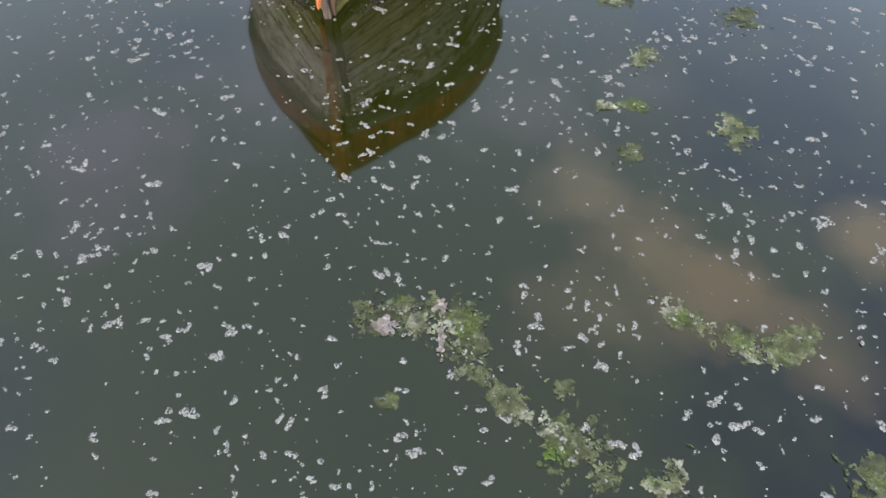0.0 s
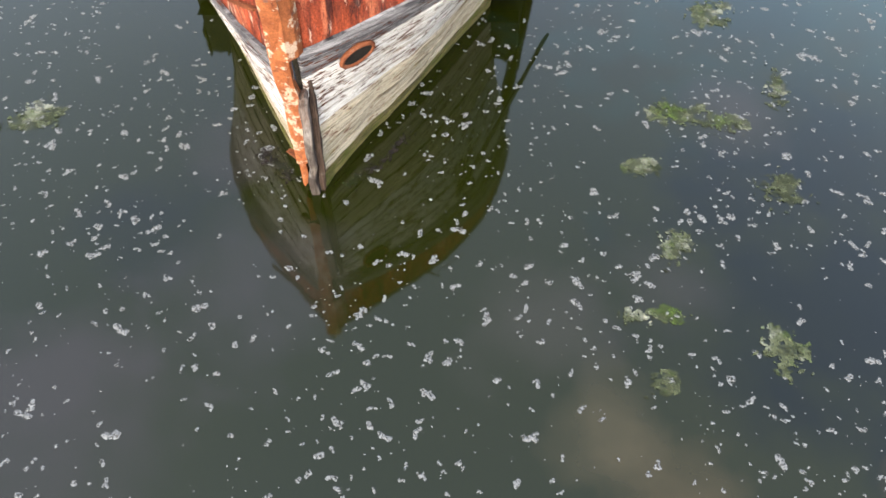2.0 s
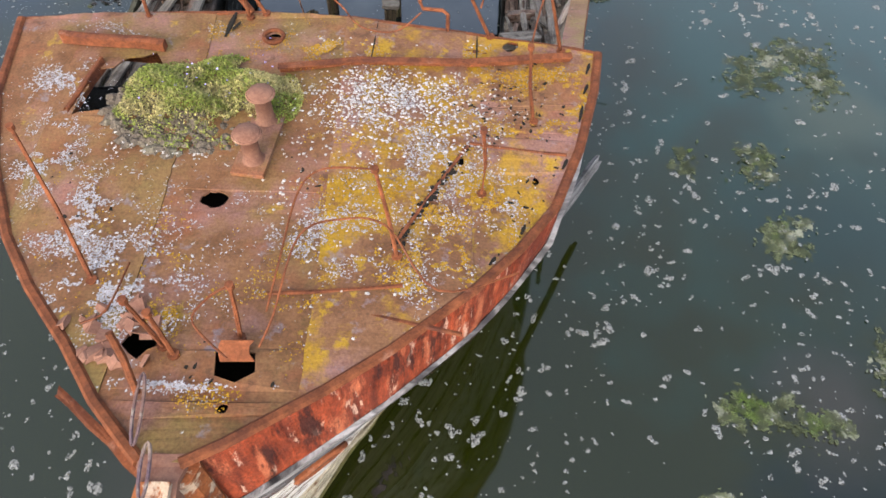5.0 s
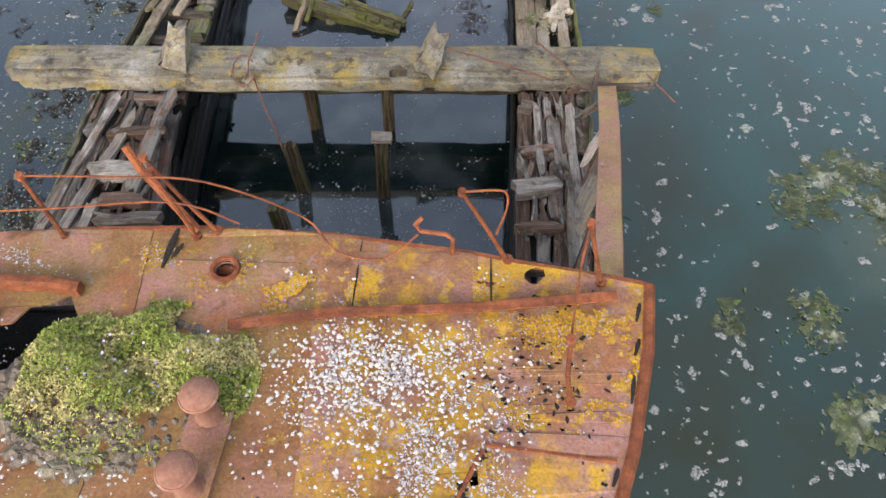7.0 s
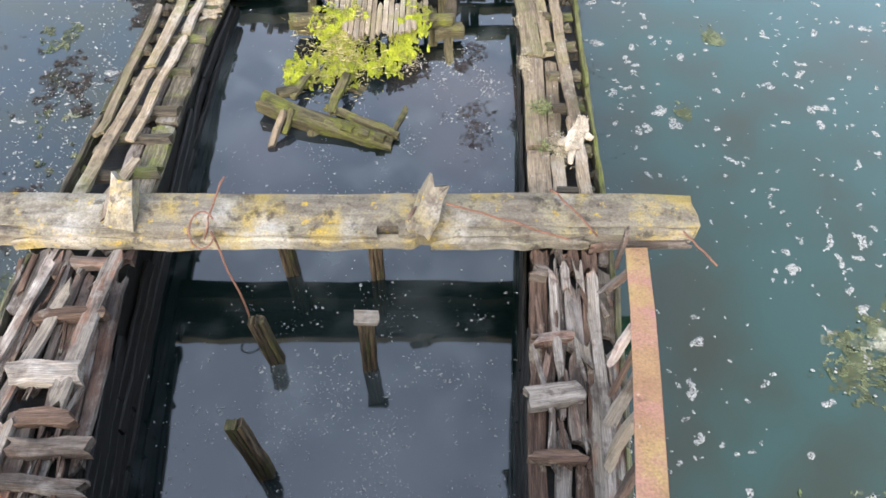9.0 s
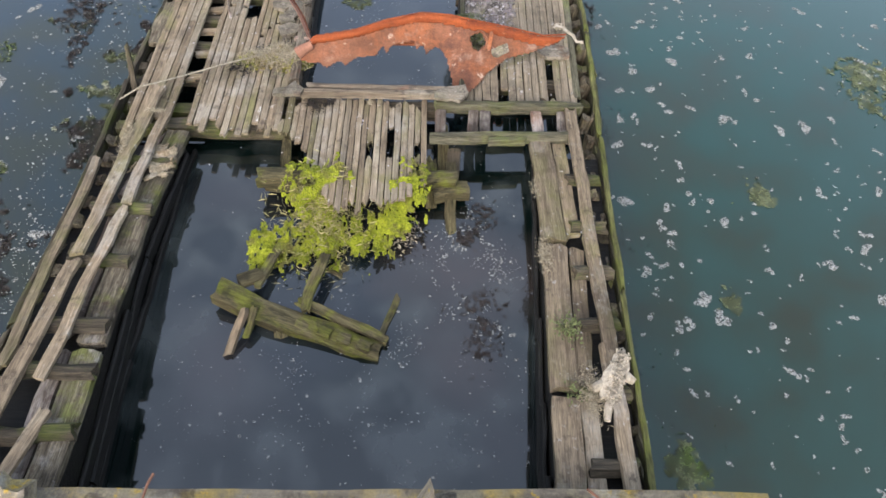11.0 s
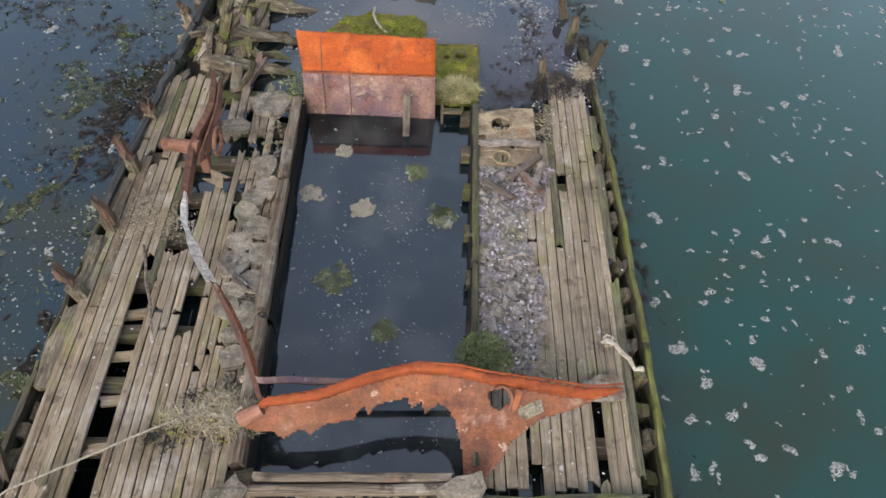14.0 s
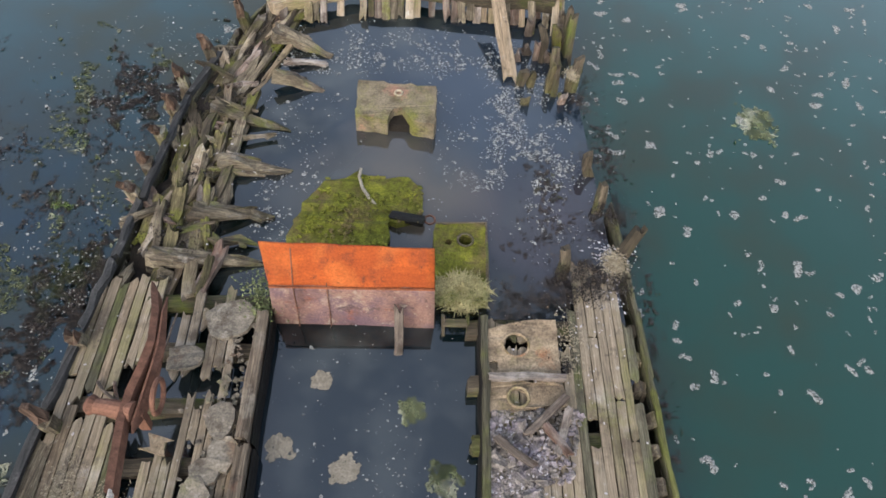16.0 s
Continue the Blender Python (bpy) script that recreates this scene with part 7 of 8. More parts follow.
    sweep("rim", lid, [(0.4, 34.7, 0.5), (0.42, 35.3, 0.5), (0.43, 36.0, 0.5), (-0.3, 35.98, 0.5)], 0.025, DARKWOOD, 5)
    k = thing("iron_ring", (-0.38, 36.2, 0.2), "small rusted iron ring on the tank edge", "ring")
    sweep("ring", k, [(-0.38 + 0.08 * math.cos(a), 36.2 + 0.08 * math.sin(a), 0.28) for a in [6.2832 * i / 12 for i in range(13)]], 0.018, DARKRUST, 6)
    r = thing("curved_hose", (-1.2, 36.6, 0.35), "pale curved hose lying over the moss", "hose")
    sweep("hose", r, [(-1.44, 37.06, 0.4), (-1.46, 36.9, 0.4), (-1.4, 36.7, 0.38), (-1.28, 36.5, 0.37), (-1.12, 36.3, 0.36), (-0.96, 36.17, 0.35)], 0.026, ROPE, 7)
    c = thing("broken_block", (-0.95, 38.2, 0.2), "mossy square concrete block with a broken hole", "block")
    outline = rough_edge([(-1.58, 38.0), (-1.06, 37.9), (-1.02, 38.05), (-0.98, 38.16), (-0.86, 38.2), (-0.78, 38.1), (-0.74, 38.0), (-0.66, 37.9), (-0.32, 37.83), (-0.28, 38.68), (-1.57, 38.8)], 0.1, 0.012)
    body = place_part("block", slab_mesh("block", outline, [], lambda x, y: 0.62, 0.85, MOSSBLOCK, 0.008), c)
    # near-black slab fills the notch, painted as its shade
    place_part("hollow", slab_mesh("hollow", [(-1.05, 37.98), (-0.67, 37.96), (-0.7, 38.22), (-1.0, 38.24)], [], lambda x, y: 0.44, 0.7, GAPSHADE), body, None, "near-black fill painted as the shade in the broken hole")
    sweep("eye", body, [(-0.9 + 0.06 * math.cos(a), 38.5 + 0.06 * math.sin(a), 0.63) for a in [6.2832 * i / 12 for i in range(13)]], 0.02, GUANOMAT, 6)
    n = Soup()
    for _ in range(1100):
        a, q = rnd.uniform(0, 6.28), rnd.uniform(0, 1) ** 0.5
        n.blade((0.05 + math.cos(a) * q * 0.38, 34.78 + math.sin(a) * q * 0.3, 0.53 + 0.14 * (1 - q)), rnd.uniform(0.06, 0.14), 0.007, 1.4)
    n.make("dry_grass_tuft", DRYLEAF, "matted tuft of dry grass like a nest", "grass")


torn_plate()
rusted_rail()
ribs()
stern()
stern_steel()


# ---- collapsed timbers in the flooded midship hold ----
def collapsed_frame():
    c = thing("collapsed_frame", (-1.9, 24.4, 0.2), "collapsed mossy timber frame lying in the flooded hold", "timber frame")
    timber("long_beam", c, (-3.2, 24.6, 0.5), (-0.95, 23.85, 0.22), 0.3, 0.26, MOSSWOOD, ragged=0.06, rough=0.02, label="mossy squared beam, grey at one end")
    timber("batten", c, (-2.1, 24.5, 0.5), (-0.85, 23.98, 0.36), 0.12, 0.1, MOSSWOOD, ragged=0.05, rough=0.012)
    for u in (0.45, 0.58, 0.7, 0.82):
        x, y = -3.2 + 2.25 * u + 0.1, 24.6 - 0.75 * u - 0.08
        timber("cleat", c, (x, y, 0.46), (x + 0.18, y - 0.06, 0.42), 0.14, 0.1, MOSSWOOD, ragged=0.03)
    for p, q, w in (((-2.02, 24.3, 0.5), (-1.78, 25.2, 0.62), 0.13), ((-2.75, 24.3, 0.62), (-2.95, 23.75, 0.3), 0.1), ((-2.6, 24.35, 0.6), (-2.72, 23.95, 0.35), 0.08), ((-2.3, 24.15, 0.35), (-2.28, 23.85, -0.1), 0.16), ((-1.75, 25.2, 0.3), (-0.9, 24.85, 0.12), 0.22), ((-0.98, 24.05, 0.3), (-0.75, 24.75, 0.25), 0.08), ((-2.65, 24.7, 0.5), (-2.4, 25.6, 0.4), 0.12), ((-2.5, 25.6, 0.4), (-2.45, 24.9, 0.1), 0.2), ((-2.9, 24.75, 0.55), (-2.6, 24.9, 0.5), 0.2)):
        timber("brace", c, p, q, w, 0.09, MOSSWOOD if w != 0.1 else DECKWOOD, ragged=0.06, rough=0.012)
    centres = ((-1.95, 26.05, 0.5, 0.5), (-2.15, 25.45, 0.55, 0.4), (-1.55, 25.55, 0.45, 0.4), (-0.62, 26.2, 0.26, 0.42), (-0.95, 25.75, 0.35, 0.25), (-2.6, 25.35, 0.25, 0.35), (-1.2, 25.45, 0.4, 0.22))

    def drape(x, y):
        return float(np.interp(y, (24.8, 25.6, 26.4, 27), (0.26, 0.47, 0.86, 0.87)))

    def covers(x, y, k):
        near = max(1 - ((x - cx) / rx) ** 2 - ((y - cy) / ry) ** 2 for cx, cy, rx, ry in centres)
        lace = noise.noise((x * 3, y * 3, k)) + 0.8 * noise.noise((x * 9, y * 6, k + 3)) + 0.7 * noise.noise((x * 22, y * 16, k))
        return lace > 0.12 - 0.6 * near

    for layer, cell in ((0, 0.024), (1, 0.02)):
        verts, faces, index = [], [], {}
        def corner(i, j):
            if (i, j) not in index:
                x, y = -3.1 + i * cell + rnd.gauss(0, cell * 0.25), 24.85 + j * cell + rnd.gauss(0, cell * 0.25)
                index[i, j] = len(verts)
                verts.append((x, y, drape(x, y) + 0.045 + 0.05 * layer + 0.06 * noise.noise((x * 5, y * 5, layer)) + rnd.gauss(0, 0.006)))
            return index[i, j]
        for i in range(int(3.0 / cell)):
            for j in range(int(2.1 / cell)):
                if covers(-3.1 + (i + 0.5) * cell, 24.85 + (j + 0.5) * cell, 5 + 7 * layer) and (layer == 0 or noise.noise((i * 0.06, j * 0.06, 9)) > 0.02):
                    faces.append((corner(i, j), corner(i + 1, j), corner(i + 1, j + 1), corner(i, j + 1)))
        tagged(new("green_algae_mat", mesh_of("green_algae_mat", verts, faces, ALGAE)), "bright green algae draped with holes over the broken plank ends", "algae", "", "stuff")
    # dead stalks under the algae
    t = Soup()
    for _ in range(1500):
        x, y = -1.85 + rnd.gauss(0, 0.35), 25.75 + rnd.gauss(0, 0.35)
        t.leaf((x, y, drape(x, y) + rnd.uniform(0.02, 0.12)), rnd.uniform(0.03, 0.08), 0.2, 0.08)
    t.make("dead_stalks", DRYLEAF, "tangle of dead stalks among the green algae", "plant")
    m = Soup()
    for _ in range(420):
        x, y = -0.72 + rnd.gauss(0, 0.12), 25.72 + rnd.gauss(0, 0.15)
        m.leaf((x, y, 0.42 + rnd.uniform(0, 0.05)), rnd.uniform(0.012, 0.035), 0.2, 0.3)
    m.make("pale_fibre", GUANOMAT, "pale matted fibre at the plank ends", "fibre")


collapsed_frame()


# ---- loose growth, rubble and debris on the decks ----
def debris():
    s = Soup()
    for _ in range(2600):
        y = rnd.uniform(29.6, 33.1)
        edge = 0.75 + 0.15 * math.sin(y * 2.1) + (0.35 if y > 32.2 else 0)
        x = in_r(y) + 0.1 + rnd.uniform(0, 1) ** 1.2 * edge
        s.chunk((x, y, zd(y) + 0.035), rnd.uniform(0.012, 0.045), 0.5)
    for _ in range(60):
        y = rnd.uniform(29.9, 33.0)
        s.chunk((in_r(y) + 0.1 + rnd.uniform(0, 0.6), y, zd(y) + 0.04), rnd.uniform(0.06, 0.12), 0.3)
    white = Soup()
    for _ in range(420):
        y = rnd.uniform(29.7, 33.0)
        white.chunk((in_r(y) + 0.1 + rnd.random() * 0.7, y, zd(y) + 0.05), rnd.uniform(0.008, 0.028), 0.3)
    white.make("mussel_shells", LIME, "broken pale mussel shells among the rubble", "shells")
    s.make("mussel_rubble", RUBBLE, "grey-violet rubble of stones and mussel shells on deck", "rubble")
    s = Soup()
    for _ in range(420):
        y = rnd.uniform(28.6, 34.3)
        s.chunk((min(-2.6, -2.75 + rnd.gauss(0, 0.1) * (1 + (y > 31))), y, zd(y) + 0.04), rnd.uniform(0.01, 0.04), 0.4)
    s.make("deck_rubble", CONCRETE, "broken cement crumbs along the hatch edge", "rubble")
    for cx, cy, rx, ry in ((-2.95, 34.3, 0.36, 0.3), (-3.42, 33.72, 0.28, 0.18), (-2.76, 32.5, 0.2, 0.24), (-2.92, 32.3, 0.18, 0.2), (-2.78, 31.75, 0.24, 0.22), (-3.0, 31.5, 0.2, 0.2), (-2.72, 31.3, 0.16, 0.2), (-2.72, 30.85, 0.2, 0.22), (-2.9, 30.75, 0.16, 0.16), (-2.74, 30.35, 0.2, 0.2), (-2.86, 30.05, 0.16, 0.16), (-3.02, 31.15, 0.2, 0.25), (-2.98, 32.05, 0.18, 0.22), (-3.0, 30.5, 0.18, 0.25), (-2.85, 32.9, 0.2, 0.25), (-2.8, 29.75, 0.2, 0.2), (1.78, 29.4, 0.32, 0.2)):
        k = thing("cement_slab", (cx, cy, zd(cy)), "flat broken slab of grey cement on the planks", "slab", "cement slabs")
        pts = [(cx + rx * math.cos(a) * rnd.uniform(0.75, 1.1), cy + ry * math.sin(a) * rnd.uniform(0.75, 1.1)) for a in [6.2832 * i / 11 for i in range(11)]]
        place_part("slab", slab_mesh("slab", rough_edge(pts, 0.1, 0.01), [], lambda x, y: zd(y) + 0.09, 0.07, CONCRETE, 0.008), k)
    # bush on the starboard deck
    s = Soup()
    for _ in range(3000):
        a, r, h = rnd.uniform(0, 6.28), rnd.uniform(0, 1) ** 0.5, rnd.uniform(0, 1)
        rr = r * 0.36 * math.sqrt(max(0.05, 1 - (h - 0.3) ** 2))
        s.leaf((0.28 + math.cos(a) * rr * 1.05, 29.75 + math.sin(a) * rr, zd(29.7) + 0.02 + h * 0.36), rnd.uniform(0.012, 0.028), 0.8, 0.35)
    s.make("low_bush", BUSHLEAF, "round low grey-green bush growing on the deck", "bush")
    s = Soup()
    for cx, cy, n, r in ((-2.6, 34.75, 500, 0.3), (-2.55, 34.4, 200, 0.15), (1.3, 22.9, 60, 0.1), (1.35, 23.8, 300, 0.17)):
        for _ in range(n):
            x, y = cx + rnd.gauss(0, r * 0.5), cy + rnd.gauss(0, r * 0.6)
            s.leaf((x, y, zd(y) + rnd.uniform(0.02, 0.18)), rnd.uniform(0.012, 0.03), 0.8, 0.5)
    s.make("weed_tufts", BUSHLEAF, "small weed tufts rooted in the rotten timber", "weed")
    # matted wool-like fibre and bird droppings
    s = Soup()
    for cx, cy, rx, ry, n, dz in ((-4.15, 31.82, 0.5, 0.3, 300, 0.03), (-4.45, 32.1, 0.2, 0.4, 120, 0.03), (-2.85, 29.0, 0.3, 0.18, 420, 0.1), (-4.78, 26.9, 0.06, 0.3, 160, 0.2), (-4.5, 27.5, 0.15, 0.05, 60, 0.2), (1.25, 26.3, 0.1, 0.2, 160, 0.02), (1.2, 25.0, 0.1, 0.3, 160, 0.03), (1.55, 22.9, 0.15, 0.3, 240, 0.06), (1.9, 30.02, 0.1, 0.06, 60, 0.1), (0.95, 29.5, 0.12, 0.1, 120, 0.35), (0.4, 28.9, 0.1, 0.2, 90, 0.1), (2.2, 35.3, 0.16, 0.2, 260, 0.08), (1.95, 38.9, 0.1, 0.15, 120, 0.4), (2.0, 41.0, 0.2, 0.2, 160, 0.6), (-1.3, 28.0, 0.05, 0.05, 30, 0.06), (1.45, 34.0, 0.2, 0.5, 80, 0.06)):
        for _ in range(n * 5):
            x, y = cx + rnd.gauss(0, rx * 0.5), cy + rnd.gauss(0, ry * 0.5)
            s.leaf((x, y, zd(y) + dz + rnd.uniform(0, 0.03)), rnd.uniform(0.008, 0.03), 0.15, 0.22)
    s.make("matted_fibre", GUANOMAT, "clumps of pale matted fibre caught on the timbers", "fibre")
    wool = material("white_fleece", (0.27, 0.22, 0.16), (0.54, 0.47, 0.37), (7, 7, 7), 0.95, 1.0, [((0.25, 0.2, 0.13), 6.0, 0.55, 0.66, 0.7)], depth=0.05, speck=0.25)
    f = thing("fleece_clump", (1.65, 22.9, 1.4), "cream fleece-like clump snagged on a broken rib", "fleece")
    for line, size in (([(1.7, 22.82), (1.74, 22.95), (1.8, 23.08), (1.86, 23.22), (1.9, 23.34)], 0.17), ([(1.72, 22.95), (1.62, 22.98), (1.54, 22.94)], 0.1), ([(1.8, 23.1), (1.92, 23.08), (2.0, 23.02)], 0.09), ([(1.76, 22.9), (1.68, 22.7), (1.66, 22.55)], 0.07)):
        pts = [(x + rnd.gauss(0, 0.012), y, zd(y) + 0.1 + 0.25 * max(0, y - 22.8)) for x, y in line]
        sweep("tuft", f, pts, lambda u: size * (1.0 - 0.55 * u) * (0.8 + 0.35 * abs(math.sin(u * 11))), wool, 9, "", 0.7)
    fluff = Soup()
    for _ in range(700):
        u = rnd.random()
        x, y = 1.7 + 0.2 * u + rnd.gauss(0, 0.035), 22.8 + 0.52 * u + rnd.gauss(0, 0.04)
        fluff.chunk((x, y, zd(y) + 0.17 + 0.13 * u + rnd.gauss(0, 0.035)), rnd.uniform(0.006, 0.02), 0.6)
    tagged(place_part("curls", mesh_of("curls", fluff.v, fluff.f, wool), f), "", "", "", "stuff")
    net = material("tan_fibre_net", (0.13, 0.10, 0.06), (0.42, 0.34, 0.23), (6, 6, 6), 0.95, 1.0, [((0.20, 0.13, 0.07), 3.0, 0.52, 0.64, 0.8), ((0.50, 0.43, 0.33), 4.0, 0.56, 0.66, 0.7)], 0.0, depth=0.05)
    f = thing("fibre_net", (-4.25, 26.5, 0.85), "tan matted fibre net with holes draped over the port timbers", "fibre")
    cell, verts, faces, index = 0.022, [], [], {}
    for i in range(44):
        for j in range(60):
            u, v = (i + 0.5) * cell - 0.48, (j + 0.5) * cell - 0.66
            q = (u / 0.3) ** 2 + (v / 0.5) ** 2 + 0.9 * noise.noise((u * 4, v * 4, 3)) + 0.5 * noise.noise((u * 11, v * 11, 5))
            if q > 0.75 or ((u + 0.08) / 0.075) ** 2 + ((v + 0.2) / 0.1) ** 2 < 1 or ((u - 0.14) / 0.05) ** 2 + ((v - 0.06) / 0.05) ** 2 < 1 or noise.noise((u * 9, v * 9, 8)) > 0.42:
                continue
            ring = []
            for di, dj in ((0, 0), (1, 0), (1, 1), (0, 1)):
                key = (i + di, j + dj)
                if key not in index:
                    a, b = key[0] * cell - 0.48, key[1] * cell - 0.66
                    x, y = -4.3 + a + 0.16 * b, 26.5 + b
                    index[key] = len(verts)
                    verts.append((x, y, zd(y) + 0.075 + 0.05 * noise.noise((a * 6, b * 6, 2)) + 0.02 * noise.noise((a * 20, b * 20, 4)) - 0.9 * max(0.0, x + 4.08)))
                ring.append(index[key])
            faces.append(tuple(ring))
    place_part("net", mesh_of("net", verts, faces, net, True), f).modifiers.new("thick", "SOLIDIFY").thickness = 0.015
    f = thing("cream_strand", (2.05, 29.85, 0.8), "cream strand of fibre snagged across the deck edge", "fibre")
    sweep("strand", f, [(1.8, 30.02, 0.78), (1.86, 30.05, 0.8), (1.97, 29.98, 0.81), (2.04, 29.85, 0.82), (2.12, 29.79, 0.81), (2.17, 29.66, 0.78), (2.29, 29.68, 0.76)], lambda u: 0.02 + 0.018 * abs(math.sin(u * 8)), wool, 7, "", 0.5)
    sweep("strand", f, [(1.92, 30.0, 0.8), (1.95, 30.1, 0.8), (1.88, 30.13, 0.79), (1.82, 30.08, 0.79)], 0.014, wool, 6, "", 0.5)
    s = Soup()
    for cx, cy, rx, ry, n in ((-1.46, 27.63, 0.03, 0.09, 60), (-1.43, 27.55, 0.02, 0.05, 30), (-4.5, 27.9, 0.02, 0.02, 14), (2.2, 35.48, 0.16, 0.14, 160), (2.1, 34.9, 0.1, 0.2, 50), (1.5, 34.2, 0.3, 0.5, 60), (1.2, 31.2, 0.5, 1.6, 40), (0.9, 28.9, 0.4, 0.4, 26), (-3.2, 28.0, 0.6, 0.5, 20), (-1.6, 27.2, 0.6, 0.6, 26), (-4.6, 31.0, 0.4, 2.0, 40), (-3.4, 30.0, 0.5, 1.4, 26), (0.9, 33.9, 0.3, 0.3, 24), (-4.0, 37.4, 0.5, 1.6, 80), (1.6, 25.0, 0.3, 2.0, 30)):
        for _ in range(n):
            x, y = cx + rnd.gauss(0, rx), cy + rnd.gauss(0, ry)
            s.flake(x, y, zd(y) + 0.036, rnd.uniform(0.004, 0.016), 0.1, 7, rnd.uniform(1, 1.7))
    s.make("bird_droppings", LIME, "white bird droppings spotting the plank decks", "droppings")
    s = Soup()
    for cx, cy, r, n in ((-2.16, 27.89, 0.16, 500), (-3.48, 28.7, 0.16, 400), (-3.05, 29.05, 0.26, 1500), (-1.95, 28.0, 0.12, 160), (-2.55, 29.9, 0.1, 120), (1.35, 34.85, 0.34, 2200), (0.75, 34.65, 0.34, 1700), (2.05, 34.95, 0.3, 1800), (1.75, 35.2, 0.35, 1500), (2.3, 36.2, 0.25, 900), (2.25, 37.4, 0.25, 900), (2.15, 38.6, 0.25, 700), (1.3, 33.7, 0.14, 400), (-3.9, 36.8, 0.3, 500), (-4.0, 35.6, 0.4, 900), (-3.8, 38.2, 0.35, 900), (-3.5, 39.6, 0.35, 600)):
        for _ in range(n):
            x, y = cx + rnd.gauss(0, r * 0.6), cy + rnd.gauss(0, r * 0.5)
            s.leaf((x, y, zd(y) + 0.03 + rnd.uniform(0, 0.06)), rnd.uniform(0.01, 0.03), 0.5, 0.5)
    s.make("dark_wrack", BROWNWEED, "dark dried wrack lying on the planks", "seaweed")
    clump, straw = Soup(), Soup()
    for cx, cy, rx, ry, n in ((-2.95, 28.98, 0.26, 0.2, 320), (-2.66, 28.9, 0.18, 0.16, 260), (-2.8, 29.14, 0.2, 0.12, 200), (-2.5, 29.0, 0.12, 0.16, 140), (-3.3, 28.95, 0.16, 0.1, 120)):
        for _ in range(n):
            x, y = cx + rnd.gauss(0, rx * 0.6), cy + rnd.gauss(0, ry * 0.6)
            h = 0.16 * math.exp(-((x - cx) / rx) ** 2 - ((y - cy) / ry) ** 2)
            clump.chunk((x, y, zd(y) + 0.03 + h * rnd.random()), rnd.uniform(0.012, 0.04), 0.6)
            for _ in range(2):
                straw.blade((x + rnd.gauss(0, 0.02), y + rnd.gauss(0, 0.02), zd(y) + 0.03 + h), rnd.uniform(0.04, 0.13), 0.006, 1.6)
    clump.make("moss_clump", TANKMOSS, "yellow-green moss clump on the hatch corner", "moss")
    straw.make("straw_tuft", GUANOMAT, "pale dry straw tangled in the moss", "grass")
    r = thing("old_mooring_rope", (-4, 28.5, 0.8), "frayed old rope stretched over the port deck", "rope")
    sweep("rope", r, [(-5.2, 27.9, 0.75), (-4.89, 28.09, 0.86), (-4.3, 28.4, 0.83), (-3.65, 28.74, 0.83), (-3.1, 29.0, 0.82), (-2.76, 28.9, 0.82), (-2.54, 29.03, 0.95)], 0.014, ROPE, 6)
    st = thing("leaning_stick", (-4.0, 30.6, 0.8), "thin stick lying across the gap in the deck", "stick")
    sweep("stick", st, bent((-4.21, 31.31, 0.85), (-3.8, 29.9, 0.8), 0.02, 6), 0.02, OLDWOOD, 5)
    st = thing("broken_board", (-3.0, 30.8, 0.8), "splintered board lying across the cement", "board")
    timber("wood", st, (-3.3, 31.2, 0.82), (-2.75, 30.7, 0.78), 0.08, 0.04, OLDWOOD, ragged=0.12)
    st = thing("driftwood_stump", (-5.1, 28.3, 0.6), "grey driftwood stump leaning on the port edge", "stump")
    timber("wood", st, (-5.05, 28.2, 0.55), (-5.15, 28.65, 1.2), 0.1, 0.09, DARKWOOD, (0, -1, 0), ragged=0.15, taper=0.5)


debris()


# ---- things afloat ----
def inside(x, y):
    """True where the hull stands."""
    if y < 16.4:
        return y > 11.3 and -2.2 - (y - 11.2) * 0.5 < x < -2.1 + (y - 11.2) * 0.55
    return y < 41.3 and out_l(y) - 0.05 < x < out_r(y) + 0.05


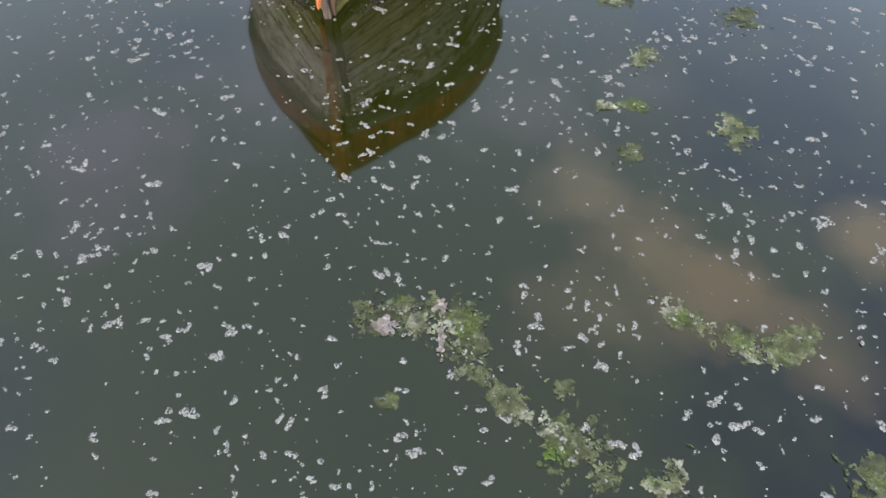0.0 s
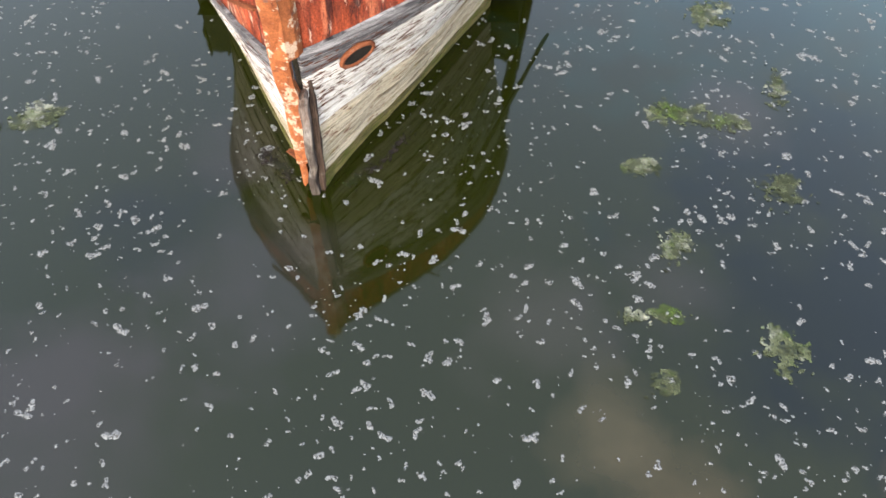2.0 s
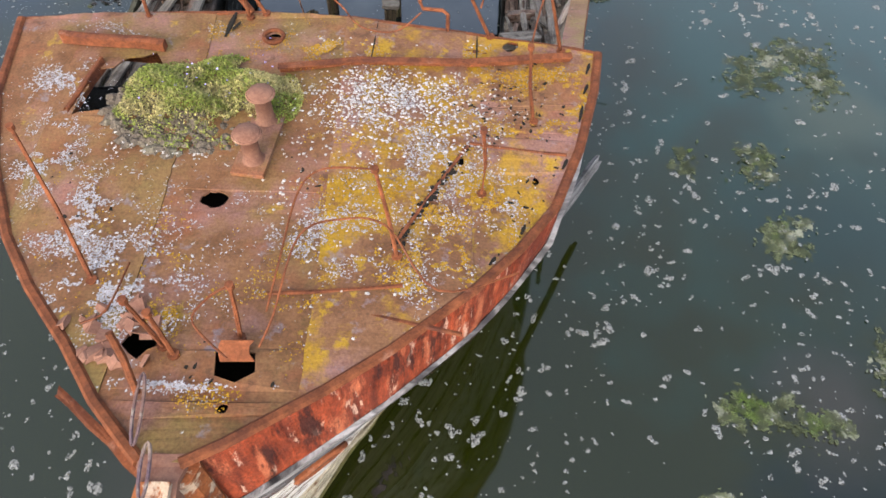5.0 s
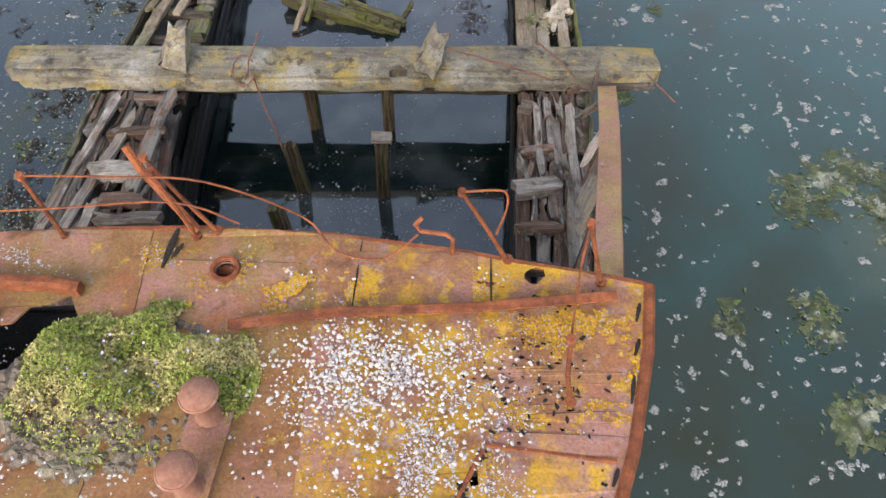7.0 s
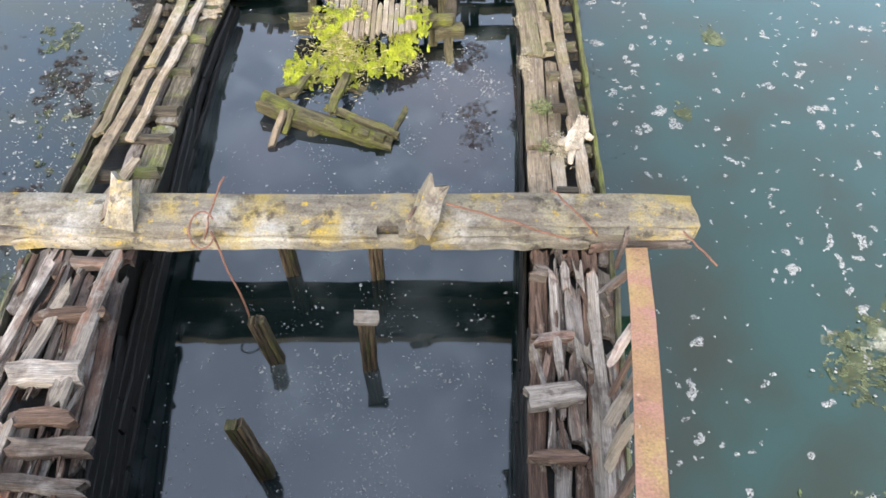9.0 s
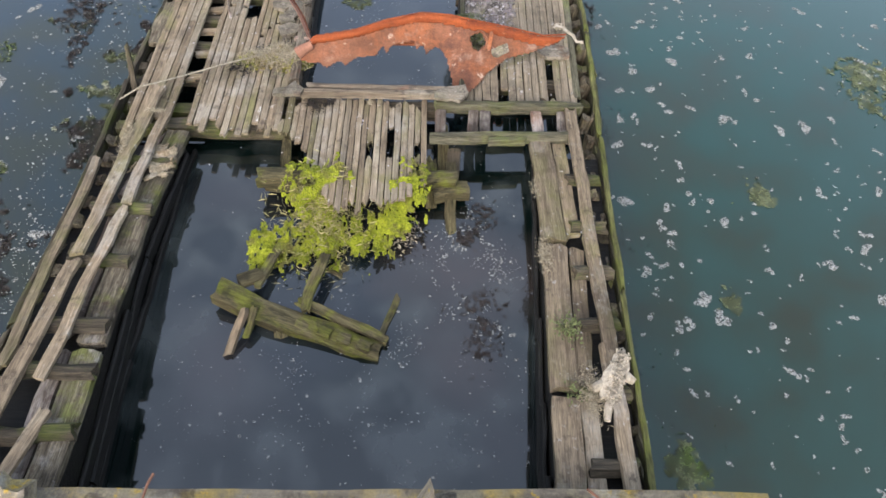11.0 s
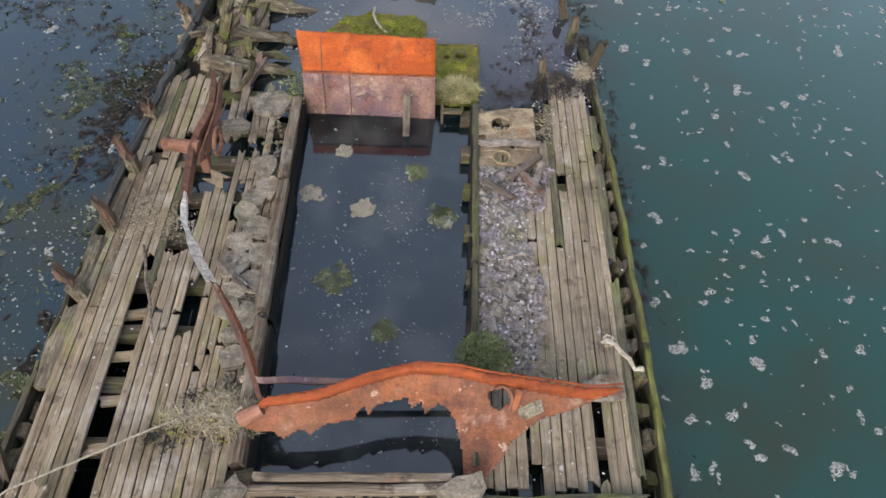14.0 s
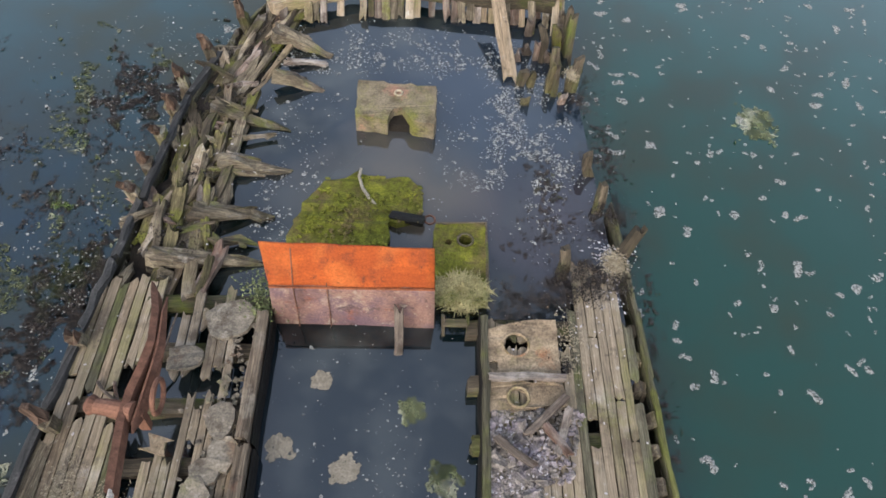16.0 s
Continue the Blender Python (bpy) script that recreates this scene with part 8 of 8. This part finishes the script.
def foam_bits():
    s = Soup()
    count = 0
    while count < 10400:
        x, y = rnd.uniform(-13, 13), rnd.uniform(-2, 48)
        if inside(x, y):
            continue
        dens = float(np.interp(y, (0, 14, 20, 48), (1.0, 0.85, 0.45, 0.32)))
        if x < -5 and y > 18:
            dens *= 0.2
        if rnd.random() > dens * (0.55 + 0.9 * max(-0.4, noise.noise((x * 0.5, y * 0.5, 2)))):
            continue
        count += 1
        big = float(np.interp(y, (0, 14, 24), (1.0, 1.1, 1.45)))
        r = big * min(0.046, 0.0085 + rnd.expovariate(1) * 0.0105)
        n = 1 if r < 0.015 else rnd.randint(1, 4)
        a = rnd.gauss(0.3, 0.9)
        for _ in range(n):
            s.flake(x, y, 0.003, r * rnd.uniform(0.7, 1.25), 0.2, 7, rnd.uniform(1.0, 1.4), a + rnd.gauss(0, 0.5))
            a += rnd.gauss(0, 0.9)
            x += math.cos(a) * r * 1.2
            y += math.sin(a) * r * 1.2
    s.make("foam_flecks", FOAM, "scattered flecks of white scum drifting on the water", "foam")
    s = Soup()
    for cx, cy, rx, ry, n in ((0.2, 25.2, 0.5, 0.9, 320), (-2.1, 23.7, 0.4, 0.4, 110), (-1.3, 23.8, 3.0, 2.5, 160), (-0.6, 23.9, 0.3, 0.3, 60), (-1.2, 31.4, 1.6, 2.4, 260), (0.7, 38.6, 0.8, 1.0, 300), (0.6, 36.9, 0.7, 0.7, 240), (-0.4, 40.2, 1.6, 0.3, 240), (-2.5, 38, 0.7, 1.8, 160), (-1.4, 19.7, 2.2, 1.2, 1500), (-1.3, 18.2, 2.0, 0.8, 700), (-1.3, 23.4, 3.2, 2.2, 1300), (0.35, 25.3, 0.45, 1.2, 700), (-1.2, 31.2, 1.5, 2.6, 900), (0.9, 38.6, 0.9, 1.2, 1200), (0.9, 37.0, 0.8, 0.8, 800), (-1.8, 39.6, 1.4, 0.9, 700), (-2.6, 36.4, 0.5, 1.2, 300), (-2.6, 20.2, 0.3, 0.2, 60), (-2.4, 18.5, 0.3, 0.3, 60), (1.4, 36.6, 0.5, 1.0, 500), (1.6, 38.0, 0.5, 1.2, 700), (0.3, 39.6, 1.2, 0.6, 900), (-2.2, 39.8, 0.6, 0.5, 300), (-0.4, 28.9, 0.5, 0.2, 70)):
        for _ in range(n * 2):
            x, y = cx + rnd.gauss(0, rx * 0.6), cy + rnd.gauss(0, ry * 0.6)
            if noise.noise((x * 1.6, y * 1.6, 4)) + 0.7 * noise.noise((x * 5, y * 5, 6)) < rnd.gauss(0.05, 0.15):
                continue
            s.flake(x, y, 0.285, (1.35 if y > 35.5 else 1.0) * min(0.026, 0.003 + rnd.expovariate(1) * 0.0045), 0.2, 6, rnd.uniform(1, 1.6))
    s.make("hold_scum", FOAM, "fine white scum on the water inside the wreck", "foam")


def weed_sheet(cx, cy, length, angle, width, level, cell, k):
    """Ragged flat fronds: the cells of a fine net where the noise lets weed grow."""
    c, t = math.cos(angle), math.sin(angle)
    nu, nv = int(length * 1.5 / cell) + 2, int(width * 2.6 / cell) + 2
    def grows(u, v):
        q = (2.1 * u / length) ** 2 + (1.7 * v / width) ** 2
        if q > 2.2:
            return False
        wave = noise.noise((u * 2.6 + k, v * 2.6, 1)) + 0.75 * noise.noise((u * 7 + k, v * 7, 2)) + 0.5 * noise.noise((u * 19, v * 19, k))
        return wave > -0.4 + 0.62 * q
    verts, faces, index = [], [], {}
    def corner(i, j):
        if (i, j) not in index:
            u, v = (i - nu / 2) * cell, (j - nv / 2) * cell
            u, v = u + rnd.gauss(0, cell * 0.28), v + rnd.gauss(0, cell * 0.28)
            index[i, j] = len(verts)
            verts.append((cx + c * u - t * v, cy + t * u + c * v, level + 0.006 + 0.014 * max(0, noise.noise((u * 9, v * 9, k)))))
        return index[i, j]
    for i in range(nu):
        for j in range(nv):
            if grows((i + 0.5 - nu / 2) * cell, (j + 0.5 - nv / 2) * cell):
                faces.append((corner(i, j), corner(i + 1, j), corner(i + 1, j + 1), corner(i, j + 1)))
    return verts, faces


def weed_mat(cx, cy, length, angle, width, mat=WEED, n=260, level=0.0):
    s = Soup()
    c, t = math.cos(angle), math.sin(angle)
    k = rnd.uniform(0, 50)
    if mat is WEED:
        s.v, s.f = weed_sheet(cx, cy, length * 1.25, angle, max(width, 0.2) * 1.25, level, 0.026, k)
        n //= 4
    for _ in range(n):
        u = rnd.uniform(-0.5, 0.5)
        v = rnd.gauss(0, 0.3) * width * (0.5 + 0.9 * abs(noise.noise((u * 4, k, 0)))) + 0.25 * width * math.sin(u * 7 + k)
        x, y = cx + c * u * length - t * v, cy + t * u * length + c * v
        s.flake(x, y, level + 0.008 + rnd.uniform(0, 0.012), rnd.uniform(0.01, 0.036), rnd.uniform(0, 0.2), 7, rnd.uniform(1, 2.2))
    for _ in range(n // 3):
        u = rnd.uniform(-0.5, 0.5)
        x, y = cx + c * u * length + rnd.gauss(0, width * 0.4), cy + t * u * length + rnd.gauss(0, width * 0.4)
        s.leaf((x, y, level + 0.012), rnd.uniform(0.02, 0.07), 0.1, 0.35)
    label = "drifting mat of pale green seaweed on the water" if mat is WEED else "brown bladder weed beside the hull at the waterline"
    s.make("seaweed_mat", mat, label, "seaweed")
    if mat is WEED and length > 0.6:
        # scum caught in the fronds
        f = Soup()
        for _ in range(int(18 * length)):
            u, v = rnd.gauss(0, 0.33) * length, rnd.gauss(0, 0.4) * width
            if noise.noise((u * 5 + k, v * 5, 7)) > -0.05:
                f.flake(cx + c * u - t * v, cy + t * u + c * v, level + 0.024, rnd.uniform(0.008, 0.028), 0.2, 7, rnd.uniform(1, 1.8))
        f.make("weed_scum", FOAM, "white scum caught in the drifting weed", "foam")


def all_weed():
    for cx, cy, l, a, w, n in ((-0.75, 4.95, 0.7, 0.1, 0.35, 260), (0.0, 4.85, 0.7, 0.1, 0.35, 220), (0.45, 4.6, 1.0, -1.4, 0.2, 220), (0.9, 3.8, 1.4, -0.7, 0.22, 280), (1.7, 3.1, 0.7, -0.6, 0.4, 240), (3.6, 4.9, 1.1, -0.5, 0.25, 240), (4.6, 4.65, 0.9, 0.3, 0.25, 180), (5.1, 2.8, 0.5, 0, 0.4, 160), (2.7, 2.8, 0.4, 1, 0.25, 120),
                               (2.95, 9.1, 0.8, 0.05, 0.16, 160), (4.8, 8.5, 0.5, 0.2, 0.4, 140), (4.45, 13.25, 1.4, -0.25, 0.3, 320), (3.3, 12.0, 0.5, 0.3, 0.2, 120), (5.5, 11.6, 0.45, 1.4, 0.4, 260), (5.3, 16.3, 0.6, 1.4, 0.5, 300), (5.2, 17.8, 0.7, 0.9, 0.4, 260), (3.55, 10.4, 0.5, 1.5, 0.3, 120), (6.1, 14.1, 0.7, 1.4, 0.25, 160), (5.6, 20.0, 0.8, 0.2, 0.5, 340), (6.4, 20.5, 1.4, 0.3, 0.5, 480), (6.9, 19.8, 0.8, 1.3, 0.4, 260), (3.95, 17.9, 0.5, 1.3, 0.25, 120), (7.9, 29.7, 0.9, 0.3, 0.8, 260), (2.95, 22.5, 0.4, 0.4, 0.4, 120), (5.35, 38.6, 0.5, 0.3, 0.5, 200), (3.0, 8.0, 0.3, 0, 0.2, 60), (1.6, 3.9, 0.2, 0, 0.2, 40), (-0.6, 3.7, 0.2, 1, 0.15, 60), (-7.3, 12.9, 0.8, 0.2, 0.3, 120),
                               (5.0, 27.0, 0.3, 0.5, 0.3, 60), (4.1, 25.0, 0.25, 0.5, 0.25, 50)):
        weed_mat(cx, cy, l * 1.15, a, w * 1.35, WEED, int(n * 1.2))
    for cx, cy, l, a, w, n in ((2.75, 34.0, 3.0, 1.55, 0.2, 120), (2.75, 31.5, 1.4, 1.5, 0.2, 80), (2.6, 37.0, 3.0, 1.6, 0.25, 200), (-1.2, 12.0, 1.5, 0.9, 0.2, 120), (-2.9, 11.9, 0.9, -0.9, 0.3, 160), (0.4, 24.4, 1.2, 1.3, 0.5, 200), (0.35, 26.0, 0.8, 1.2, 0.4, 160), (1.4, 36.5, 2.0, 1.3, 0.9, 260)):
        weed_mat(cx, cy, l, a, w, BROWNWEED, n, 0.28 if inside(cx, cy) and cy > 20 else 0.0)
    # bladder weed, green weed and specks spread along the port side
    brown, green, white = Soup(), Soup(), Soup()
    count = 0
    while count < 60000:
        y = rnd.uniform(16.5, 41)
        off = rnd.expovariate(1) * float(np.interp(y, (16.5, 21, 26, 34, 41), (0.9, 1.5, 1.0, 1.5, 1.3)))
        x = out_l(y) - 0.05 - off
        if x < -10.5:
            continue
        k = noise.noise((x * 0.8, y * 0.55, 3)) + 0.7 * noise.noise((x * 2.6, y * 2.2, 5)) + 0.4 * noise.noise((x * 7, y * 7, 1))
        if k < 0.12 + 0.12 * min(off, 2):
            if rnd.random() < (0.06 if y < 26 else 0.02):
                white.flake(x, y, 0.005, min(0.025, 0.004 + rnd.expovariate(1) * 0.006), 0.2, 6, 1.4)
            continue
        count += 1
        if noise.noise((x * 0.7 + 9, y * 0.5, 8)) > 0.12:
            green.leaf((x, y, 0.008), rnd.uniform(0.012, 0.05), 0.08, 0.4)
        else:
            brown.leaf((x, y, 0.008), rnd.uniform(0.015, 0.055), 0.06, 0.4)
        if rnd.random() < (0.09 if y < 26 else 0.03):
            white.flake(x, y, 0.012, rnd.uniform(0.005, 0.016), 0.2, 6, 1.4)
    for cx, cy, rx, ry, n in ((-6.3, 19.8, 0.4, 0.9, 3600), (-6.0, 35.0, 0.5, 1.4, 4200), (-6.6, 37.0, 0.35, 0.9, 1600), (-5.6, 37.8, 0.5, 0.5, 900), (-5.4, 33.2, 0.3, 1.0, 1800)):
        for _ in range(n):
            x, y = cx + rnd.gauss(0, rx), cy + rnd.gauss(0, ry)
            k = noise.noise((x * 2, y * 1.6, 3)) + 0.7 * noise.noise((x * 5, y * 5, 5))
            if k > -0.05 and not inside(x, y):
                (green if noise.noise((x * 1.3, y * 1.1, 11)) > 0.1 else brown).leaf((x, y, 0.008), rnd.uniform(0.015, 0.055), 0.06, 0.4)
    for _ in range(5200):
        y = rnd.uniform(22, 40)
        x = out_r(y) + 0.08 + rnd.expovariate(1) * 0.14
        if noise.noise((x * 1.5, y * 1.1, 4)) + 0.5 * noise.noise((x * 5, y * 5, 9)) > 0.0:
            brown.leaf((x, y, 0.008), rnd.uniform(0.012, 0.04), 0.06, 0.4)
    brown.make("bladder_weed_drift", BROWNWEED, "brown bladder weed spread along the hull's waterline", "seaweed")
    green.make("green_weed_drift", WEED, "thin green weed drifting off the port side", "seaweed")
    white.make("weed_foam_specks", FOAM, "white foam specks among the drifting weed", "foam")
    # pale lump caught in the first mat
    lump = Soup()
    for cx, cy, rx, ry, n in ((-0.72, 4.78, 0.12, 0.1, 90), (0.02, 5.1, 0.07, 0.06, 40), (0.05, 4.6, 0.03, 0.2, 40)):
        for _ in range(n):
            lump.flake(cx + rnd.gauss(0, rx * 0.6), cy + rnd.gauss(0, ry * 0.6), 0.02, rnd.uniform(0.01, 0.035), 0.1, 8, 1.6)
    lump.make("pale_drift_lump", RUBBLE, "pale lumps caught in the drifting weed mat", "driftage")
    for cx, cy, r, mat in ((-2.18, 32.72, 0.2, TANWEED), (-1.39, 32.45, 0.2, TANWEED), (-1.76, 33.6, 0.14, TANWEED), (-1.71, 31.2, 0.3, WEED), (-0.22, 32.34, 0.25, WEED), (-0.6, 33.2, 0.2, WEED), (-1.0, 30.4, 0.2, WEED)):
        s, k = Soup(), rnd.uniform(0, 9)
        for _ in range(170):
            a, q = rnd.uniform(0, 6.28), rnd.random() ** 0.5
            q *= r * (0.75 + 0.5 * noise.noise((math.cos(a) * 1.3 + k, math.sin(a) * 1.3, 1)))
            s.flake(cx + math.cos(a) * q * 1.1, cy + math.sin(a) * q, 0.286, rnd.uniform(0.012, 0.035), 0.08, 7, 1.4)
        s.make("scum_raft", mat, "flat raft of scum and weed floating in the flooded hatch", "scum")


foam_bits()
all_weed()
